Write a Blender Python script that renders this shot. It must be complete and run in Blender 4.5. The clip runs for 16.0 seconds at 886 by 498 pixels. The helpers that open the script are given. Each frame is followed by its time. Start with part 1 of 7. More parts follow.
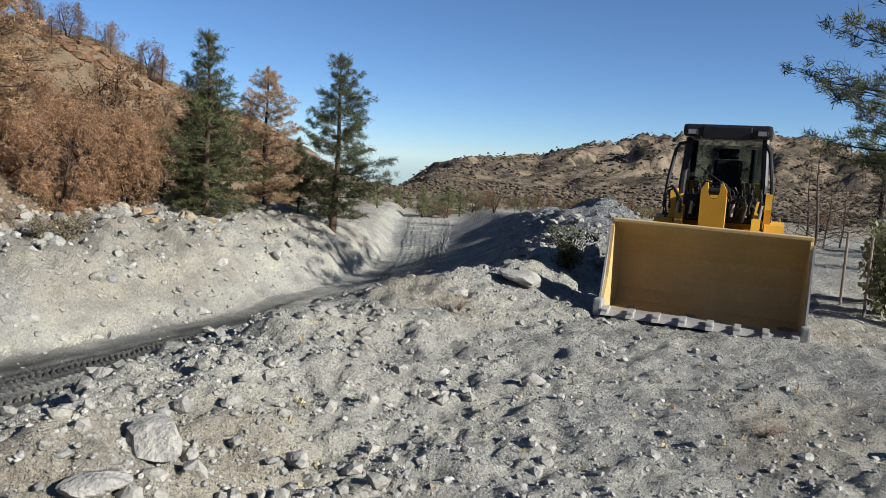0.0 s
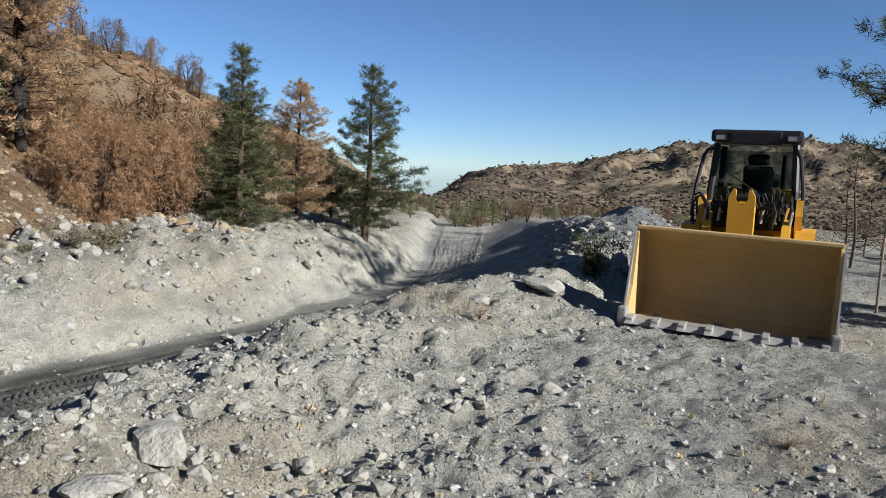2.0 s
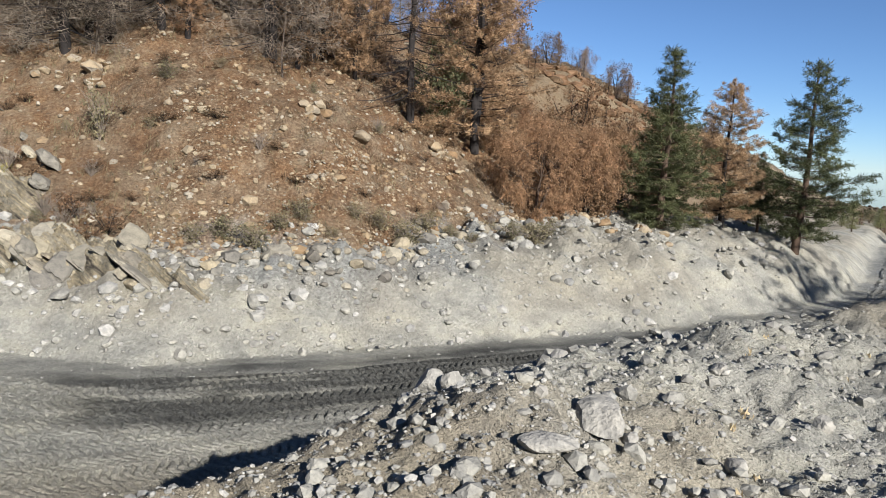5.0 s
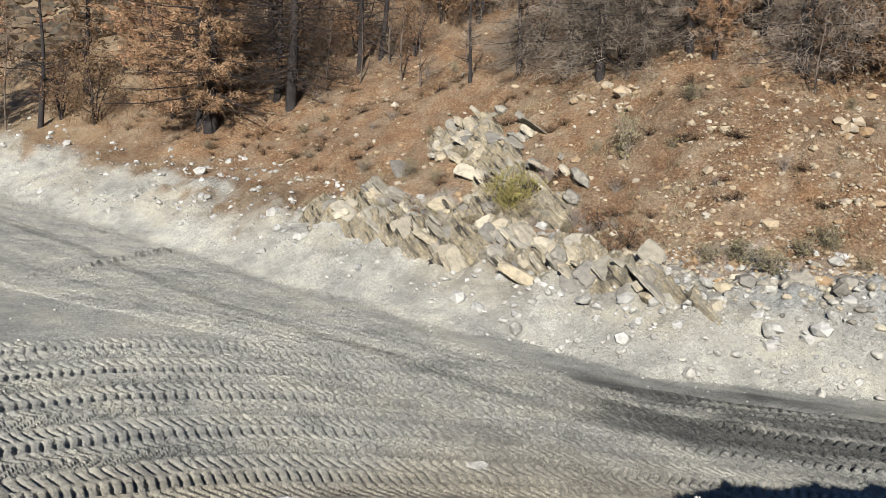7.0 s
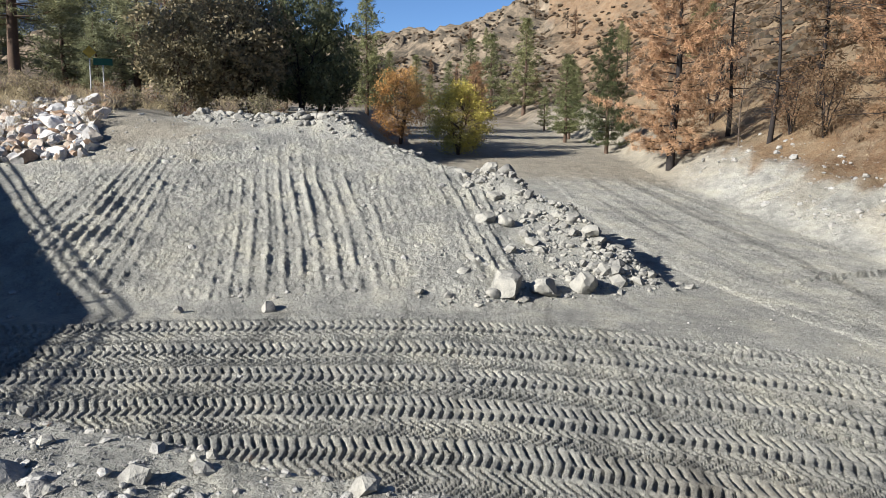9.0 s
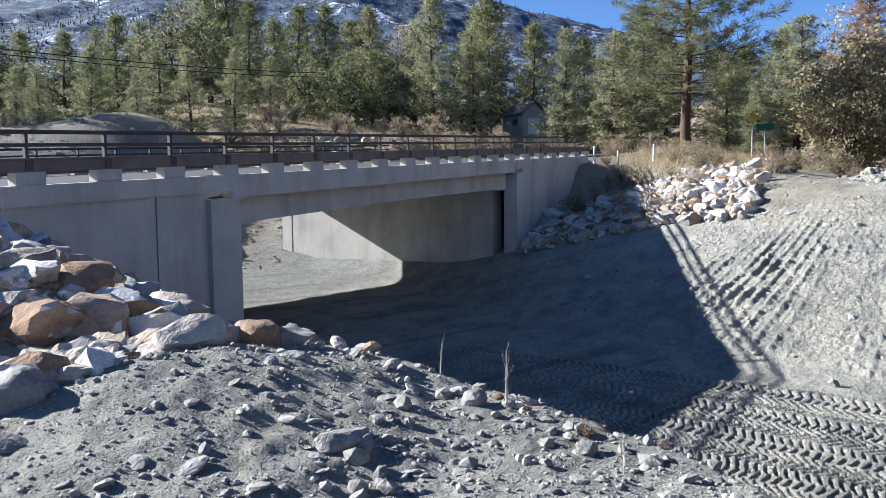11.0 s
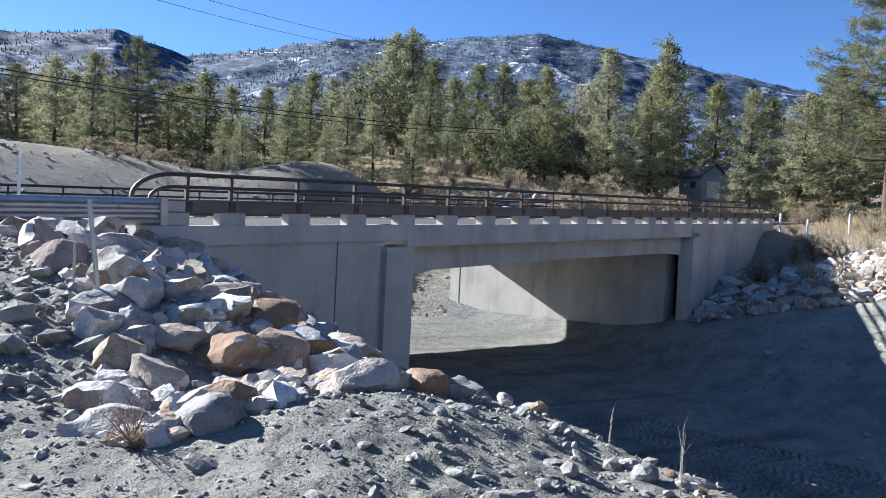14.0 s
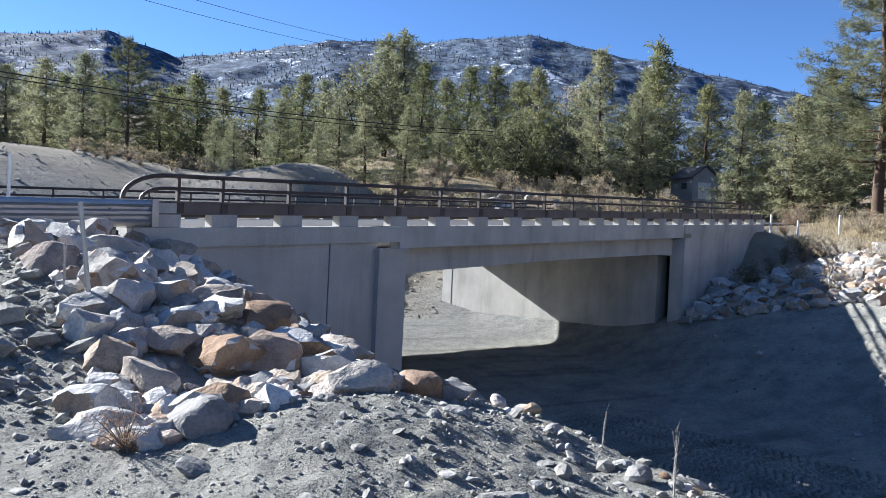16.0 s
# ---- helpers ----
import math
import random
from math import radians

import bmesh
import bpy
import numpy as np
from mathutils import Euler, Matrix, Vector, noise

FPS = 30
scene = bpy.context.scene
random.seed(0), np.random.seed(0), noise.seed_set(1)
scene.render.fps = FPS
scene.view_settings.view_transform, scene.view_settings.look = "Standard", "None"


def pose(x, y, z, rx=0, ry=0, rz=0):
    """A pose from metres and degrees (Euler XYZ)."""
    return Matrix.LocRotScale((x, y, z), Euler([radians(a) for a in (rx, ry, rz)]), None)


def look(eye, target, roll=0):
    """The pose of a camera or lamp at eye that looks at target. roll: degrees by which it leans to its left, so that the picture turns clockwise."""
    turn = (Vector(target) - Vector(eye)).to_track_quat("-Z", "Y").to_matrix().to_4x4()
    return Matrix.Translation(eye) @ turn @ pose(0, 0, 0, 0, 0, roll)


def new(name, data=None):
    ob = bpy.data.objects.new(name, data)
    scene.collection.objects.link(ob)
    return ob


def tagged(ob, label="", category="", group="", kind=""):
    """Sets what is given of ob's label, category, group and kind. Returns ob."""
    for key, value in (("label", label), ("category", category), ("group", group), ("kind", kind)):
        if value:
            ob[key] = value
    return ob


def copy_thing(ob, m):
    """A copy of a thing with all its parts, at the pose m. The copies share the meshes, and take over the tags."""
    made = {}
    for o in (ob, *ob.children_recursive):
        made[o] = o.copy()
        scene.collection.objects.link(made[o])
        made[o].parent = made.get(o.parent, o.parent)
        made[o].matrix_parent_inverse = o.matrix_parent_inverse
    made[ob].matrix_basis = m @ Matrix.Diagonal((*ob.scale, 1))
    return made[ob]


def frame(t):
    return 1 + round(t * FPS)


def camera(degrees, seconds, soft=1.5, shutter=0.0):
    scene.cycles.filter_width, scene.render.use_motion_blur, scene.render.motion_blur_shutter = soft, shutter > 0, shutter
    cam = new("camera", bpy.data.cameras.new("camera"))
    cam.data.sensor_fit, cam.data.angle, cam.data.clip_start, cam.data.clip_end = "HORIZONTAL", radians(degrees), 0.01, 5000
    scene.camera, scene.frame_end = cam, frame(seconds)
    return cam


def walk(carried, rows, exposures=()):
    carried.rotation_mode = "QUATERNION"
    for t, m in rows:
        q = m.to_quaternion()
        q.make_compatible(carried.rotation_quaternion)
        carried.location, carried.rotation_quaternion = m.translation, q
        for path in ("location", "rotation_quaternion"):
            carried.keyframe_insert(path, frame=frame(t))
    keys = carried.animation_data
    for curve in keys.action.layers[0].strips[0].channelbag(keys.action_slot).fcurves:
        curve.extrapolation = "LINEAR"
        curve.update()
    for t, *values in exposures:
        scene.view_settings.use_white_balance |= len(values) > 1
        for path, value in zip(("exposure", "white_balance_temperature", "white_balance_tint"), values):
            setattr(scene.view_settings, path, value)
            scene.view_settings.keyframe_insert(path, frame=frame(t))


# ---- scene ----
cam = camera(60.8, 16.0, soft=0.65)
METRES, EYE, TILT, LEAN, TURN = 2.0, 2.3, -3.3, -1.5, -48.0
ROWS = [
    (0.0, 0.0, 0.0, 0.0, 0.11, -3.7, -1.63),
    (0.5, 0.0233, -0.0053, 0.0029, 0.45, -3.64, -1.45),
    (1.0, 0.0402, -0.0008, -0.0012, 0.96, -3.52, -1.22),
    (1.5, 0.068, 0.0127, -0.0074, 1.6, -3.28, -1.16),
    (2.0, 0.0859, 0.0121, -0.0079, 2.74, -3.06, -1.33),
    (2.5, 0.0921, -0.0018, -0.0099, 4.81, -2.93, -1.64),
    (3.0, 0.0799, -0.0039, -0.0213, 8.03, -2.99, -2.02),
    (5.5, -0.0112, -0.1174, -0.0577, 41.94, -4.15, -4.11),
    (6.0, -0.0525, -0.1628, -0.0682, 50.62, -4.33, -4.63),
    (6.5, -0.093, -0.2366, -0.0775, 59.75, -4.79, -5.28),
    (7.0, -0.1535, -0.3008, -0.0962, 70.11, -5.54, -5.81),
    (7.5, -0.2071, -0.3573, -0.1245, 81.96, -6.49, -6.09),
    (8.0, -0.2671, -0.384, -0.1366, 94.7, -7.61, -5.89),
    (8.5, -0.2889, -0.3937, -0.1372, 107.81, -8.58, -5.36),
    (9.0, -0.2558, -0.4442, -0.1339, 121.02, -9.4, -4.63),
    (9.5, -0.2082, -0.4938, -0.1303, 134.74, -9.78, -3.78),
    (10.0, -0.1756, -0.5103, -0.1276, 148.13, -9.56, -2.87),
    (12.5, -0.1047, -0.5309, -0.1117, 179.34, -4.36, -2.67),
    (13.0, -0.0983, -0.5298, -0.1134, 180.05, -4.22, -3.26),
    (13.5, -0.093, -0.5275, -0.1123, 180.26, -4.12, -3.84),
    (14.0, -0.0885, -0.5252, -0.1108, 180.22, -3.98, -4.28),
    (14.5, -0.0845, -0.5207, -0.1092, 180.06, -3.8, -4.57),
    (15.0, -0.0798, -0.5204, -0.1104, 179.89, -3.72, -4.61),
    (15.5, -0.0809, -0.5246, -0.1102, 179.71, -3.75, -4.48),
    (16.0, -0.0839, -0.5299, -0.1109, 179.61, -3.83, -4.23),
]
walk(cam, [(t, pose(0, 0, EYE, TILT, LEAN, TURN) @ pose(METRES * x, METRES * y, METRES * z, 90 + pitch, roll, yaw)) for t, x, y, z, yaw, pitch, roll in ROWS],
     exposures=[(0, 0.98, 6200, 9), (3, 0.98, 6200, 9), (5.5, 1.08, 6300, 10), (7, 1.22, 6300, 10), (9, 1.22, 6250, 10), (9.5, 1.27, 6200, 10), (10, 1.48, 6050, 11), (12.5, 1.8, 5780, 10), (16, 1.8, 5780, 10)])

# ---- light, sky and exposure ----
SUN_BEARING, SUN_HEIGHT = 193.5, 25.6      # degrees: bearing counted from +y towards -x
sun_way = Vector((-math.sin(radians(SUN_BEARING)) * math.cos(radians(SUN_HEIGHT)),
                  math.cos(radians(SUN_BEARING)) * math.cos(radians(SUN_HEIGHT)), math.sin(radians(SUN_HEIGHT))))
world = bpy.data.worlds.new("sky")
scene.world = world
world.use_nodes = True
_sky = world.node_tree.nodes.new("ShaderNodeTexSky")
_sky.sky_type, _sky.sun_disc = "NISHITA", False
_sky.sun_elevation, _sky.sun_rotation = radians(SUN_HEIGHT), math.atan2(sun_way.x, sun_way.y)
_sky.altitude, _sky.air_density, _sky.dust_density, _sky.ozone_density = 2600, 0.85, 0.0, 5.0
world.node_tree.links.new(_sky.outputs[0], world.node_tree.nodes["Background"].inputs[0])
world.node_tree.nodes["Background"].inputs[1].default_value = 0.058
sun = new("sun", bpy.data.lights.new("sun", "SUN"))
sun.data.energy, sun.data.angle, sun.data.color = 5.0, radians(0.55), (1.0, 0.945, 0.865)
sun.matrix_world = look((0, 0, 60), Vector((0, 0, 60)) - sun_way)


# ---- materials ----
def shader(name, rough=0.9, metal=0.0):
    m = bpy.data.materials.new(name)
    m.use_nodes = True
    b = m.node_tree.nodes["Principled BSDF"]
    b.inputs["Roughness"].default_value, b.inputs["Metallic"].default_value = rough, metal
    b.inputs["Specular IOR Level"].default_value = 0.25
    return m, m.node_tree, b


def nd(nt, kind, **inputs):
    n = nt.nodes.new("ShaderNode" + kind)
    for k, v in inputs.items():
        n.inputs[k.replace("_", " ")].default_value = v
    return n


def ramp(nt, fac, *stops):
    n = nt.nodes.new("ShaderNodeValToRGB")
    e = n.color_ramp.elements
    while len(e) < len(stops):
        e.new(0.5)
    for el, (p, c) in zip(e, stops):
        el.position, el.color = p, (*c, 1) if len(c) == 3 else c
    nt.links.new(fac, n.inputs[0])
    return n.outputs[0]


def mix(nt, fac, a, b, blend="MIX"):
    n = nt.nodes.new("ShaderNodeMix")
    n.data_type, n.blend_type = "RGBA", blend
    for sock, v in ((n.inputs[0], fac), (n.inputs[6], a), (n.inputs[7], b)):
        if isinstance(v, (int, float)):
            sock.default_value = v
        elif isinstance(v, tuple):
            sock.default_value = (*v, 1)
        else:
            nt.links.new(v, sock)
    return n.outputs[2]


def fbm(nt, scale, detail=4.0, rough=0.55, coords="Object", stretch=None):
    tc = nt.nodes.new("ShaderNodeTexCoord")
    n = nd(nt, "TexNoise", Scale=scale, Detail=detail, Roughness=rough)
    src = tc.outputs[coords]
    if stretch:
        mp = nt.nodes.new("ShaderNodeMapping")
        mp.inputs["Scale"].default_value = stretch
        nt.links.new(src, mp.inputs[0])
        src = mp.outputs[0]
    nt.links.new(src, n.inputs["Vector"])
    return n.outputs["Fac"]


def bump(nt, b, height, strength, distance):
    n = nd(nt, "Bump", Strength=strength, Distance=distance)
    nt.links.new(height, n.inputs["Height"])
    if b.inputs["Normal"].links:
        nt.links.new(b.inputs["Normal"].links[0].from_socket, n.inputs["Normal"])
    nt.links.new(n.outputs[0], b.inputs["Normal"])


def plain(name, base, rough=0.8, metal=0.0, spread=0.25, scale=3.0, fine=40.0, relief=0.15, random_tint=0.0):
    """A surface of one base colour with blotches, grain and fine relief."""
    m, nt, b = shader(name, rough, metal)
    lo = tuple(c * (1 - spread) for c in base)
    hi = tuple(min(1, c * (1 + spread)) for c in base)
    big = ramp(nt, fbm(nt, scale, 5), (0.3, lo), (0.7, hi))
    f = fbm(nt, fine, 3)
    col = mix(nt, 0.35, big, ramp(nt, f, (0.3, lo), (0.7, hi)))
    if random_tint:
        oi = nt.nodes.new("ShaderNodeObjectInfo")
        r = ramp(nt, oi.outputs["Random"], (0, (1 - random_tint,) * 3), (1, (1 + random_tint,) * 3))
        col = mix(nt, 1.0, col, r, "MULTIPLY")
    nt.links.new(col, b.inputs["Base Color"])
    if relief:
        bump(nt, b, f, relief, 0.02)
    return m


def rocky(name, *tints):
    """Broken stone: one of several tints to each stone or piece of scree."""
    m, nt, b = shader(name, 0.85)
    g = nt.nodes.new("ShaderNodeNewGeometry")
    oi = nt.nodes.new("ShaderNodeObjectInfo")
    add = nt.nodes.new("ShaderNodeMath")
    add.operation = "ADD"
    nt.links.new(g.outputs["Random Per Island"], add.inputs[0])
    nt.links.new(oi.outputs["Random"], add.inputs[1])
    fr = nt.nodes.new("ShaderNodeMath")
    fr.operation = "FRACT"
    nt.links.new(add.outputs[0], fr.inputs[0])
    n = len(tints)
    base = ramp(nt, fr.outputs[0], *[(i / max(1, n - 1), c) for i, c in enumerate(tints)])
    f = fbm(nt, 5.0, 6, 0.62)
    f2 = fbm(nt, 38.0, 4, 0.6)
    col = mix(nt, 1.0, base, ramp(nt, f, (0.28, (0.55, 0.55, 0.56)), (0.5, (0.95, 0.94, 0.92)), (0.75, (1.15, 1.12, 1.06))), "MULTIPLY")
    col = mix(nt, 1.0, col, ramp(nt, f2, (0.3, (0.8, 0.8, 0.8)), (0.7, (1.12, 1.12, 1.12))), "MULTIPLY")
    nt.links.new(col, b.inputs["Base Color"])
    bump(nt, b, f, 0.7, 0.08)
    bump(nt, b, f2, 0.5, 0.015)
    return m


def leafy(name, *tints, rough=0.7):
    m, nt, b = shader(name, rough)
    g = nt.nodes.new("ShaderNodeNewGeometry")
    col = ramp(nt, g.outputs["Random Per Island"], *[(i / max(1, len(tints) - 1), c) for i, c in enumerate(tints)])
    f = fbm(nt, 1.2, 4)
    col = mix(nt, 1.0, col, ramp(nt, f, (0.32, (0.5, 0.5, 0.5)), (0.68, (1.35, 1.35, 1.35))), "MULTIPLY")
    oi = nt.nodes.new("ShaderNodeObjectInfo")
    col = mix(nt, 1.0, col, ramp(nt, oi.outputs["Random"], (0, (0.82, 0.85, 0.82)), (1, (1.18, 1.12, 1.1))), "MULTIPLY")
    nt.links.new(col, b.inputs["Base Color"])
    tr = nt.nodes.new("ShaderNodeBsdfTranslucent")
    nt.links.new(col, tr.inputs[0])
    ms = nt.nodes.new("ShaderNodeMixShader")
    ms.inputs[0].default_value = 0.38
    nt.links.new(b.outputs[0], ms.inputs[1])
    nt.links.new(tr.outputs[0], ms.inputs[2])
    nt.links.new(ms.outputs[0], nt.nodes["Material Output"].inputs[0])
    return m


def ground_material():
    """Grey gravelly silt, with the colour layer 'zone' telling scree, dry grass, forest and damp silt apart."""
    m, nt, b = shader("ground_silt", 0.95)
    b.inputs["Specular IOR Level"].default_value = 0.12
    at = nt.nodes.new("ShaderNodeAttribute")
    at.attribute_name = "zone"
    sep = nt.nodes.new("ShaderNodeSeparateColor")
    nt.links.new(at.outputs["Color"], sep.inputs[0])
    hill, grass, far = sep.outputs
    damp = at.outputs["Alpha"]
    big, mid, fine, grit = fbm(nt, 0.22, 6), fbm(nt, 1.6, 6, 0.65), fbm(nt, 11.0, 5, 0.7), fbm(nt, 60.0, 3, 0.7)
    silt = mix(nt, 0.5, ramp(nt, big, (0.3, (0.315, 0.308, 0.272)), (0.7, (0.442, 0.43, 0.379))), ramp(nt, mid, (0.3, (0.264, 0.26, 0.234)), (0.72, (0.485, 0.473, 0.417))))
    speck = nd(nt, "TexVoronoi", Scale=16.0)
    tc = nt.nodes.new("ShaderNodeTexCoord")
    nt.links.new(tc.outputs["Object"], speck.inputs["Vector"])
    stones = ramp(nt, speck.outputs["Color"], (0.0, (0.4, 0.4, 0.4)), (0.3, (0.8, 0.8, 0.8)), (0.6, (1.0, 1.0, 1.0)), (0.85, (1.18, 1.18, 1.15)), (1.0, (1.75, 1.75, 1.68)))
    silt = mix(nt, 0.4, silt, mix(nt, 1.0, silt, stones, "MULTIPLY"))
    scrub = fbm(nt, 0.11, 9, 0.8)
    orange = mix(nt, 0.6, ramp(nt, mid, (0.3, (0.0988, 0.057, 0.0342)), (0.48, (0.19, 0.106, 0.057)), (0.56, (0.22, 0.144, 0.0874)), (0.66, (0.258, 0.205, 0.137)), (0.78, (0.334, 0.289, 0.213))), ramp(nt, fine, (0.33, (0.0532, 0.0342, 0.0228)), (0.46, (0.144, 0.0836, 0.0456)), (0.58, (0.251, 0.167, 0.095)), (0.70, (0.426, 0.357, 0.251))))
    orange = mix(nt, 1.0, orange, ramp(nt, scrub, (0.33, (0.42, 0.42, 0.44)), (0.45, (0.86, 0.87, 0.9)), (0.55, (1.05, 1.05, 1.05)), (0.68, (1.3, 1.28, 1.22))), "MULTIPLY")
    tan = mix(nt, 0.5, ramp(nt, mid, (0.3, (0.13, 0.105, 0.075)), (0.7, (0.34, 0.285, 0.205))), ramp(nt, fine, (0.35, (0.09, 0.075, 0.055)), (0.65, (0.37, 0.31, 0.225))))
    orange = mix(nt, ramp(nt, fbm(nt, 0.55, 6, 0.7), (0.44, (0, 0, 0)), (0.62, (0.5, 0.5, 0.5))), orange, tan)
    dry = mix(nt, 0.5, ramp(nt, mid, (0.3, (0.198, 0.152, 0.0988)), (0.7, (0.319, 0.258, 0.167))), ramp(nt, fine, (0.35, (0.152, 0.122, 0.076)), (0.65, (0.365, 0.296, 0.19))))
    wood = ramp(nt, scrub, (0.40, (0.04, 0.034, 0.026)), (0.47, (0.1, 0.08, 0.056)), (0.54, (0.215, 0.168, 0.117)), (0.68, (0.33, 0.268, 0.19)))
    wet = ramp(nt, mid, (0.3, (0.0532, 0.0532, 0.0502)), (0.7, (0.114, 0.114, 0.106)))
    drift = ramp(nt, fbm(nt, 1.0, 5, 0.62, stretch=(0.55, 0.9, 1.6)), (0.34, (0.72, 0.73, 0.75)), (0.5, (1.0, 1.0, 1.0)), (0.66, (1.16, 1.14, 1.08)))
    silt = mix(nt, 1.0, silt, drift, "MULTIPLY")
    sl = nt.nodes.new("ShaderNodeAttribute")
    sl.attribute_name = "slate"
    shale = mix(nt, 1.0, mix(nt, 0.5, ramp(nt, mid, (0.3, (0.14, 0.146, 0.148)), (0.7, (0.315, 0.322, 0.319))), ramp(nt, fine, (0.33, (0.126, 0.132, 0.134)), (0.7, (0.364, 0.371, 0.364)))), stones, "MULTIPLY")
    silt = mix(nt, sl.outputs["Fac"], silt, shale)
    col = mix(nt, damp, wet, silt)
    col = mix(nt, hill, col, orange)
    col = mix(nt, grass, col, dry)
    col = mix(nt, far, col, wood)
    col = mix(nt, 0.5, col, mix(nt, 1.0, col, ramp(nt, grit, (0.3, (0.52, 0.52, 0.52)), (0.7, (1.38, 1.38, 1.35))), "MULTIPLY"))
    nt.links.new(col, b.inputs["Base Color"])
    bump(nt, b, mid, 0.9, 0.28)
    bump(nt, b, fine, 1.0, 0.10)
    bump(nt, b, ramp(nt, speck.outputs["Distance"], (0.0, (1, 1, 1)), (0.5, (0, 0, 0))), 0.7, 0.03)
    bump(nt, b, grit, 1.0, 0.03)
    return m


def mountain_material():
    """Far mountain: forest with distance haze painted in as blue, bare rock and snow lying on the gentler, higher
    ground.
    """
    m, nt, b = shader("mountain_forest_snow", 0.95)
    tc = nt.nodes.new("ShaderNodeTexCoord")
    sep = nt.nodes.new("ShaderNodeSeparateXYZ")
    nt.links.new(tc.outputs["Object"], sep.inputs[0])
    a, c = fbm(nt, 0.012, 8, 0.7), fbm(nt, 0.06, 7, 0.75)
    # the blue of these tints stands in for air haze
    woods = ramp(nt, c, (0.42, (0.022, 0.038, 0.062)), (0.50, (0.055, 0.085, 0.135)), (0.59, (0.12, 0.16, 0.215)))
    up = nt.nodes.new("ShaderNodeMapRange")
    for i, v in ((1, 60.0), (2, 330.0)):
        up.inputs[i].default_value = v
    nt.links.new(sep.outputs[2], up.inputs[0])
    mul = nt.nodes.new("ShaderNodeMath")
    mul.operation = "MULTIPLY"
    nt.links.new(up.outputs[0], mul.inputs[0])
    nt.links.new(ramp(nt, mix(nt, 0.5, a, c), (0.555, (0, 0, 0)), (0.605, (1, 1, 1))), mul.inputs[1])
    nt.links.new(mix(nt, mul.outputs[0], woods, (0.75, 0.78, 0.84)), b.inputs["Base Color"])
    return m


M_GROUND = ground_material()
M_MOUNTAIN = mountain_material()
M_CONCRETE = plain("weathered_concrete", (0.43, 0.42, 0.395), 0.9, 0, 0.22, 0.8, 25, 0.2)
_nt = M_CONCRETE.node_tree
_b = _nt.nodes["Principled BSDF"]
_run = ramp(_nt, fbm(_nt, 1.0, 6, 0.65, stretch=(1.1, 1.1, 0.16)), (0.34, (0.8, 0.79, 0.77)), (0.5, (0.98, 0.98, 0.97)), (0.68, (1.07, 1.07, 1.06)))
_nt.links.new(mix(_nt, 1.0, _b.inputs["Base Color"].links[0].from_socket, _run, "MULTIPLY"), _b.inputs["Base Color"])
M_STEEL_BROWN = plain("brown_painted_steel", (0.075, 0.06, 0.053), 0.55, 0, 0.3, 4, 60, 0.1)
M_STEEL_DUSTY = plain("dusty_brown_steel", (0.16, 0.137, 0.122), 0.7, 0, 0.3, 1.5, 40, 0.1)
M_GALV = plain("galvanised_steel", (0.42, 0.43, 0.44), 0.45, 0.7, 0.18, 3, 50, 0.05)
M_ASPHALT = plain("asphalt", (0.06, 0.06, 0.062), 0.95, 0, 0.3, 2, 80, 0.3)
M_YELLOW = plain("yellow_machine_paint", (0.50, 0.27, 0.03), 0.5, 0, 0.12, 2.5, 30, 0.05)
M_BUCKET = plain("worn_bucket_steel", (0.47, 0.325, 0.14), 0.5, 0, 0.18, 1.3, 22, 0.04)
M_WORN = plain("bare_worn_steel", (0.30, 0.29, 0.275), 0.5, 0.3, 0.25, 3, 35, 0.1)
M_BLACK = plain("black_paint", (0.018, 0.018, 0.02), 0.45, 0, 0.2, 4, 50, 0.05)
M_RUBBER = plain("black_rubber", (0.02, 0.02, 0.02), 0.8, 0, 0.2, 4, 50, 0.1)
M_BARK = plain("pine_bark", (0.085, 0.058, 0.042), 0.95, 0, 0.4, 3, 25, 0.8)
M_CHAR = plain("charred_bark", (0.022, 0.019, 0.018), 0.95, 0, 0.5, 3, 25, 0.8)
M_DEADWOOD = plain("dry_grey_wood", (0.20, 0.165, 0.135), 0.95, 0, 0.3, 4, 30, 0.3)
M_ROCK = rocky("riprap_stone", (0.62, 0.61, 0.59), (0.30, 0.297, 0.288), (0.68, 0.67, 0.65), (0.25, 0.155, 0.09), (0.42, 0.34, 0.255), (0.36, 0.355, 0.34), (0.22, 0.215, 0.21), (0.64, 0.63, 0.612), (0.30, 0.19, 0.115), (0.47, 0.44, 0.39))
M_PEBBLE = rocky("grey_gravel_stone", (0.208, 0.208, 0.2), (0.32, 0.316, 0.296), (0.264, 0.26, 0.24), (0.4, 0.392, 0.368), (0.232, 0.232, 0.22), (0.336, 0.32, 0.288))
M_BOULDER = rocky("pale_boulder_stone", (0.313, 0.303, 0.275), (0.278, 0.271, 0.251))
M_SCREE = rocky("yellow_scree_stone", (0.274, 0.214, 0.137), (0.202, 0.131, 0.0714), (0.327, 0.274, 0.19), (0.238, 0.196, 0.143), (0.357, 0.327, 0.268))
M_SLAB = rocky("bedded_rock", (0.26, 0.232, 0.17), (0.17, 0.162, 0.142), (0.31, 0.268, 0.19), (0.12, 0.114, 0.105), (0.21, 0.196, 0.165), (0.34, 0.31, 0.24))
M_PINE = leafy("pine_needles", (0.118, 0.135, 0.06), (0.222, 0.23, 0.108), (0.164, 0.177, 0.084))
M_PINE_DEEP = leafy("deep_green_pine_needles", (0.055, 0.072, 0.034), (0.12, 0.13, 0.06), (0.08, 0.096, 0.046))
M_PINE_SUN = leafy("young_pine_needles", (0.175, 0.19, 0.106), (0.3, 0.31, 0.186), (0.235, 0.246, 0.144))
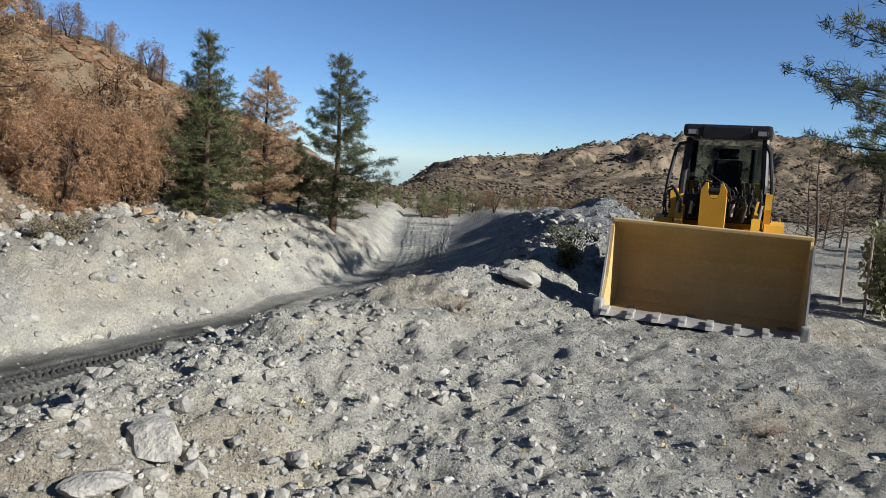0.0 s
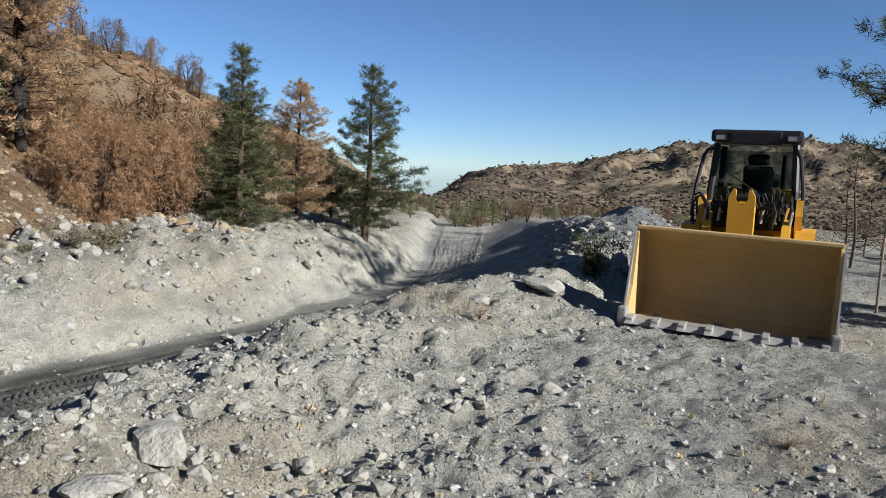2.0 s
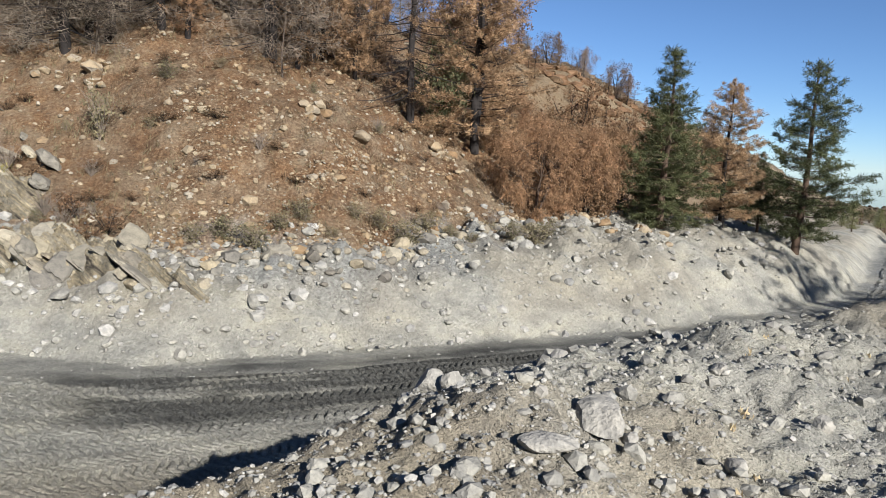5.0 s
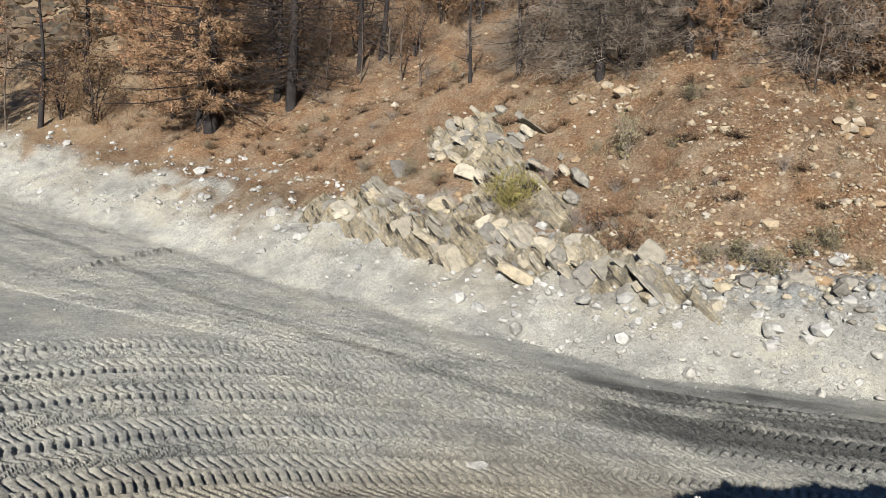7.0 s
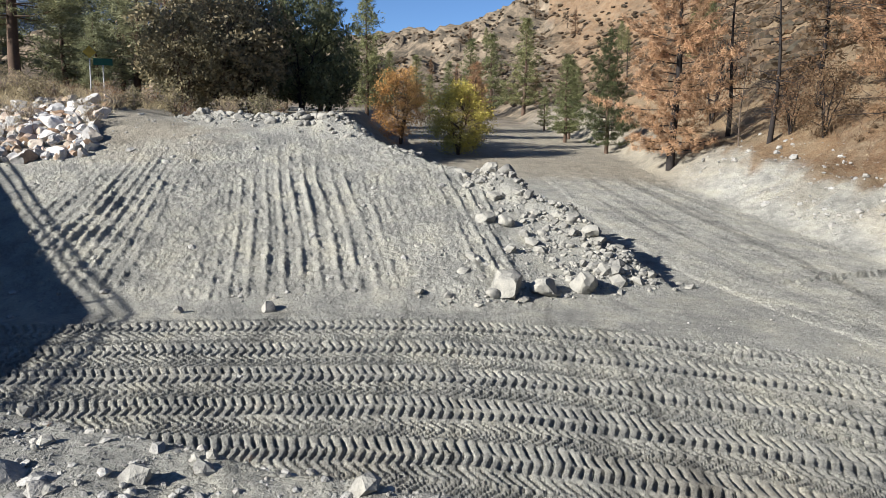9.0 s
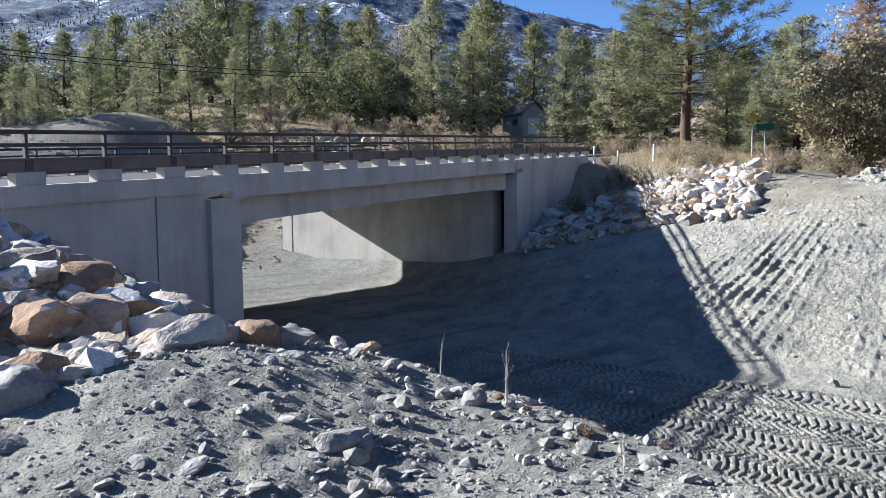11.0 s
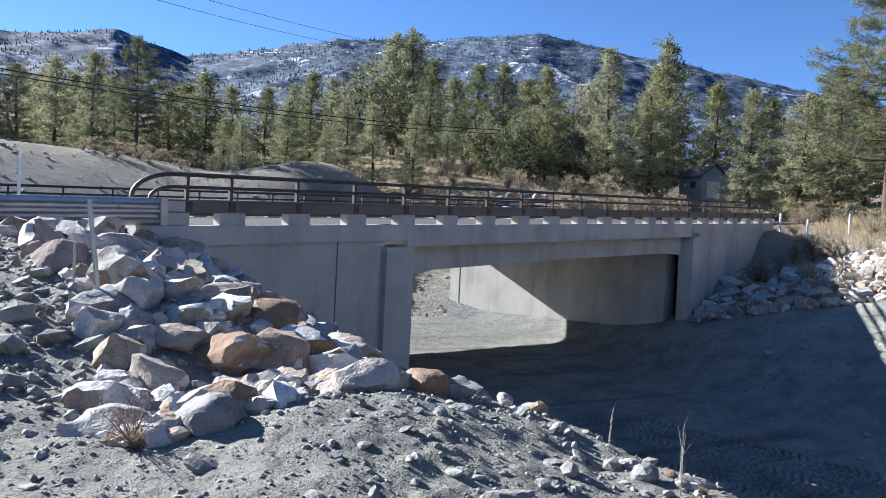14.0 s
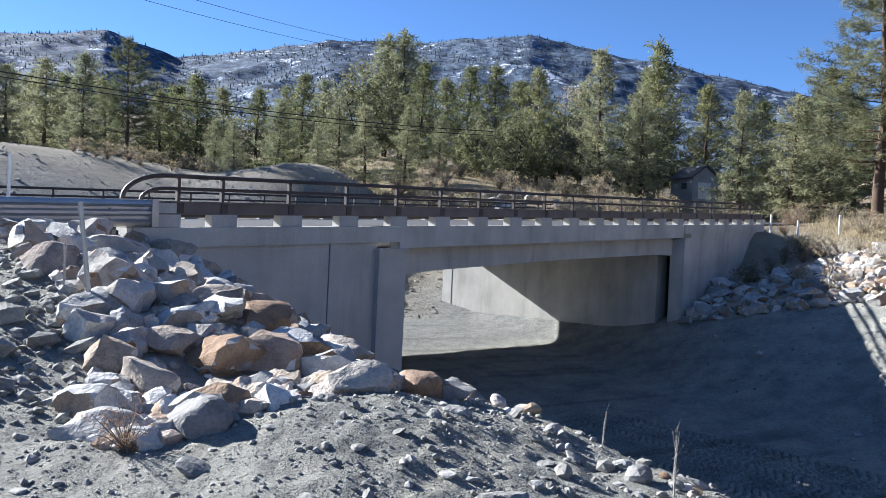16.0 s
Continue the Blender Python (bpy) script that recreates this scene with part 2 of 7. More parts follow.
M_PINE_DARK = leafy("dark_evergreen_leaves", (0.10, 0.115, 0.06), (0.19, 0.20, 0.105), (0.135, 0.148, 0.08))
M_BROWN = leafy("scorched_brown_leaves", (0.29, 0.172, 0.096), (0.44, 0.285, 0.168), (0.19, 0.112, 0.066), (0.37, 0.235, 0.138))
M_TAN_NEEDLE = leafy("faded_tan_needles", (0.43, 0.27, 0.158), (0.56, 0.39, 0.245), (0.3, 0.18, 0.104), (0.48, 0.32, 0.19))
M_DULL = leafy("scorched_dull_leaves", (0.16, 0.096, 0.056), (0.24, 0.152, 0.088), (0.128, 0.092, 0.056))
M_YELLOW_LEAF = leafy("yellow_autumn_leaves", (0.54, 0.44, 0.08), (0.66, 0.56, 0.15), (0.44, 0.39, 0.09))
M_ORANGE_LEAF = leafy("orange_autumn_leaves", (0.46, 0.25, 0.08), (0.55, 0.34, 0.13), (0.36, 0.2, 0.07))
M_DRYGRASS = leafy("dry_grass_stems", (0.42, 0.34, 0.2), (0.52, 0.44, 0.28), (0.34, 0.27, 0.17))
M_ASHTWIG = leafy("ashen_dead_twigs", (0.22, 0.185, 0.15), (0.30, 0.25, 0.20), (0.17, 0.14, 0.115))
M_CHARTWIG = leafy("blackened_twigs", (0.03, 0.024, 0.02), (0.06, 0.046, 0.036), (0.11, 0.07, 0.045))
M_BRUSH = plain("dark_dead_brush", (0.085, 0.066, 0.052), 0.95, 0, 0.35, 4, 30, 0.3)
M_STALK = plain("pale_dry_stalk", (0.45, 0.42, 0.37), 0.9, 0, 0.2)
M_OLIVE_LEAF = leafy("olive_yellow_leaves", (0.25, 0.225, 0.075), (0.34, 0.30, 0.11), (0.19, 0.175, 0.065))
M_SAGE = leafy("grey_green_shrub", (0.2, 0.18, 0.11), (0.29, 0.25, 0.15), (0.15, 0.14, 0.09))
M_RUST_BRUSH = leafy("rusty_dry_brush", (0.36, 0.2, 0.1), (0.28, 0.16, 0.09))
m, _nt, _b = shader("cab_glass", 0.05)
_b.inputs["Base Color"].default_value = (0.45, 0.52, 0.52, 1)
_b.inputs["Transmission Weight"].default_value = 1.0
_b.inputs["IOR"].default_value = 1.1
_b.inputs["Specular IOR Level"].default_value = 0.5
M_GLASS = m


# ---- mesh helpers ----
def part(name, bm, material, parent=None, label="", smooth=False):
    me = bpy.data.meshes.new(name)
    if isinstance(bm, tuple):
        me.from_pydata(bm[0], [], bm[1])
    else:
        bm.to_mesh(me)
        bm.free()
    if smooth:
        me.polygons.foreach_set("use_smooth", [True] * len(me.polygons))
    me.materials.append(material)
    ob = new(name, me)
    ob.parent = parent
    if label:
        ob["label"] = label
    return ob


def empty(name, m, label, category, group="", kind=""):
    ob = new(name)
    ob.matrix_world = m
    return tagged(ob, label, category, group, kind)


def box(bm, cx, cy, cz, sx, sy, sz, m=None, bevel=0.0):
    r = bmesh.ops.create_cube(bm, size=1.0, matrix=(m or Matrix()) @ Matrix.Translation((cx, cy, cz)) @ Matrix.Diagonal((sx, sy, sz, 1)))
    if bevel:
        es = {e for v in r["verts"] for e in v.link_edges}
        bmesh.ops.bevel(bm, geom=list(es), offset=bevel, segments=2, affect="EDGES", profile=0.6)
    return bm


def boxed(*a, **k):
    return box(bmesh.new(), *a, **k)


def rod(bm, p0, p1, r0, r1=None, seg=8):
    p0, p1 = Vector(p0), Vector(p1)
    d = p1 - p0
    bmesh.ops.create_cone(bm, cap_ends=True, segments=seg, radius1=r0, radius2=r0 if r1 is None else r1, depth=d.length,
                          matrix=Matrix.Translation((p0 + p1) / 2) @ d.to_track_quat("Z", "Y").to_matrix().to_4x4())
    return bm


def pipe(bm, points, r, seg=8):
    """A bent round bar through the points."""
    rings = []
    pts = [Vector(p) for p in points]
    for i, p in enumerate(pts):
        d = (pts[min(i + 1, len(pts) - 1)] - pts[max(i - 1, 0)]).normalized()
        q = d.to_track_quat("Z", "Y")
        rings.append([bm.verts.new(p + q @ Vector((r * math.cos(2 * math.pi * k / seg), r * math.sin(2 * math.pi * k / seg), 0))) for k in range(seg)])
    for a, b in zip(rings, rings[1:]):
        for k in range(seg):
            bm.faces.new((a[k], a[(k + 1) % seg], b[(k + 1) % seg], b[k]))
    bm.faces.new(rings[0][::-1])
    bm.faces.new(rings[-1])
    return bm


def prism(bm, outline, y0, y1, m=None):
    """An outline in x and z, drawn out from y0 to y1."""
    m = m or Matrix()
    a = [bm.verts.new(m @ Vector((x, y0, z))) for x, z in outline]
    b = [bm.verts.new(m @ Vector((x, y1, z))) for x, z in outline]
    n = len(a)
    for i in range(n):
        bm.faces.new((a[i], a[(i + 1) % n], b[(i + 1) % n], b[i]))
    bm.faces.new(a[::-1])
    bm.faces.new(b)
    bmesh.ops.recalc_face_normals(bm, faces=bm.faces)
    return bm


_ico = {}


def ico(level):
    if level not in _ico:
        bm = bmesh.new()
        bmesh.ops.create_icosphere(bm, subdivisions=level, radius=1.0)
        bm.verts.ensure_lookup_table()
        _ico[level] = (np.array([v.co for v in bm.verts]), np.array([[v.index for v in f.verts] for f in bm.faces]))
        bm.free()
    return _ico[level]


def stone(rng, level=2, cuts=9, rough=0.06, near=0.55, far=0.85):
    """A broken stone: a ball cut flat by random planes. Vertices about 1 m across, and faces."""
    v, f = ico(level)
    v = v.copy()
    for _ in range(cuts):
        n = rng.normal(size=3)
        n /= np.linalg.norm(n)
        d = rng.uniform(near, far)
        s = v @ n
        v -= np.outer(np.maximum(s - d, 0), n)
    v *= 1 + rough * rng.normal(size=(len(v), 1)) * 0.5
    return v / np.abs(v).max(0) * 0.85, f


def turn_matrix(rng, tip=0.5):
    e = Euler((rng.uniform(-tip, tip), rng.uniform(-tip, tip), rng.uniform(0, 6.28)))
    return np.array(e.to_matrix())


class Heap:
    """Many small shapes gathered into one mesh."""

    def __init__(self):
        self.v, self.f, self.n = [], [], 0

    def add(self, v, f):
        self.v.append(v)
        self.f.extend((f + self.n).tolist())
        self.n += len(v)

    def mesh(self):
        return (np.concatenate(self.v).tolist(), self.f)


# ---- the lie of the land ----
def lattice(seed, size=256):
    return np.random.RandomState(seed).uniform(-1, 1, (size, size))


LATTICES = [lattice(s) for s in range(6)]


def vnoise(x, y, k=0):
    g = LATTICES[k % 6]
    xi, yi = np.floor(x).astype(int), np.floor(y).astype(int)
    u, v = x - xi, y - yi
    u, v = u * u * (3 - 2 * u), v * v * (3 - 2 * v)
    a, b, c, d = g[xi % 256, yi % 256], g[(xi + 1) % 256, yi % 256], g[xi % 256, (yi + 1) % 256], g[(xi + 1) % 256, (yi + 1) % 256]
    return (a * (1 - u) + b * u) * (1 - v) + (c * (1 - u) + d * u) * v


def rough_noise(x, y, scale, octaves=4, gain=0.5, k=0):
    s, amp, tot = 0.0, 1.0, 0.0
    for o in range(octaves):
        a = 0.6 * o
        s = s + amp * vnoise((x * math.cos(a) + y * math.sin(a)) * scale + 17.3 * o, (y * math.cos(a) - x * math.sin(a)) * scale + 5.1 * o, k + o)
        tot += amp
        amp, scale = amp * gain, scale * 2.03
    return s / tot


def side(px, py, line):
    """Signed distance from a bent line, positive to its left."""
    best = np.full(np.shape(px), 1e9)
    sign = np.ones(np.shape(px))
    for (ax, ay), (bx, by) in zip(line, line[1:]):
        dx, dy = bx - ax, by - ay
        t = np.clip(((px - ax) * dx + (py - ay) * dy) / (dx * dx + dy * dy), 0, 1)
        ex, ey = px - ax - t * dx, py - ay - t * dy
        d = np.hypot(ex, ey)
        near = d < best - 1e-9
        best = np.where(near, d, best)
        sign = np.where(near, np.sign(dx * ey - dy * ex + 1e-12), sign)
    return best * sign


def step(x, a, b):
    t = np.clip((x - a) / (b - a), 0, 1)
    return t * t * (3 - 2 * t)


def smax(a, b, k):
    h = np.clip(0.5 + 0.5 * (a - b) / k, 0, 1)
    return b * (1 - h) + a * h + k * h * (1 - h)


NEAR_EDGE = [(-7.5, -60), (-6.6, -15), (-5.8, -9), (-6.5, -5.0), (-6.2, -3.0), (-5.5, -1.5), (-4.7, -0.4), (-3.9, 0.8), (-2.8, 2.3), (-0.3, 3.8), (1.6, 5.0), (4.1, 6.4), (6.8, 7.3), (10.8, 8.2), (14.5, 9.7), (20, 13.2), (28, 19.2), (40, 29.6), (72, 58), (220, 186)]
FAR_TOE = [(-220, 75), (-75, 40), (-46, 30), (-31, 26), (-22, 24), (-13, 20), (-4.4, 17.2), (-1.8, 16.6), (4.7, 18.2), (12.4, 20.4), (17.8, 23.6), (21.4, 24.5), (28, 29.6), (42, 43), (62, 62), (180, 190)]
HILL_FOOT = [(-240, 110), (-75, 46), (-46, 36), (-22, 30), (-12, 24.5), (-4, 21), (3, 20.5), (8, 24.5), (15, 31.5), (26, 42), (50, 64), (110, 132), (220, 250)]
TERRACE_TOE = [(-24, -80), (-26, -36), (-31, -26), (-30.5, -19), (-26.5, -13), (-21.6, -4), (-20.7, 1), (-19.4, 6.7), (-20, 13.2), (-24, 12.8), (-30, 10.8), (-40, 9.6), (-70, 16), (-220, 45)]
TERRACE_FRONT = TERRACE_TOE[:9] + [(-21, 60)]
CREST = [(-38, -0.5), (-35.5, 1.2), (-34.2, 3.6), (-32.6, 6.4), (-30, 8.6), (-26.5, 10.2)]
BRIDGE_Y, BRIDGE_DEEP = -15.0, 14.0     # the near face of the bridge, and its breadth


def deck(x):
    """Height of the kerb top's foot along the bridge, which climbs towards -x."""
    return 2.22 + 0.0505 * (-9.8 - x)


def floor_height(x, y):
    along = 0.72 * x + 0.69 * y
    f = -2.65 - 0.022 * np.clip(along - 5, 0, 400)
    west = np.clip(-22 - x, 0, 400) * step(y, 2, 14)
    south = np.clip(-14 - y, 0, 300)
    return f + 0.062 * west + 0.045 * south + 0.42 * np.clip(-30.5 - y, 0, 9)


def land(x, y, fine=True):
    x, y = np.asarray(x, float), np.asarray(y, float)
    r = np.hypot(x, y)
    b = np.degrees(np.arctan2(-x, y))
    wob = rough_noise(x, y, 0.12, 3, 0.5, 1)
    base = floor_height(x, y)
    # skyline of the far hills, by bearing
    el = np.interp(b, [-180, -100, -80, -75, -71, -64, -59, -54, -50, -47, -44.5, -42, -37, -30, -23, 0, 60, 66, 72, 80, 100, 125, 163, 180],
                   [6, 5, 1.5, 1.5, 2.4, 1.6, 1.1, 0.0, -0.2, -0.9, -2.6, -2.4, -0.2, 2.6, 6.0, 9, 13, 9.5, 7.0, 6, 5, 5, 6, 6])
    far = 2.2 + np.tan(np.radians(el)) * r
    # the near bank, on which the camera stands
    dn = side(x, y, NEAR_EDGE) + 0.5 * wob
    top = 0.45 - 0.02 * np.clip(0.87 * x + 0.3 * y, 0, 30) - 0.055 * np.clip(0.87 * x + 0.5 * y - 27, 0, 200)
    top = top + np.clip(-4.6 - y, 0, 9.9) * 0.157
    top = top + np.clip(-26 - y, 0, 500) * 0.085
    berm = np.exp(-((dn + 0.75) / 0.95) ** 2) * (0.32 * step(x, -0.3, 1.5) * (1 - step(x, 13, 22)))
    berm = berm + 0.44 * np.exp(-((x + 4.8) / 1.7) ** 2 - ((y + 4.6) / 1.2) ** 2) - 0.24 * np.exp(-((x + 5.4) / 1.8) ** 2 - ((y + 6.8) / 1.2) ** 2) + 0.2 * np.exp(-((x + 6.4) / 1.7) ** 2 - ((y + 9.8) / 2.4) ** 2)
    berm = berm + (0.34 + 0.3 * rough_noise(x, y, 0.5, 3, 0.6, 2)) * np.exp(-((x - 25) / 4.5) ** 2 - ((y - 13.5) / 2.4) ** 2) + 0.25 * np.exp(-((x - 17) / 2.5) ** 2 - ((y - 9) / 1.6) ** 2)
    berm = berm + (0.6 + 0.45 * rough_noise(x, y, 0.45, 4, 0.6, 2)) * np.exp(-((dn + 1.4) / 1.7) ** 2) * step(x, 15, 20) * (1 - step(x, 38, 46))
    near = top + berm - (0.66 - 0.24 * step(x, 12, 18) - 0.27 * step(-y, 4, 9) + 0.5 * step(-x, 2, 4.5) * step(y, -6.5, -4.5)) * np.maximum(dn, 0)
    # the far bank and the burnt hill over it
    df = side(x, y, FAR_TOE) + 0.7 * wob + 0.5 * rough_noise(x, y, 0.45, 2, 0.5, 2)
    dh = side(x, y, HILL_FOOT) + 1.0 * wob
    cut = 3.0 + 0.7 * rough_noise(x, y, 0.09, 2, 0.5, 3) - 0.6 * step(x, 6, 20) - 1.2 * step(x, 23, 33)
    bank = base + cut * (1 - np.exp(-(0.95 + 0.6 * step(x, -2, 8)) * np.maximum(df, 0) / cut)) * 1.04
    up = np.maximum(dh, 0)
    hill = bank + 0.62 * up - 0.0024 * np.minimum(up, 110) ** 2 * step(up, 0, 100) + step(up, 0, 8) * (1.0 * rough_noise(x, y, 0.11, 4, 0.55, 4))
    keep = 1 - step(b, -14, 4)
    hill = hill * (1 - keep) + np.minimum(hill, np.maximum(far, bank)) * keep
    hill = np.where(df > 0, hill, -50)
    # the terrace across the stream, with its tracked slope
    dt = side(x, y, TERRACE_TOE)
    lip = 2.15 + np.clip(-1 - y, 0, 14) * 0.14 + np.clip(-36 - x, 0, 300) * 0.035 + np.clip(-26 - y, 0, 500) * 0.16
    dn2 = -(y - np.interp(x, [-220, -70, -40, -30, -24, -20], [45, 16, 9.6, 10.8, 12.8, 13.4]))
    slope = -2.65 + 0.375 * np.maximum(side(x, y, TERRACE_FRONT) + 0.25 * wob, 0)
    ter = np.where(dt > 0, -smax(-slope, -lip, 0.5), -50)
    ridge = (0.55 + 0.8 * rough_noise(x, y, 0.9, 4, 0.65, 4)) * np.exp(-((dn2 - 1.5) / 1.1) ** 2) * (dt > 0) * step(-x, 20, 24) * (1 - step(-x, 48, 60))
    ter = np.minimum(ter, base + 0.85 * np.maximum(dn2, 0) + 0.2) + ridge
    ter = ter + (0.45 + 0.5 * rough_noise(x, y, 0.8, 4, 0.65, 5)) * np.exp(-(side(x, y, CREST) / 0.95) ** 2) * (dt > 0)
    z = smax(smax(smax(near, base, 0.35), hill, 0.4), ter, 0.3)
    rise = np.where(y < -36, 0.6 + 0.085 * np.clip(-38 - y, 0, 500), -50) + 5.3 * np.exp(-((x + 22) / 19) ** 4 - ((y + 60) / 15) ** 2) + 5.0 * np.exp(-((x + 39) / 8) ** 2 - ((y + 46) / 7) ** 2)
    z = smax(z, rise, 1.0)
    # the road's bed at both ends of the bridge
    on_road = step(y, BRIDGE_Y - BRIDGE_DEEP - 5, BRIDGE_Y - BRIDGE_DEEP - 1.0) * (1 - step(y, BRIDGE_Y - 1.0, BRIDGE_Y + 2.5))
    ends = np.maximum(step(x, -10.5, -7.5), step(-x, 40.5, 43.0))
    z = z * (1 - on_road * ends) + (deck(np.clip(x, -70, 40)) - 0.12) * on_road * ends
    # far hills all round
    w = step(r, 150, 330)
    bumpy = rough_noise(x, y, 0.012, 5, 0.55, 2) * 9 * step(r, 120, 300)
    gully = (4 - np.abs(rough_noise(x, y, 0.03, 4, 0.62, 3)) * 30) * step(r, 140, 260)
    z = z * (1 - w) + (far + (bumpy + gully) * np.clip((el + 4) / 6, 0.0, 1)) * w
    z = z - step(r, 420, 900) * np.clip(far - 0, 0, 90) * (el < 4)
    if fine:
        close = (1 - step(r, 40, 90)) * step(np.hypot(x + 0.6, y + 0.3), 0.4, 2.2)
        onhill = step(dh, 0, 3)
        amp = 0.05 + 0.14 * step(df, 0, 1) + 0.34 * onhill
        z = z + close * amp * rough_noise(x, y, 0.9, 5, 0.65, 1)
        nb = 1 - step(dn, 0.5, 3.5)
        z = z + close * nb * ((0.045 + 0.105 * step(x, -3, 0)) * rough_noise(x, y, 2.6, 4, 0.74, 0) * (0.55 + 0.45 * step(dn, -4.5, -1.5)) + (0.05 + 0.15 * step(x, -3, 0)) * np.abs(rough_noise(x, y, 1.3, 3, 0.6, 5)) * step(dn, -4.5, -1))
        rill = rough_noise(x, df * 0.25, 1.7, 3, 0.6, 3) * step(df, 0.6, 1.6) * (1 - step(dh, -0.4, 0.8))
        z = z + close * (0.36 * rill + 0.42 * step(df, 0.4, 1.2) * (1 - step(dh, 0, 1)) * np.abs(rough_noise(x, y, 0.7, 4, 0.62, 5)))
        z = z + close * 0.22 * step(dh, -1.6, -0.6) * (1 - step(dh, 0.3, 1.3)) * rough_noise(x, y, 1.1, 3, 0.6, 4)
    return z


def zones(x, y):
    r = np.hypot(x, y)
    wob = rough_noise(x, y, 0.35, 4, 0.6, 3)
    df, dh = side(x, y, FAR_TOE), side(x, y, HILL_FOOT)
    hill = step(dh + 2.3 * step(-x, 9, 16) + 2.4 * wob + 1.2 * rough_noise(x, y, 1.3, 3, 0.6, 2), -1.0, 0.5)
    dt = side(x, y, TERRACE_TOE)
    grass = np.maximum(step(dt + 2.5 * wob, 13.5, 17.0), 0.45 * step(dt + 4.0 * wob, 9.0, 12.5)) * (y < 12)
    lot = np.exp(-((x + 16) / 16) ** 2 - ((y + 54) / 18) ** 2)
    grass = np.maximum(grass, 0.55 * step(-y + 2 * wob, 27, 34) * (1 - step(lot, 0.2, 0.5)))
    bed = (side(x, y, NEAR_EDGE) > -5) & (side(x, y, FAR_TOE) < 3) & (x > 10)
    grass = np.maximum(grass, 0.5 * step(r + 5 * wob, 45, 60) * np.where(bed, step(r, 75, 100), 1))
    b = np.degrees(np.arctan2(-x, y))
    canyon = step(b, 42, 50) * (1 - step(b, 90, 96)) * step(r, 110, 150)
    grass = grass * (1 - 0.85 * canyon)
    loam = step(rough_noise(x, y, 0.3, 3, 0.5, 5), -0.25, 0.35) * (1 - step(r, 8, 13)) * step(y, 0.5, 2.0) * (1 - step(x, 7, 9))
    grass = np.maximum(grass, 0.6 * loam)
    grass = np.maximum(grass, 0.3 * step(df, 0.2, 1.2) * (1 - step(dh, -0.5, 0.8)) * step(wob, -0.35, 0.25) * (r < 70))
    hill = np.maximum(hill, 0.3 * canyon)
    far = (1 - 0.1 * canyon) * step(r + 15 * wob, 90, 160) * (1 - 0.8 * step(dh, -2, 8) * step(-x, 20, 45))
    dn = side(x, y, NEAR_EDGE)
    streak = vnoise(df * 2.1, (x + 0.4 * y) * 0.13, 2) + 0.6 * vnoise(df * 5.0, (x + 0.4 * y) * 0.3, 4)
    lane = 1.8 * np.exp(-((df + 2.0 + 0.6 * wob) / 1.6) ** 2) * step(x, -6, 0) * (1 - step(x, 12, 20)) + 0.22 * np.exp(-((df + 5.0 + wob) / 2.1) ** 2) * step(x, -13, -6) * step(streak, -0.2, 0.5)
    damp = np.clip(lane * (0.85 + 0.6 * streak + 0.4 * rough_noise(x, y, 0.9, 3, 0.6, 2)), 0, 0.95)
    along = 0.72 * x + 0.69 * y
    thin = vnoise(df * 1.9, along * 0.09, 1) + 0.55 * vnoise(df * 5.5, along * 0.22, 3)
    bedded = step(-df, 0.3, 1.2) * step(dn, 1.8, 3.0) * (1 - step(dt, -0.5, 0.3)) * (1 - step(r, 55, 70))
    damp = np.maximum(damp, 0.4 * bedded * step(thin, 0.35, 0.8))
    return np.stack([np.clip(hill, 0, 1), np.clip(grass, 0, 1), np.clip(far, 0, 1), 1 - damp], -1)


def slate(x, y):
    """How much dark bluish shale the silt holds: at the top of the far bank and in the berm down the wash, in the lower bed and upstream of the bridge."""
    wob = rough_noise(x, y, 0.5, 4, 0.6, 2)
    dh, dn = side(x, y, HILL_FOOT), side(x, y, NEAR_EDGE)
    a = step(dh + 1.3 * wob, -2.2, -0.9) * step(x, -9, -5) * (1 - step(x, 16, 22)) * (1 - step(dh, 0.5, 1.5))
    b = step(x, 13, 18) * (1 - step(np.abs(dn + 1.5) + 1.4 * wob, 2.2, 4.0)) * (1 - step(x, 46, 60))
    c = 0.75 * step(x, 4, 11) * step(dn + wob, 1.0, 2.5) * (1 - step(side(x, y, FAR_TOE), -1.0, 0.5)) * (1 - step(x, 40, 60)) * step(rough_noise(x, y, 0.4, 3, 0.6, 3), -0.3, 0.2)
    d = 0.8 * step(-y, 19, 23) * step(-x, 9, 12) * (1 - step(-x, 34, 38)) * (1 - step(-y, 46, 52))
    return np.clip(a * 0.75 + b + c + d, 0, 1)


def add_zones(me, x, y):
    at = me.attributes.new("zone", "FLOAT_COLOR", "POINT")
    at.data.foreach_set("color", zones(x, y).ravel())
    at = me.attributes.new("slate", "FLOAT", "POINT")
    at.data.foreach_set("value", slate(x, y))


def height(x, y):
    return float(land(np.array([x]), np.array([y]))[0])


def polar(bearing, dist):
    """A place by its bearing and distance from the stand on the bank."""
    return -0.6 - dist * math.sin(radians(bearing)), -0.3 + dist * math.cos(radians(bearing))


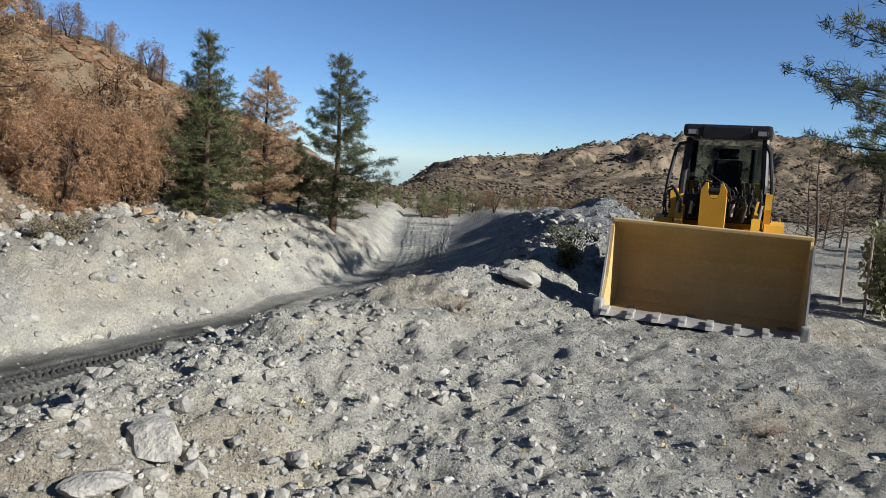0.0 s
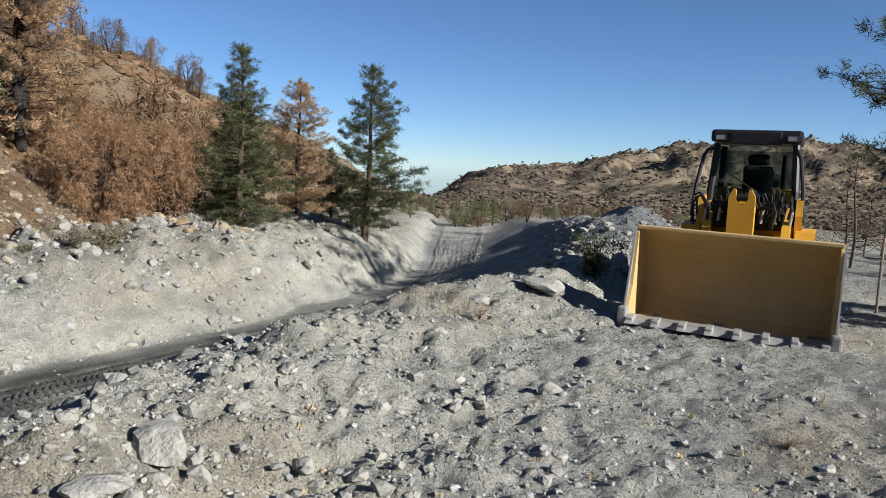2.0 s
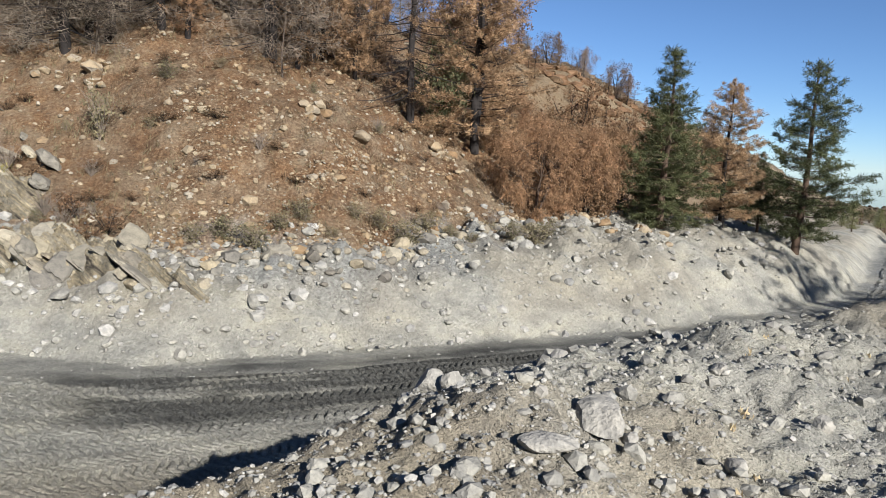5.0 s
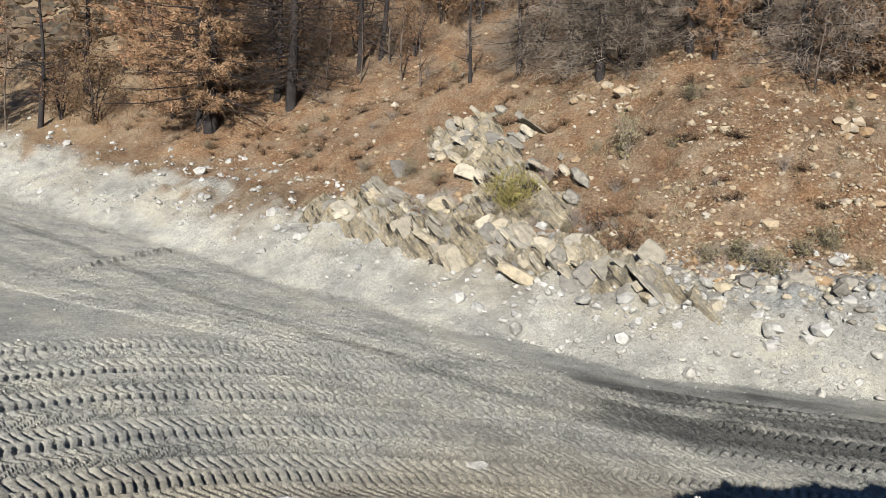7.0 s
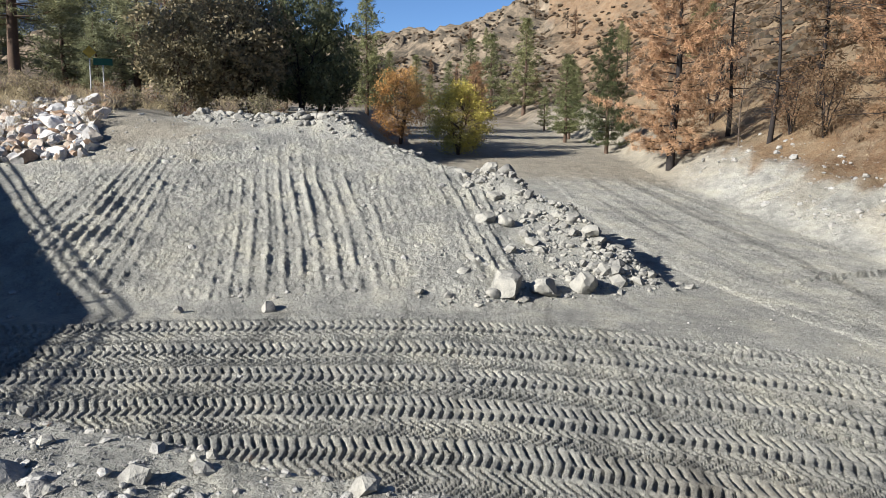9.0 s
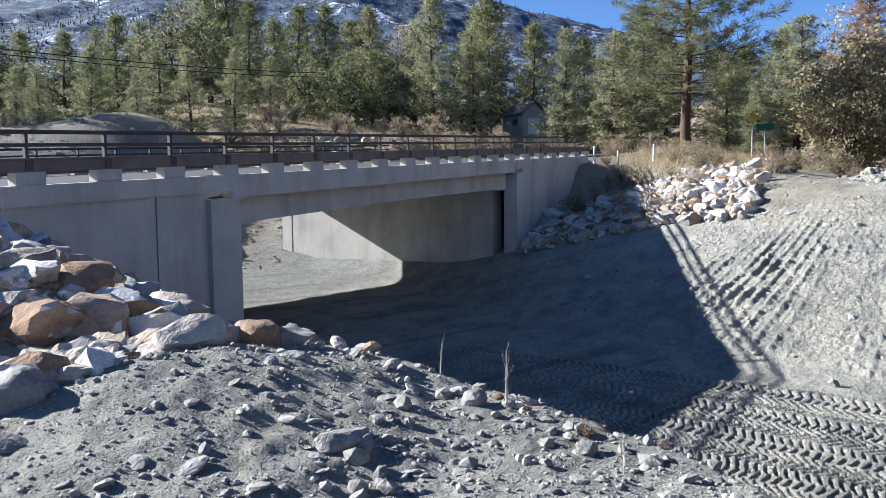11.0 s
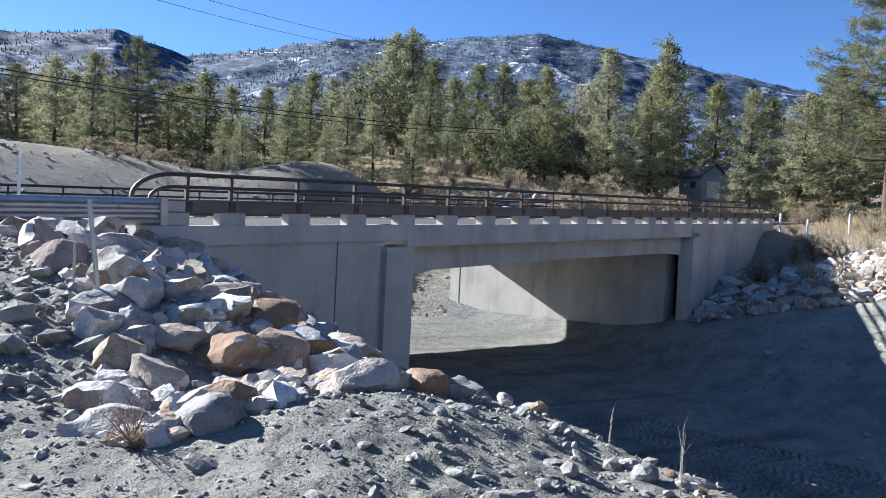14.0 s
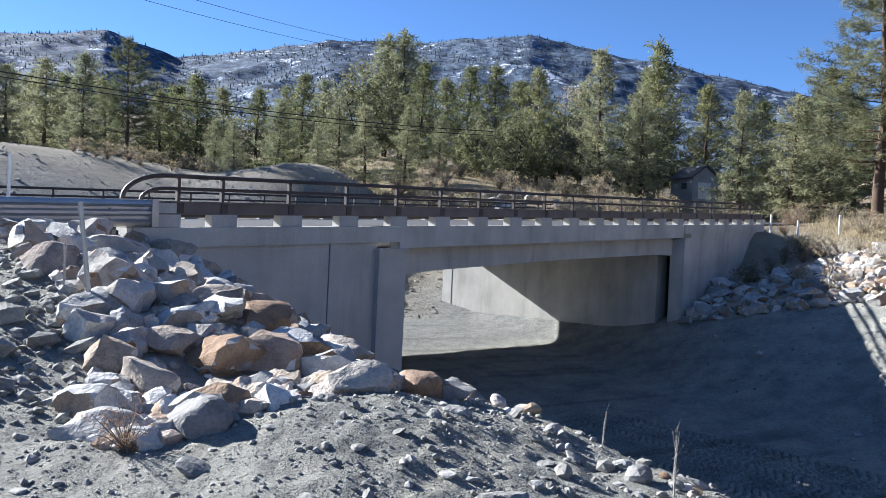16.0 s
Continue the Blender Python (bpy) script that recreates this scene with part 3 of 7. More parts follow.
def build_ground():
    fine_b = np.arange(-84, 168, 0.38)
    coarse = np.arange(168, 276, 2.0)
    b = np.radians(np.concatenate([fine_b, coarse]))
    r = [0.25]
    while r[-1] < 2600:
        r.append(r[-1] * (1.0105 if 2.2 < r[-1] < 45 else 1.028 if r[-1] > 2.2 else 1.12))
    r = np.array(r)
    R, B = np.meshgrid(r, b, indexing="ij")
    X, Y = -0.6 - R * np.sin(B), -0.3 + R * np.cos(B)
    Z = land(X, Y)
    nr, nb = R.shape
    co = np.stack([X, Y, Z], -1).reshape(-1, 3)
    i = np.arange(nr - 1)[:, None] * nb
    j = np.arange(nb)[None, :]
    k = (np.arange(nb)[None, :] + 1) % nb
    quads = np.stack([i + j, i + nb + j, i + nb + k, i + k], -1).reshape(-1, 4)[:, ::-1]
    me = bpy.data.meshes.new("ground")
    me.vertices.add(len(co) + 1)
    me.vertices.foreach_set("co", np.concatenate([co, [[-0.6, -0.3, height(-0.6, -0.3)]]]).ravel())
    me.loops.add(quads.size + 3 * nb)
    fan = np.stack([np.full(nb, len(co)), k[0], j[0]], -1)[:, ::-1]
    me.loops.foreach_set("vertex_index", np.concatenate([quads.ravel(), fan.ravel()]))
    me.polygons.add(len(quads) + nb)
    me.polygons.foreach_set("loop_start", np.concatenate([np.arange(len(quads)) * 4, quads.size + 3 * np.arange(nb)]))
    me.polygons.foreach_set("use_smooth", np.ones(len(quads) + nb, bool))
    me.update(calc_edges=True)
    me.validate()
    add_zones(me, np.append(co[:, 0], -0.6), np.append(co[:, 1], -0.3))
    me.materials.append(M_GROUND)
    tagged(new("ground", me), "grey gravelly silt of a stream bed, banks and burnt hillside", "ground", kind="structure")


build_ground()


def build_mountain():
    """The snowy mountain beyond the forest."""
    b = np.radians(np.arange(78, 200, 0.25))
    s = np.linspace(0, 1, 60)
    S, B = np.meshgrid(s, b, indexing="ij")
    deg = np.degrees(B)
    el = np.interp(deg, [78, 92, 104, 110, 114, 119.5, 122.7, 125.7, 132.7, 140.5, 144.6, 148.6, 151.3, 154, 156, 160, 163, 168, 200], [6.0, 8.0, 10.4, 11.9, 13.2, 14.2, 14.8, 15.4, 14.9, 14.4, 13.5, 12.6, 12.1, 12.7, 13.2, 12.6, 12.1, 11.5, 9])
    R = 520 + 900 * S
    shape = np.tan(np.radians(el * (0.25 + 0.75 * S ** 0.8)))
    X, Y = -R * np.sin(B), R * np.cos(B)
    Z = 2 + R * shape + (rough_noise(X, Y, 0.006, 5, 0.6, 1) * 26 - np.abs(rough_noise(X, Y, 0.009, 4, 0.55, 4)) * 36 + 8) * (0.35 + 0.65 * (1 - S))
    nr, nb = R.shape
    i, j = np.arange(nr - 1)[:, None] * nb, np.arange(nb - 1)[None, :]
    quads = np.stack([i + j, i + j + 1, i + nb + j + 1, i + nb + j], -1).reshape(-1, 4)
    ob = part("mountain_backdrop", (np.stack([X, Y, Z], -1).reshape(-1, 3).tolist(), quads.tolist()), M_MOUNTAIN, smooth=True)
    tagged(ob, "forested mountain range with patches of snow", "mountain", kind="structure")


build_mountain()


# ---- the bridge ----
def sloped(bm, x0, x1, lo, hi, y0, y1):
    """A block between x0 and x1 whose foot and top follow the climb of the bridge."""
    return prism(bm, [(x0, deck(x0) + lo), (x1, deck(x1) + lo), (x1, deck(x1) + hi), (x0, deck(x0) + hi)], y0, y1)


X_EAST, X_WEST, AB_EAST, AB_WEST = -7.9, -44.0, -15.6, -33.5


def build_bridge():
    b = empty("road_bridge", Matrix(), "grey concrete road bridge with dark brown steel railings", "bridge")
    near, back = BRIDGE_Y, BRIDGE_Y - BRIDGE_DEEP
    # deck slab, edge beams and girders
    part("deck_slab", sloped(bmesh.new(), X_EAST, X_WEST, -0.55, -0.06, near - 0.35, back + 0.35), M_CONCRETE, b)
    part("roadway", sloped(bmesh.new(), X_EAST + 0.3, X_WEST - 0.3, -0.056, 0.0, near - 0.6, back + 0.6), M_ASPHALT, b, "dark asphalt roadway")
    for y0, y1 in ((near, near - 0.35), (back, back + 0.35)):
        part("edge_beam", sloped(bmesh.new(), AB_EAST + 0.1, AB_WEST - 0.1, -0.6, 0.0, y0, y1), M_CONCRETE, b)
    for y in np.linspace(near - 0.42, back + 0.82, 5):
        bm = bmesh.new()
        pts = [(AB_EAST, -1.42), (AB_EAST - 1.6, -1.32), ((AB_EAST + AB_WEST) / 2, -1.26), (AB_WEST + 1.6, -1.32), (AB_WEST, -1.42), (AB_WEST, -0.604), (AB_EAST, -0.604)]
        prism(bm, [(x, deck(x) + z) for x, z in pts], y, y - 0.4)
        part("girder", bm, M_CONCRETE, b)
    # abutments and wing walls
    for x0, x1 in ((AB_EAST, AB_EAST + 1.0), (AB_WEST, AB_WEST - 1.0)):
        part("abutment_wall", boxed((x0 + x1) / 2, (near - 1.0 + back) / 2, -1.5, abs(x1 - x0), BRIDGE_DEEP - 1.2, 2 * (deck(x0) - 1.43 + 1.5)), M_CONCRETE, b)
    for y0, y1 in ((near, near - 0.45), (back, back + 0.45)):
        part("wing_wall", sloped(bmesh.new(), X_EAST, -13.03, -5.6, -0.002, y0, y1), M_CONCRETE, b)
        part("wing_wall", sloped(bmesh.new(), -13.07, AB_EAST + 0.95, -5.6, -0.002, y0, y1), M_CONCRETE, b)
        part("wing_wall", sloped(bmesh.new(), AB_WEST - 0.95, X_WEST, -6.2, -0.002, y0, y1), M_CONCRETE, b)
        s = 1 if y1 < y0 else -1
        for xa, xb in ((X_EAST - 0.1, AB_EAST + 0.16), (AB_WEST - 0.16, X_WEST)):
            part("coping", sloped(bmesh.new(), xa, xb, -0.42, -0.004, y0 + 0.07 * s, y0 + 0.003 * s), M_CONCRETE, b)
    for x0, x1 in ((AB_EAST - 0.02, AB_EAST + 1.0), (AB_WEST + 0.02, AB_WEST - 1.0)):
        for y0, s in ((near, 1), (back, -1)):
            part("pilaster", sloped(bmesh.new(), x0, x1, -6.0, -0.66, y0 + 0.16 * s, y0 - 0.5 * s), M_CONCRETE, b)
            part("ledge", sloped(bmesh.new(), x0 - 0.04, x1 + 0.04, -0.656, -0.6, y0 + 0.2 * s, y0 - 0.3 * s), M_CONCRETE, b, "pale worn concrete ledge")
    for x, dx in ((AB_EAST, 3.4),):
        bm = bmesh.new()
        prism(bm, [(0, -5), (9.5, -5), (9.5, deck(x) - 2.6), (0, deck(x) - 0.7)], -0.25, 0.25,
              Matrix.Translation((x + 0.235 * np.sign(dx), back + 0.3, 0)) @ Matrix.Rotation(math.atan2(-8.6, dx * 0.5), 4, "Z"))
        part("flared_wall", bm, M_CONCRETE, b, "sunlit concrete wing wall")
    # kerb posts, brown bottom beam and rails
    pitch = 1.79
    for y0, s in ((near - 0.02, -1), (back + 0.02, 1)):
        xs = [X_EAST - 0.2 - pitch * i for i in range(int((X_EAST - X_WEST) / pitch) + 1)]
        for x in xs:
            part("kerb_block", sloped(bmesh.new(), x + 0.12, x - 0.5, 0.0, 0.26, y0, y0 + 0.28 * s), M_CONCRETE, b)
        # added bar, keeps sun through the kerb slots out of the bridge's shadow
        part("inner_beam", sloped(bmesh.new(), X_EAST, X_WEST, 0.2, 0.47, y0 + 0.34 * s, y0 + 0.4 * s), M_STEEL_BROWN, b)
        part("end_block", sloped(bmesh.new(), X_EAST, X_EAST - 1.15, 0.004, 0.5, y0 + 0.01 * s, y0 + 0.4 * s), M_CONCRETE, b)
        beam = part("bottom_beam", sloped(bmesh.new(), X_EAST - 0.5, X_WEST, 0.292, 0.508, y0 + 0.03 * s, y0 + 0.1 * s), M_STEEL_DUSTY, b, "dusty brown steel bottom beam with rust stains")
        for lo, hi in ((0.262, 0.29), (0.51, 0.538)):
            part("flange", sloped(bmesh.new(), X_EAST - 0.5, X_WEST, lo, hi, y0, y0 + 0.26 * s), M_STEEL_DUSTY, beam)
        for h, out, size in ((1.06, 1.0, 0.05), (0.8, 0.62, 0.042)):
            bm = bmesh.new()
            xa = X_EAST - 0.95
            arc = [(xa + out * math.sin(a), y0 + 0.13 * s, deck(xa) + h - (h - 0.52) * (1 - math.cos(a))) for a in np.linspace(math.pi / 2, 0, 8)]
            pipe(bm, arc + [(x, y0 + 0.13 * s, deck(x) + h) for x in (-20.0, -32.0, X_WEST)], size, 6)
            part("rail", bm, M_STEEL_BROWN, b)
        for i, x in enumerate(xs[:-1]):
            if i == 0:
                x -= 0.75
            bm = boxed(x - 0.18, y0 + 0.13 * s, deck(x) + 0.79, 0.07, 0.09, 0.56)
            box(bm, x - 0.18, y0 + 0.03 * s, deck(x) + 0.4, 0.16, 0.05, 0.24)
            part("rail_post", bm, M_STEEL_BROWN, b)


build_bridge()


def build_guardrail(y, x0, x1, facing, label):
    g = empty("guardrail", Matrix(), label, "guardrail")
    wave = [(0.0, 0.0), (0.04, 0.06), (0.1, 0.08), (0.15, 0.0), (0.2, 0.0), (0.25, 0.08), (0.3, 0.08), (0.34, 0.0), (0.39, 0.0), (0.44, 0.08), (0.49, 0.06), (0.53, 0.0)]
    bm = bmesh.new()
    rows = []
    for x in (x0, x1):
        rows.append([[bm.verts.new((x, y + facing * (d + t), deck(x) + 0.02 + h)) for h, d in wave] for t in (0, -0.012)])
    for k in range(len(wave) - 1):
        for t in (0, 1):
            bm.faces.new((rows[0][t][k], rows[1][t][k], rows[1][t][k + 1], rows[0][t][k + 1]))
    for a in (0, len(wave) - 1):
        bm.faces.new((rows[0][0][a], rows[1][0][a], rows[1][1][a], rows[0][1][a]))
    bmesh.ops.recalc_face_normals(bm, faces=bm.faces)
    part("beam", bm, M_GALV, g, "corrugated galvanised steel beam")
    bm = boxed(x0 - 0.06, y + facing * 0.045, deck(x0) + 0.29, 0.14, 0.13, 0.56)
    part("end_plate", bm, M_GALV, g)
    n = int(abs(x1 - x0) / 1.9)
    for i in range(n):
        x = x0 + (i + 0.4) * (x1 - x0) / n
        part("post", boxed(x, y - facing * 0.2, deck(x) - 0.1, 0.2, 0.2, 1.15), M_DEADWOOD, g, "weathered timber post")
        for h in (0.17, 0.37):
            part("bolt", rod(bmesh.new(), (x, y, deck(x) + h), (x, y + facing * 0.03, deck(x) + h), 0.02), M_WORN, g)


build_guardrail(BRIDGE_Y + 0.02, -8.35, 16.0, 1, "galvanised steel guardrail at the bridge's end")
build_guardrail(BRIDGE_Y - BRIDGE_DEEP + 0.5, -6.8, 16.0, 1, "galvanised steel guardrail on the road's far side")


def road_strip(name, x0, x1):
    bm = sloped(bmesh.new(), x0, x1, -0.3, -0.03, BRIDGE_Y - 1.2, BRIDGE_Y - BRIDGE_DEEP + 1.2)
    tagged(part(name, bm, M_ASPHALT), "grey asphalt road leading onto the bridge", "road", kind="structure")


road_strip("road_east", 40.0, X_EAST + 0.35)
road_strip("road_west", X_WEST - 0.35, -70.0)


# ---- the loader ----
def build_loader():
    spot = Vector((9.42, 3.95, 0))
    ang = math.atan2(-0.32, -0.947)
    spot.z = 0.2
    L = empty("track_loader", Matrix.Translation(spot) @ Matrix.Rotation(ang, 4, "Z"), "yellow track loader parked with its wide bucket on the gravel", "loader")
    # bucket: its cutting edge at x = 0, the machine behind it
    prof = [(0.0, 0.03), (-0.72, 0.03), (-0.92, 0.10), (-1.05, 0.26), (-1.09, 0.5), (-1.02, 0.78), (-0.85, 1.0), (-0.62, 1.16), (-0.40, 1.27)]
    W = 1.235
    bm = bmesh.new()
    inner = [[bm.verts.new((x, y, z)) for x, z in prof] for y in (-W, W)]
    outer = [[bm.verts.new((x - 0.03 - 0.01 * i, y, z - (0.03 if i < 3 else 0.0))) for i, (x, z) in enumerate(prof)] for y in (-W, W)]
    for i in range(len(prof) - 1):
        bm.faces.new((inner[0][i], inner[1][i], inner[1][i + 1], inner[0][i + 1]))
        bm.faces.new((outer[0][i + 1], outer[1][i + 1], outer[1][i], outer[0][i]))
        for k in (0, 1):
            bm.faces.new((inner[k][i], inner[k][i + 1], outer[k][i + 1], outer[k][i]))
    for i in (0, len(prof) - 1):
        bm.faces.new((inner[0][i], inner[1][i], outer[1][i], outer[0][i]))
    bmesh.ops.recalc_face_normals(bm, faces=bm.faces)
    bucket = part("bucket", bm, M_BUCKET, L, "wide bucket, yellow paint worn to bare steel")
    bucket.matrix_basis = Matrix.Translation((0, 0, 0.06)) @ Matrix.Rotation(radians(-1.0), 4, "X")
    part("top_lip", boxed(-0.41, 0, 1.275, 0.14, 2 * W + 0.06, 0.05, bevel=0.012), M_BUCKET, bucket)
    for s in (-1, 1):
        bm = prism(bmesh.new(), [(0.02, 0.0), (-0.9, 0.0), (-1.1, 0.22), (-1.12, 0.55), (-1.0, 0.86), (-0.8, 1.08), (-0.4, 1.29), (-0.33, 1.2), (-0.22, 0.5), (-0.02, 0.16)], s * (W - 0.005), s * (W + 0.032))
        part("side_plate", bm, M_BUCKET, bucket)
        part("side_cutter", prism(bmesh.new(), [(0.03, 0.0), (-0.2, 0.0), (-0.44, 1.16), (-0.33, 1.2)], s * (W + 0.033), s * (W + 0.058)), M_WORN, bucket, "scraped bare steel edge")
        part("corner_guard", boxed(-0.04, s * (W + 0.05), 0.1, 0.24, 0.12, 0.24, bevel=0.03), M_WORN, bucket, "scraped bare steel corner")
    part("cutting_edge", prism(bmesh.new(), [(0.1, 0.012), (-0.32, 0.032), (-0.32, 0.068), (0.02, 0.06)], -W + 0.02, W - 0.02), M_WORN, bucket, "bare grey steel cutting edge")
    for i in range(8):
        y = -W + 0.06 + i * (2 * W - 0.12) / 7
        tooth = part("tooth", prism(bmesh.new(), [(0.2, 0.03), (0.03, 0.02), (-0.15, 0.075), (-0.15, 0.11), (0.0, 0.115), (0.1, 0.08)], y - 0.04, y + 0.04), M_WORN, bucket, "bare steel bucket tooth")
        part("tooth_cap", boxed(0.07, y, 0.065, 0.12, 0.1, 0.08, bevel=0.02), M_WORN, tooth)
    # lift arms, levers and front frame
    for s in (-1, 1):
        arm = prism(bmesh.new(), [(-1.16, 0.3), (-1.18, 0.55), (-1.75, 1.05), (-2.35, 1.62), (-2.75, 1.72), (-2.8, 1.5), (-2.4, 1.32), (-1.8, 0.72), (-1.3, 0.26)], s * 0.5, s * 0.62)
        part("lift_arm", arm, M_YELLOW, L)
        part("pivot_pin", rod(bmesh.new(), (-2.65, s * 0.44, 1.6), (-2.65, s * 0.7, 1.6), 0.07, seg=14), M_BLACK, L)
        bm = rod(bmesh.new(), (-2.85, s * 0.36, 0.7), (-1.95, s * 0.36, 0.98), 0.075, seg=12)
        ram = part("lift_ram", bm, M_YELLOW, L)
        part("ram_rod", rod(bmesh.new(), (-1.95, s * 0.36, 0.98), (-1.5, s * 0.36, 1.12), 0.035, seg=10), M_WORN, ram, "polished steel rod")
        tower = prism(bmesh.new(), [(-2.45, 0.5), (-2.45, 1.55), (-2.55, 1.78), (-2.75, 1.8), (-2.95, 1.5), (-3.0, 0.5)], s * 0.66, s * 0.76)
        part("loader_tower", tower, M_YELLOW, L)
        part("fender", prism(bmesh.new(), [(-2.35, 1.0), (-2.25, 1.18), (-2.35, 1.32), (-2.75, 1.36), (-2.75, 1.0)], s * 0.68, s * 0.96), M_YELLOW, L)
    lever = prism(bmesh.new(), [(-1.36, 0.62), (-1.5, 0.5), (-1.9, 1.05), (-2.0, 1.5), (-1.96, 1.66), (-1.84, 1.7), (-1.72, 1.68), (-1.665, 1.45)], -0.21, 0.13)
    part("bellcrank", lever, M_YELLOW, L)
    fork = prism(bmesh.new(), [(-0.22, 1.0), (0.14, 1.0), (0.14, 1.82), (0.08, 1.93), (0.05, 1.92), (0.04, 1.78), (0.0, 1.7), (-0.08, 1.7), (-0.12, 1.78), (-0.13, 1.92), (-0.16, 1.93), (-0.22, 1.82)], 1.56, 1.66, Matrix.Rotation(radians(90), 4, "Z"))
    part("lever_fork", fork, M_YELLOW, L)
    part("lever_pin", rod(bmesh.new(), (-1.82, -0.26, 1.8), (-1.82, 0.18, 1.8), 0.055, seg=12), M_BLACK, L)
    bm = rod(bmesh.new(), (-1.95, -0.04, 1.7), (-2.7, -0.04, 1.5), 0.08, seg=12)
    part("tilt_ram", bm, M_YELLOW, L)
    part("cross_tube", rod(bmesh.new(), (-1.72, -0.5, 0.86), (-1.72, 0.5, 0.86), 0.11, seg=14), M_YELLOW, L)
    part("front_frame", boxed(-2.75, 0, 0.95, 0.5, 1.3, 0.9, bevel=0.04), M_YELLOW, L)
    rng = np.random.RandomState(4)
    # black filler added to darken the space behind the hoses
    part("valve_block", boxed(-2.5, 0.0, 1.52, 0.25, 1.1, 0.42, bevel=0.03), M_BLACK, L, "added black block that darkens the space behind the hoses")
    for i in range(26):
        y0 = rng.uniform(-0.62, 0.62)
        y1 = y0 + rng.uniform(-0.25, 0.25)
        x0 = -2.25 + rng.uniform(-0.15, 0.2)
        z0, z1 = rng.uniform(1.3, 1.6), rng.uniform(1.62, 1.95)
        pts = [(x0, y0, z0), (x0 + 0.12, y0 + 0.03, (z0 + z1) / 2), (x0 + 0.05, (y0 + y1) / 2, z1), (x0 - 0.12, y1, z1 - 0.05), (x0 - 0.1, y1 + 0.03, z0 + 0.02)]
        part("hydraulic_hose", pipe(bmesh.new(), pts, 0.02, 6), M_RUBBER, L)
    for i in range(7):
        y0 = -0.6 + 0.2 * i
        part("hose_fitting", rod(bmesh.new(), (-2.16, y0, 1.42), (-2.16, y0 + 0.02, 1.62), 0.026, seg=8), M_WORN, L, "bright steel fitting")
    for s, h in ((-1, 1.95), (1, 1.86)):
        part("lamp_stalk", pipe(bmesh.new(), [(-2.3, s * 0.27, 1.4), (-2.25, s * 0.27, h - 0.1), (-2.22, s * 0.22, h), (-2.25, s * 0.12, h - 0.03)], 0.018, 6), M_BLACK, L)
    # tracks
    for s in (-1, 1):
        bm = bmesh.new()
        out = []
        for a in np.linspace(-90, 90, 9):
            out.append((-2.3 + 0.4 * math.cos(radians(a)) - 0.0, 0.41 + 0.4 * math.sin(radians(a))))
        for a in np.linspace(90, 270, 9):
            out.append((-4.55 + 0.4 * math.cos(radians(a)), 0.41 + 0.4 * math.sin(radians(a))))
        prism(bm, out, s * 0.7, s * 1.1)
        tr = part("track", bm, M_BLACK, L, "muddy steel crawler track")
        pts = [Vector((x, 0, z)) for x, z in out]
        for i in range(len(pts)):
            p, q = pts[i], pts[(i + 1) % len(pts)]
            n = max(1, round((q - p).length / 0.19))
            for k in range(n):
                c = p + (q - p) * ((k + 0.5) / n)
                d = (q - p).normalized()
                m = Matrix.Translation(c) @ Matrix(((d.x, 0, -d.z, 0), (0, 1, 0, 0), (d.z, 0, d.x, 0), (0, 0, 0, 1)))
                part("track_shoe", boxed(0, s * 0.9, -0.02, 0.035, 0.44, 0.07, m=m), M_WORN, tr)
    # body and cab
    part("chassis", boxed(-3.5, 0, 0.85, 2.6, 1.36, 0.75, bevel=0.05), M_YELLOW, L)
    part("engine_hood", boxed(-4.35, 0, 1.55, 1.2, 1.3, 0.75, bevel=0.08), M_YELLOW, L)
    part("exhaust_pipe", rod(bmesh.new(), (-4.2, 0.4, 1.9), (-4.2, 0.4, 2.5), 0.055, seg=12), M_BLACK, L)
    cab = part("cab_floor", boxed(-3.35, 0, 1.3, 1.25, 1.3, 0.2, bevel=0.03), M_BLACK, L)
    fx0, fx1, rx = -2.72, -2.92, -3.95
    for s in (-1, 1):
        part("cab_post", pipe(bmesh.new(), [(fx0, s * 0.63, 1.35), (fx0 - 0.05, s * 0.62, 1.9), (fx1, s * 0.58, 2.62)], 0.055, 8), M_BLACK, L)
        part("cab_post", pipe(bmesh.new(), [(rx, s * 0.62, 1.4), (rx, s * 0.58, 2.62)], 0.06, 8), M_BLACK, L)
        part("side_window", prism(bmesh.new(), [(fx0 - 0.08, 1.45), (rx + 0.06, 1.45), (rx + 0.06, 2.55), (fx1 - 0.08, 2.55)], s * 0.59, s * 0.6), M_GLASS, L)
        reach = 0.86 if s < 0 else 0.76
        rail = [(-2.72, s * 0.7, 1.32), (-2.62, s * reach, 1.38), (-2.6, s * reach, 1.5), (-2.66, s * (reach - 0.03), 1.95), (-2.76, s * (reach - 0.1), 2.42), (-2.8, s * (reach - 0.15), 2.52), (-2.86, s * 0.6, 2.54)]
        part("grab_rail", pipe(bmesh.new(), rail, 0.03, 8), M_BLACK, L)
        lamp = part("work_lamp", boxed(-2.66, s * 0.52, 2.71, 0.1, 0.17, 0.1, bevel=0.015), M_BLACK, L)
        part("lamp_glass", boxed(-2.605, s * 0.52, 2.71, 0.012, 0.12, 0.07), M_GALV, lamp, "clear lamp lens")
    part("windscreen", prism(bmesh.new(), [(fx0 + 0.02, 1.42), (fx0 + 0.03, 1.42), (fx1 + 0.02, 2.6), (fx1 + 0.01, 2.6)], -0.6, 0.6), M_GLASS, L, "dark tinted windscreen")
    part("rear_window", boxed(rx, 0, 2.05, 0.01, 1.1, 1.0), M_GLASS, L)
    part("cab_roof", boxed(-3.38, 0, 2.74, 1.4, 1.34, 0.2, bevel=0.06), M_BLACK, L, "black cab roof")
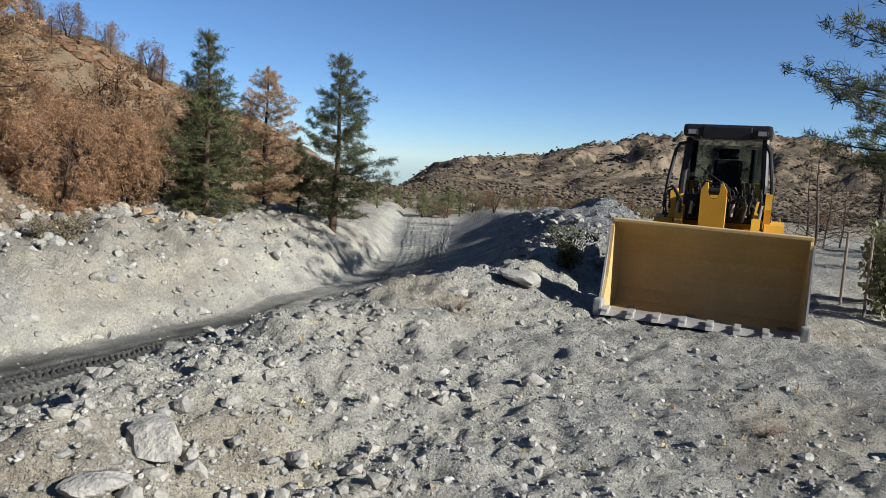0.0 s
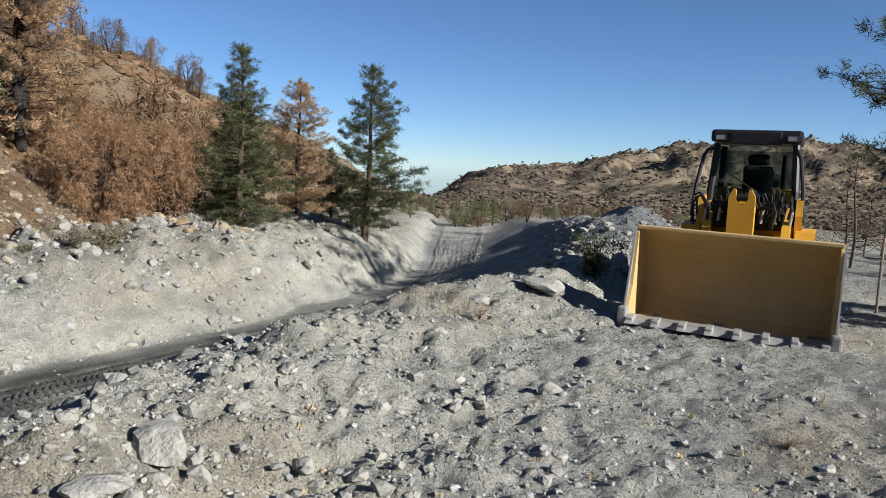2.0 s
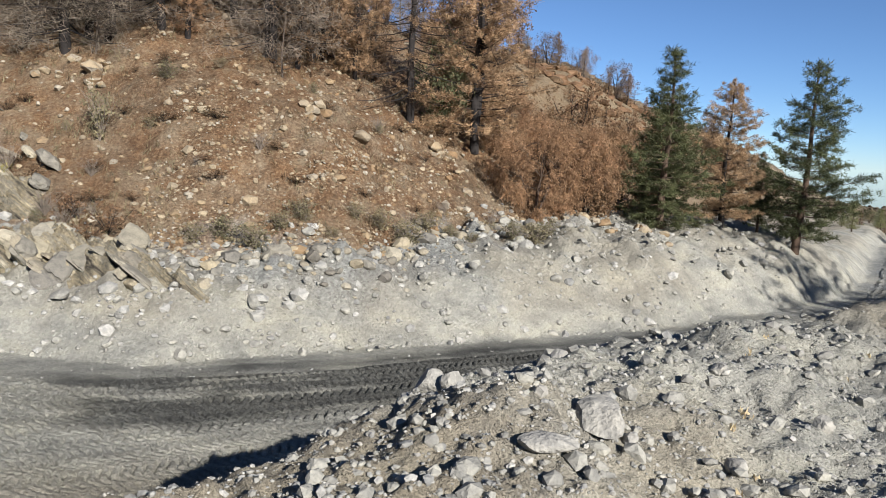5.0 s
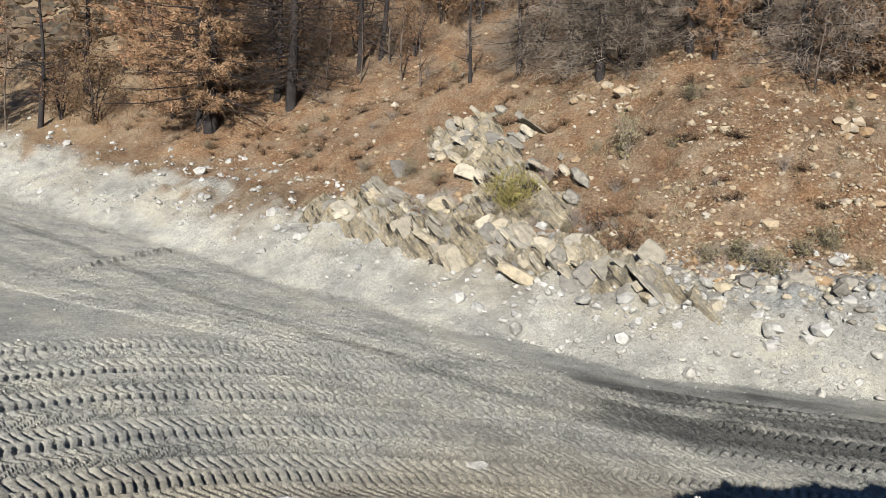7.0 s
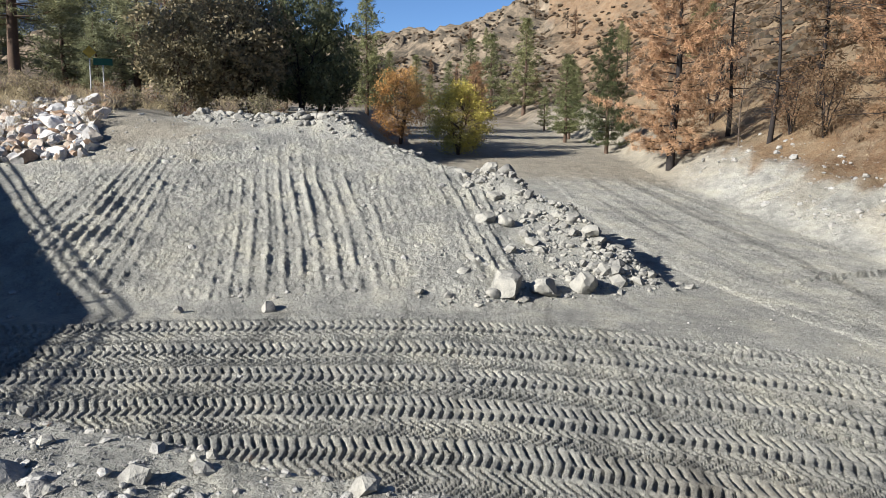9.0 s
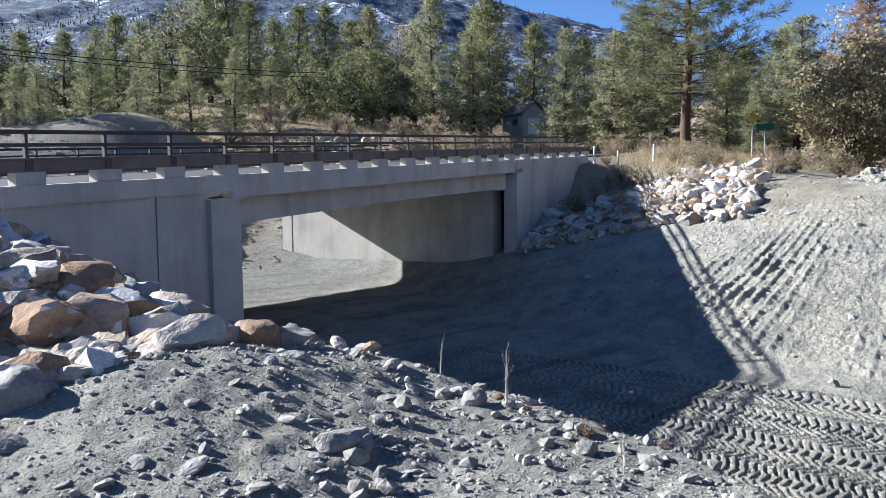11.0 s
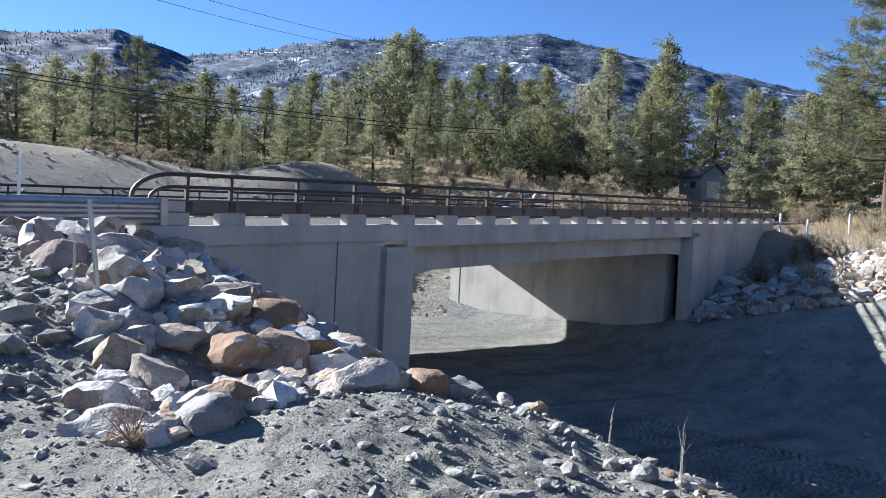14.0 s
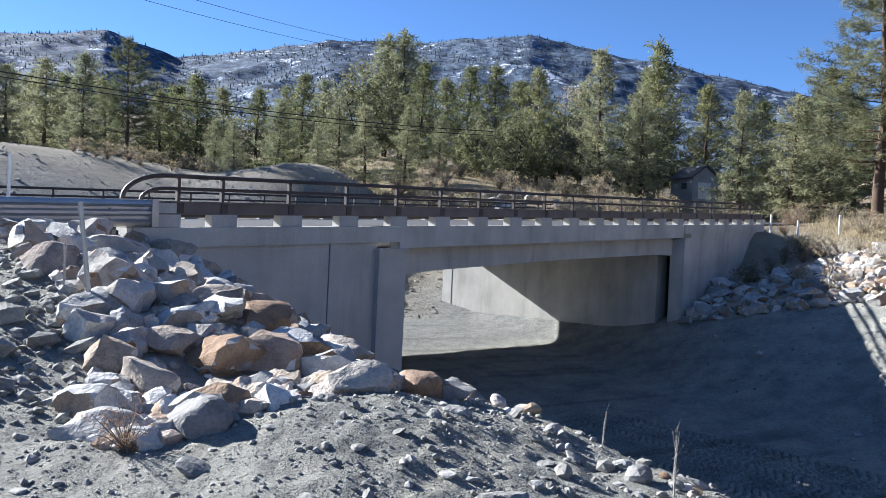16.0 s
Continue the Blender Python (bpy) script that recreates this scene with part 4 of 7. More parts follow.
    part("roof_visor", boxed(-2.7, 0, 2.71, 0.1, 0.74, 0.2, bevel=0.02), M_BLACK, L)
    part("seat_back", boxed(-3.55, 0.02, 1.95, 0.14, 0.46, 0.7, bevel=0.06), M_RUBBER, L)
    part("headrest", boxed(-3.55, 0.02, 2.4, 0.12, 0.34, 0.18, bevel=0.05), M_RUBBER, L)
    part("seat_cushion", boxed(-3.32, 0.02, 1.58, 0.5, 0.5, 0.14, bevel=0.05), M_RUBBER, L)
    part("wiper", pipe(bmesh.new(), [(-2.66, 0.3, 1.5), (-2.7, 0.18, 1.8), (-2.8, -0.35, 2.15)], 0.012, 5), M_BLACK, L)
    for s in (-1, 1):
        part("control_lever", rod(bmesh.new(), (-3.05, s * 0.32, 1.45), (-2.98, s * 0.32, 1.85), 0.018), M_BLACK, L)


build_loader()


# ---- trees and shrubs ----
M_CLOD = rocky("grey_clods", (0.255, 0.249, 0.223), (0.306, 0.299, 0.268), (0.212, 0.208, 0.191), (0.34, 0.332, 0.293))


class Twigs:
    """Trunks and limbs as tapered tubes, gathered into one mesh."""

    def __init__(self):
        self.v, self.f, self.n = [], [], 0

    def tube(self, pts, radii, seg=5):
        pts = np.asarray(pts, float)
        d = np.gradient(pts, axis=0)
        d /= np.linalg.norm(d, axis=1)[:, None] + 1e-9
        ref = np.where(np.abs(d[:, 2:3]) > 0.9, [[1.0, 0, 0]], [[0, 0, 1.0]])
        u = np.cross(d, ref)
        u /= np.linalg.norm(u, axis=1)[:, None] + 1e-9
        w = np.cross(d, u)
        a = np.arange(seg) * 2 * math.pi / seg
        ring = pts[:, None, :] + np.asarray(radii)[:, None, None] * (np.cos(a)[None, :, None] * u[:, None, :] + np.sin(a)[None, :, None] * w[:, None, :])
        self.v.append(ring.reshape(-1, 3))
        for i in range(len(pts) - 1):
            for k in range(seg):
                self.f.append([self.n + i * seg + k, self.n + i * seg + (k + 1) % seg, self.n + (i + 1) * seg + (k + 1) % seg, self.n + (i + 1) * seg + k])
        self.n += len(pts) * seg

    def mesh(self):
        return (np.concatenate(self.v).tolist(), self.f)


class Leaves:
    """Needle brushes and leaves, as many small blades."""

    def __init__(self, rng):
        self.rng, self.tri, self.quad = rng, [], []

    def brush(self, c, way, length, width, n):
        r = self.rng
        d = 0.75 * r.normal(size=(n, 3)) + np.asarray(way) * 0.8
        d /= np.linalg.norm(d, axis=1)[:, None]
        s = np.cross(d, r.normal(size=(n, 3)))
        s /= np.linalg.norm(s, axis=1)[:, None]
        l = length * r.uniform(0.6, 1.15, (n, 1))
        p = np.asarray(c) + 0.3 * length * r.normal(size=(n, 3))
        self.tri.append(np.stack([p - s * width / 2, p + s * width / 2, p + d * l], 1))

    def cluster(self, c, spread, leaf, n, droop=0.0):
        r = self.rng
        p = np.asarray(c) + spread * r.normal(size=(n, 3)) * [1, 1, 0.8 + droop]
        d = r.normal(size=(n, 3)) + [0, 0, -droop]
        d /= np.linalg.norm(d, axis=1)[:, None]
        s = np.cross(d, r.normal(size=(n, 3)))
        s /= np.linalg.norm(s, axis=1)[:, None]
        l = leaf * r.uniform(0.6, 1.3, (n, 1))
        self.quad.append(np.stack([p, p + d * l * 0.5 + s * l * 0.32, p + d * l, p + d * l * 0.5 - s * l * 0.32], 1))

    def mesh(self):
        v, f, n = [], [], 0
        for group, k in ((self.tri, 3), (self.quad, 4)):
            if group:
                a = np.concatenate(group).reshape(-1, 3)
                f += (n + np.arange(len(a)).reshape(-1, k)).tolist()
                v.append(a)
                n += len(a)
        return (np.concatenate(v).tolist(), f)


def pine(seed, bare=0.12, wide=0.24, density=1.0, sparse=0.0, needle=0.36, blade=0.07, droop=0.25, top_heavy=0.0, blades=15, hang=0.0, twigs=False):
    """A conifer 10 m high: trunk with whorled limbs, and needle tufts at the ends of their twigs."""
    rng = np.random.RandomState(seed)
    t, lv = Twigs(), Leaves(rng)
    h = np.linspace(0, 10, 9)
    lean = rng.normal(size=2) * 0.012
    cx, cy = lean[0] * h + 0.05 * np.sin(h * 0.8 + seed), lean[1] * h + 0.05 * np.cos(h * 0.7 + seed)
    t.tube(np.stack([cx, cy, h - 0.15], 1), 0.17 * (1 - h / 10.6) + 0.012, 8)
    z = 10 * bare
    az = rng.uniform(0, 6)
    while z < 9.8:
        f = (z - 10 * bare) / (10 - 10 * bare)
        prof = (1 - f) ** 0.8 * (0.6 + 0.4 * min(1, f / 0.15)) * (1 - top_heavy) + top_heavy * math.sin(math.pi * min(1, 0.25 + 0.78 * f)) ** 0.8
        reach = 10 * wide * prof * rng.uniform(0.55, 1.25) + 0.16
        k = rng.randint(4, 7)
        for b in range(k):
            az += 6.283 / k + rng.normal() * 0.35
            if rng.rand() < sparse:
                continue
            L = reach * rng.uniform(0.5, 1.15)
            s = np.linspace(0, 1, 4)
            lift = (0.4 * f - droop * (1 - f)) * L
            out = np.array([np.cos(az), np.sin(az), 0])
            pts = np.array([np.interp(z, h, cx), np.interp(z, h, cy), z]) + out * (L * s)[:, None]
            pts[:, 2] += lift * s + 0.2 * L * s ** 2.5
            t.tube(pts, 0.035 * (1 - f * 0.6) * (1 - 0.8 * s), 3)
            m = 2 + int(L * 3.4 * density)
            for q in np.linspace(0.3 if L > 0.7 else 0.15, 1.0, m):
                c = np.array([np.interp(q, s, pts[:, j]) for j in range(3)])
                sidew = np.array([-out[1], out[0], 0]) * rng.uniform(-1, 1) * (0.34 * L * (1.1 - q) + 0.1)
                tip = c + sidew + out * abs(rng.normal()) * 0.12 + [0, 0, rng.uniform(-0.06, 0.14) - hang * rng.uniform(0.2, 1.0)]
                if twigs and L > 0.9 and abs(sidew).sum() > 0.2:
                    t.tube([c, tip], [0.012, 0.006], 3)
                lv.brush(tip, out * 0.6 + np.array([0, 0, 0.35 - 2.2 * hang]), needle * rng.uniform(0.75, 1.15), blade, blades)
        z += rng.uniform(0.26, 0.44)
    for _ in range(4):
        lv.brush((cx[-1], cy[-1], 9.6 + 0.12 * _), (0, 0, 1), needle, blade, blades)
    return t, lv


def broadleaf(seed, wide=0.35, trunk=0.2, leaf=0.16, n=330, droop=0.4, per=12, round_top=1.0, strands=False):
    """A spreading tree 10 m high, many stems ending in leaf clusters."""
    rng = np.random.RandomState(seed)
    t, lv = Twigs(), Leaves(rng)
    heads = []
    stems = rng.randint(2, 5)
    for i in range(stems):
        a = 6.283 * i / stems + rng.normal() * 0.4
        s = np.linspace(0, 1, 7)
        top = rng.uniform(6.0, 8.6)
        pts = np.stack([np.cos(a) * (0.1 + 10 * wide * 0.5 * s ** 1.4), np.sin(a) * (0.1 + 10 * wide * 0.5 * s ** 1.4), -0.15 + top * s], 1) + rng.normal(size=(7, 3)) * 0.1 * s[:, None]
        t.tube(pts, 0.16 * (1 - 0.85 * s) + 0.01, 6)
        heads.append(pts)
    lobes = []
    for i in range(max(24, n // (60 if strands else 11))):
        u = rng.normal(size=3)
        u /= np.linalg.norm(u)
        rad = rng.uniform(0.35, 1.0) ** 0.45
        c = np.array([u[0] * 10 * wide * 0.85, u[1] * 10 * wide * 0.85, u[2] * 4.7 * round_top]) * rad + [0, 0, 5.1]
        c[:2] *= 0.72 + 0.4 * math.sin(math.pi * min(1, max(0.05, c[2] / 9.5)))
        src = heads[rng.randint(stems)]
        k = np.argmin(np.abs(src[:, 2] - c[2] * 0.75))
        t.tube([src[k], (src[k] + c) / 2 + [0, 0, 0.2], c], [0.05, 0.03, 0.01], 3)
        lobes.append((c, rng.uniform(0.32, 0.6) if strands else rng.uniform(0.45, 0.8)))
    for i in range(n):
        c, size = lobes[i % len(lobes)]
        c = c + rng.normal(size=3) * [size, size, size * (0.75 + 0.5 * droop)] + [0, 0, -0.35 * droop * rng.rand()]
        c[2] = max(c[2], 0.25 + rng.rand() * 0.5)
        if strands:
            lv.brush(c, (0.5 * rng.normal(), 0.5 * rng.normal(), -0.75), leaf * 2.4, leaf * 0.34, per)
        else:
            lv.cluster(c, 0.26, leaf, per, droop)
    return t, lv


def bare_tree(seed, spread=0.2, limbs=34, snag=False):
    """A leafless tree or snag 10 m high: tapered trunk and forked limbs."""
    rng = np.random.RandomState(seed)
    t = Twigs()
    h = np.linspace(0, 10, 10)
    cx, cy = 0.12 * np.sin(h * 0.5 + seed), 0.12 * np.cos(h * 0.6 + seed)
    t.tube(np.stack([cx, cy, h - 0.15], 1), (0.16 if snag else 0.08) * (1 - h / 10.3) + 0.012, 6)
    for i in range(limbs):
        z = rng.uniform(1.2 if snag else 0.4, 9.4)
        a = rng.uniform(0, 6.283)
        L = 10 * spread * (1.1 - z / 11) * rng.uniform(0.4, 1.2)
        s = np.linspace(0, 1, 5)
        up = rng.uniform(-0.3, 0.5) if snag else rng.uniform(0.2, 0.9)
        pts = np.stack([np.interp(z, h, cx) + np.cos(a) * L * s, np.interp(z, h, cy) + np.sin(a) * L * s, z + up * L * s ** 1.3], 1) + rng.normal(size=(5, 3)) * 0.05 * s[:, None]
        t.tube(pts, 0.04 * (1 - 0.85 * s) * (1.2 - z / 12), 4)
        for k in range(2 if snag else 5):
            q = rng.uniform(0.3, 0.95)
            c = np.array([np.interp(q, s, pts[:, j]) for j in range(3)])
            e = c + rng.normal(size=3) * 0.22 * L + [0, 0, 0.12 * L]
            t.tube([c, (c + e) / 2 + rng.normal(size=3) * 0.03, e], [0.016, 0.011, 0.005], 3)
    return t, None


def bush(seed, n=120, leaf=0.1, per=12, wide=0.55, stems=16, brushy=False):
    """A shrub 1 m high."""
    rng = np.random.RandomState(seed)
    t, lv = Twigs(), Leaves(rng)
    tips = []
    for i in range(stems):
        a, out = rng.uniform(0, 6.283), rng.uniform(0.1, 1) * wide
        s = np.linspace(0, 1, 4)
        top = rng.uniform(0.5, 1.0)
        pts = np.stack([np.cos(a) * out * s ** 1.3, np.sin(a) * out * s ** 1.3, -0.05 + top * s], 1) + rng.normal(size=(4, 3)) * 0.03 * s[:, None]
        t.tube(pts, 0.013 * (1 - 0.8 * s) + 0.002, 3)
        tips.append(pts)
        for k in range(4):
            q = rng.randint(1, 4)
            e = pts[q] + rng.normal(size=3) * 0.12 + [0, 0, 0.06]
            t.tube([pts[q], e], [0.006, 0.002], 3)
    for i in range(n):
        p = tips[rng.randint(stems)]
        c = p[rng.randint(1, 4)] + rng.normal(size=3) * [0.1, 0.1, 0.07]
        c[2] = max(c[2], 0.03)
        if brushy:
            lv.brush(c, (0, 0, 0.8), leaf * 2.2, leaf * 0.25, per)
        else:
            lv.cluster(c, 0.06, leaf, per)
    return t, (lv if n else None)


PLANTS = {}


def plant(key, x, y, h, label="", category="tree", spread=1.0, turn=0.0, sink=0.0, group=""):
    """Sets a tree or shrub of the kind 'key' on the ground, h metres high."""
    name, maker, bark, leaf_mat, unit, word, default = KINDS[key]
    z = height(x, y) - sink
    k = h / unit
    m = Matrix.Translation((x, y, z)) @ Matrix.Rotation(turn, 4, "Z") @ Matrix.Diagonal((k * spread, k * spread, k, 1))
    if key not in PLANTS:
        t, lv = maker()
        ob = empty(name, m, label or default, category, group)
        part("trunk" if unit == 10 else "stem", t.mesh(), bark, ob, smooth=True)
        if lv is not None:
            part("crown" if unit == 10 else "foliage", lv.mesh(), leaf_mat, ob)
        PLANTS[key] = ob
        return ob
    src = PLANTS[key]
    ob = copy_thing(src, m)
    ob.matrix_basis = m
    tagged(ob, label or default, category, group)
    return ob


KINDS = {
    "green_a": ("pine_tree", lambda: pine(11, 0.04, 0.24, 1.9, 0.08, needle=0.26, blade=0.034, blades=24, twigs=True), M_BARK, M_PINE_DEEP, 10, "pine", "dense green pine tree standing on the bank"),
    "green_b": ("pine_tree", lambda: pine(12, 0.08, 0.29, 1.9, 0.1, needle=0.25, blade=0.032, blades=26, droop=0.1, twigs=True), M_BARK, M_PINE_DEEP, 10, "pine", "dark green pine tree with ragged branches"),
    "green_c": ("pine_tree", lambda: pine(13, 0.14, 0.23, 1.15, 0.14, 0.32, 0.06, blades=13, twigs=True), M_BARK, M_PINE_SUN, 10, "pine", "olive green pine tree at the forest's edge"),
    "green_d": ("pine_tree", lambda: pine(14, 0.06, 0.25, 1.2, 0.06, 0.32, 0.06, blades=13), M_BARK, M_PINE_SUN, 10, "pine", "young yellow-green pine tree with full crown"),
    "green_e": ("pine_tree", lambda: pine(15, 0.12, 0.21, 1.1, 0.1, 0.32, 0.06, blades=13), M_BARK, M_PINE, 10, "pine", "tall green pine tree in the forest"),
    "far_a": ("pine_tree", lambda: pine(18, 0.1, 0.25, 0.85, 0.1, needle=0.42, blade=0.085, blades=10), M_BARK, M_PINE, 10, "pine", "green pine tree deep in the forest"),
    "far_b": ("pine_tree", lambda: pine(19, 0.08, 0.26, 0.85, 0.1, needle=0.42, blade=0.085, blades=10), M_BARK, M_PINE_SUN, 10, "pine", "olive pine tree deep in the forest"),
    "tall_open": ("pine_tree", lambda: pine(16, 0.22, 0.30, 1.6, 0.25, droop=0.12, top_heavy=0.5, needle=0.24, blade=0.024, blades=34, twigs=True), M_BARK, M_PINE_DARK, 10, "pine", "tall open pine tree with long bare lower limbs"),
    "dark_open": ("pine_tree", lambda: pine(17, 0.18, 0.32, 1.2, 0.3, droop=0.08, top_heavy=0.45, needle=0.22, blade=0.022, blades=34, twigs=True), M_CHAR, M_PINE_DEEP, 10, "pine", "dark sparse pine tree with thin long limbs"),
    "dark_oak": ("oak_tree", lambda: broadleaf(21, 0.44, 0.02, 0.32, 760, 0.1, 10, 1.0), M_CHAR, M_PINE_DARK, 10, "oak", "dark evergreen oak tree with rounded crown"),
    "olive_oak": ("oak_tree", lambda: broadleaf(22, 0.48, 0.02, 0.32, 700, 0.15, 10, 1.0), M_BARK, M_SAGE, 10, "oak", "grey-green oak tree with a broad crown"),
    "brown_oak": ("oak_tree", lambda: broadleaf(23, 0.5, 0.0, 0.15, 1900, 1.1, 12, 1.02, strands=True), M_BARK, M_BROWN, 10, "oak", "scorched oak tree with hanging rust-brown leaves"),
    "brown_oak_b": ("oak_tree", lambda: broadleaf(24, 0.44, 0.0, 0.26, 420, 0.6, 9, 1.0), M_CHAR, M_DULL, 10, "oak", "scorched oak tree with dull brown leaves"),
    "brown_pine": ("pine_tree", lambda: pine(25, 0.06, 0.23, 1.5, 0.16, needle=0.27, blade=0.034, blades=20, hang=0.1, top_heavy=0.2, twigs=True), M_CHAR, M_BROWN, 10, "pine", "fire-killed pine tree with rust-brown needles"),
    "brown_pine_b": ("pine_tree", lambda: pine(26, 0.08, 0.25, 0.8, 0.15, droop=0.45, blade=0.075, blades=7, hang=0.12), M_CHAR, M_DULL, 10, "pine", "burnt pine tree with thin dull brown needles"),
    "brown_airy": ("pine_tree", lambda: pine(29, 0.08, 0.3, 1.9, 0.16, needle=0.22, blade=0.03, blades=28, top_heavy=0.3, droop=0.15, hang=0.05, twigs=True), M_CHAR, M_TAN_NEEDLE, 10, "pine", "tall scorched pine tree with airy orange-brown crown"),
    "ghost": ("pine_tree", lambda: pine(28, 0.06, 0.3, 0.9, 0.12, 0.55, 0.02, 0.45, blades=15, hang=0.2), M_CHAR, M_ASHTWIG, 10, "pine", "burnt pine tree with grey drooping twigs"),
    "charred_pine": ("pine_tree", lambda: pine(30, 0.1, 0.3, 0.5, 0.25, needle=0.5, blade=0.016, blades=12, droop=0.5, top_heavy=0.35, hang=0.12, twigs=True), M_CHAR, M_CHARTWIG, 10, "pine", "fire-blackened pine tree with a tangle of dead limbs"),
    "snag": ("dead_tree", lambda: bare_tree(31, 0.16, 36, True), M_CHAR, None, 10, "snag", "charred bare dead tree on the burnt slope"),
    "snag_b": ("dead_tree", lambda: bare_tree(32, 0.22, 44, True), M_CHAR, None, 10, "snag", "charred dead tree with broken limbs"),
    "bare": ("bare_tree", lambda: bare_tree(33, 0.4, 34), M_BRUSH, None, 10, "bare", "leafless dark brown tree with fine branches"),
    "yellow_tree": ("willow_tree", lambda: broadleaf(34, 0.5, 0.0, 0.22, 1400, 0.1, 12, 1.0), M_BARK, M_YELLOW_LEAF, 10, "willow", "small tree with yellow autumn leaves beside the wash"),
    "orange_tree": ("willow_tree", lambda: broadleaf(35, 0.42, 0.0, 0.2, 950, 0.1, 12, 1.0), M_BARK, M_ORANGE_LEAF, 10, "willow", "small tree with orange autumn leaves beside the wash"),
    "pale_tree": ("cottonwood_tree", lambda: broadleaf(36, 0.36, 0.1, 0.18, 260, 0.1, 8, 1.0), M_DEADWOOD, M_DRYGRASS, 10, "cottonwood", "pale tan cottonwood tree nearly bare of leaves"),
    "sage": ("shrub", lambda: bush(41, 77, 0.07, 10), M_DEADWOOD, M_SAGE, 1, "shrub", "low grey-green shrub on the slope"),
    "olive_bush": ("shrub", lambda: bush(42, 170, 0.07, 12, 0.6, 18, True), M_BARK, M_OLIVE_LEAF, 1, "shrub", "yellow-green shrub rooted among the rock slabs"),
    "dry_bush": ("shrub", lambda: bush(43, 62, 0.06, 8, 0.6, 22, True), M_DEADWOOD, M_DRYGRASS, 1, "shrub", "pale dry bush on the terrace"),
    "rust_bush": ("shrub", lambda: bush(44, 56, 0.05, 8, 0.6, 20, True), M_DEADWOOD, M_RUST_BRUSH, 1, "shrub", "small rusty dry brush on the gravel"),
    "litter": ("shrub", lambda: bush(48, 60, 0.08, 8, 0.7, 9), M_CHAR, M_DULL, 1, "shrub", "low scorched brown brush on the slope"),
    "twig_bush": ("shrub", lambda: bush(45, 0, 0.05, 8, 0.7, 34), M_DEADWOOD, None, 1, "shrub", "leafless bush of grey twigs"),
    "stalk": ("dry_weed", lambda: bush(49, 0, 0.05, 8, 0.35, 3), M_STALK, None, 1, "weed", "thin pale dry weed stalk"),
    "green_bush": ("shrub", lambda: bush(46, 150, 0.08, 12, 0.45, 14), M_BARK, M_PINE_SUN, 1, "shrub", "green bushy sapling beside timber stakes"),
    "dark_bush": ("shrub", lambda: bush(47, 140, 0.07, 12, 0.6, 16), M_CHAR, M_PINE_DARK, 1, "shrub", "dark low bush beside the gravel heap"),
}


def by_bearing(key, bearing, dist, el, turn=None, spread=1.0, **k):
    """A tree by its bearing and distance, and the angle at which its top stands over the eye."""
    x, y = polar(bearing, dist)
    h = 2.15 + dist * math.tan(radians(el)) - height(x, y)
    return plant(key, x, y, max(h, 1.5), spread=spread, turn=bearing * 7.3 if turn is None else turn, **k)


# down the wash, beyond the far bank
plant("green_a", 17.0, 28.8, 7.6, turn=1.0, spread=1.3)
plant("brown_airy", 20.2, 29.2, 6.4, "fire-killed pine tree with brown needles beside green pines", turn=2.0, spread=1.2)
plant("green_b", 23.6, 28.3, 8.3, "large dark green pine tree standing alone on the bank", turn=0.4, spread=1.3)
plant("green_a", 18.6, 31.5, 5.6, turn=3.0, spread=1.4)
plant("brown_pine", 21.5, 31.0, 3.8, turn=1.5)
plant("green_b", 22.3, 29.4, 3.6, turn=2.5)
plant("green_c", 25.5, 31.0, 3.0, turn=4.0)
plant("brown_pine", 20.0, 35.0, 5.2, turn=5.0)
for bearing, dist, el in ((-46.6, 80, -2.2), (-48.5, 82, -2.1), (-49.4, 86, -2.4), (-47.4, 84, -2.8), (-44.8, 92, -2.4), (-43.2, 75, -2.0)):
    by_bearing("green_e", bearing, dist, el, spread=1.6)
for i, bearing in enumerate((-50.6, -52, -53.5, -55.2, -56.6, -58.5, -60.2, -62.0, -73.2, -74.6, -75.8)):
    by_bearing(("bare", "brown_oak_b", "bare", "brown_pine_b")[i % 4], bearing, 62 + 6 * (i % 5), (-2.4, -2.2, -2.7, -2.0)[i % 4], spread=1.5)
for i in range(44):
    by_bearing(("far_b", "brown_oak_b", "far_a", "bare", "brown_pine_b", "olive_oak")[i % 6], -41.5 - 0.52 * i, 78 + 26 * abs(math.sin(i * 1.7)), -3.1 + 0.8 * math.sin(i * 2.3), spread=1.5, group="woods at the foot of the ridge")
_rng = np.random.RandomState(78)
for i in range(34):
    x, y = _rng.uniform(21, 36), _rng.uniform(1.0, 8.5)
    plant("bare", x, y, _rng.uniform(2.0, 3.6), "tall thicket of dark leafless twigs", turn=i, spread=1.5, group="leafless thicket")
plant("dark_open", 27.5, 5.0, 13.5, "tall dark pine tree with sparse drooping limbs", turn=0.9, spread=1.1)
plant("dark_open", 31.5, 5.2, 12.0, turn=2.6)
plant("snag_b", 30.5, 6.4, 6.0, turn=2.0)
plant("dark_bush", 10.9, 6.9, 0.75, turn=1.0)
plant("green_bush", 13.3, 2.45, 1.45, turn=0.4, spread=0.75)
plant("green_bush", 12.7, 1.7, 1.2, turn=2.4, spread=0.8)
plant("green_bush", 14.6, 2.9, 1.5, turn=1.4, spread=0.6)

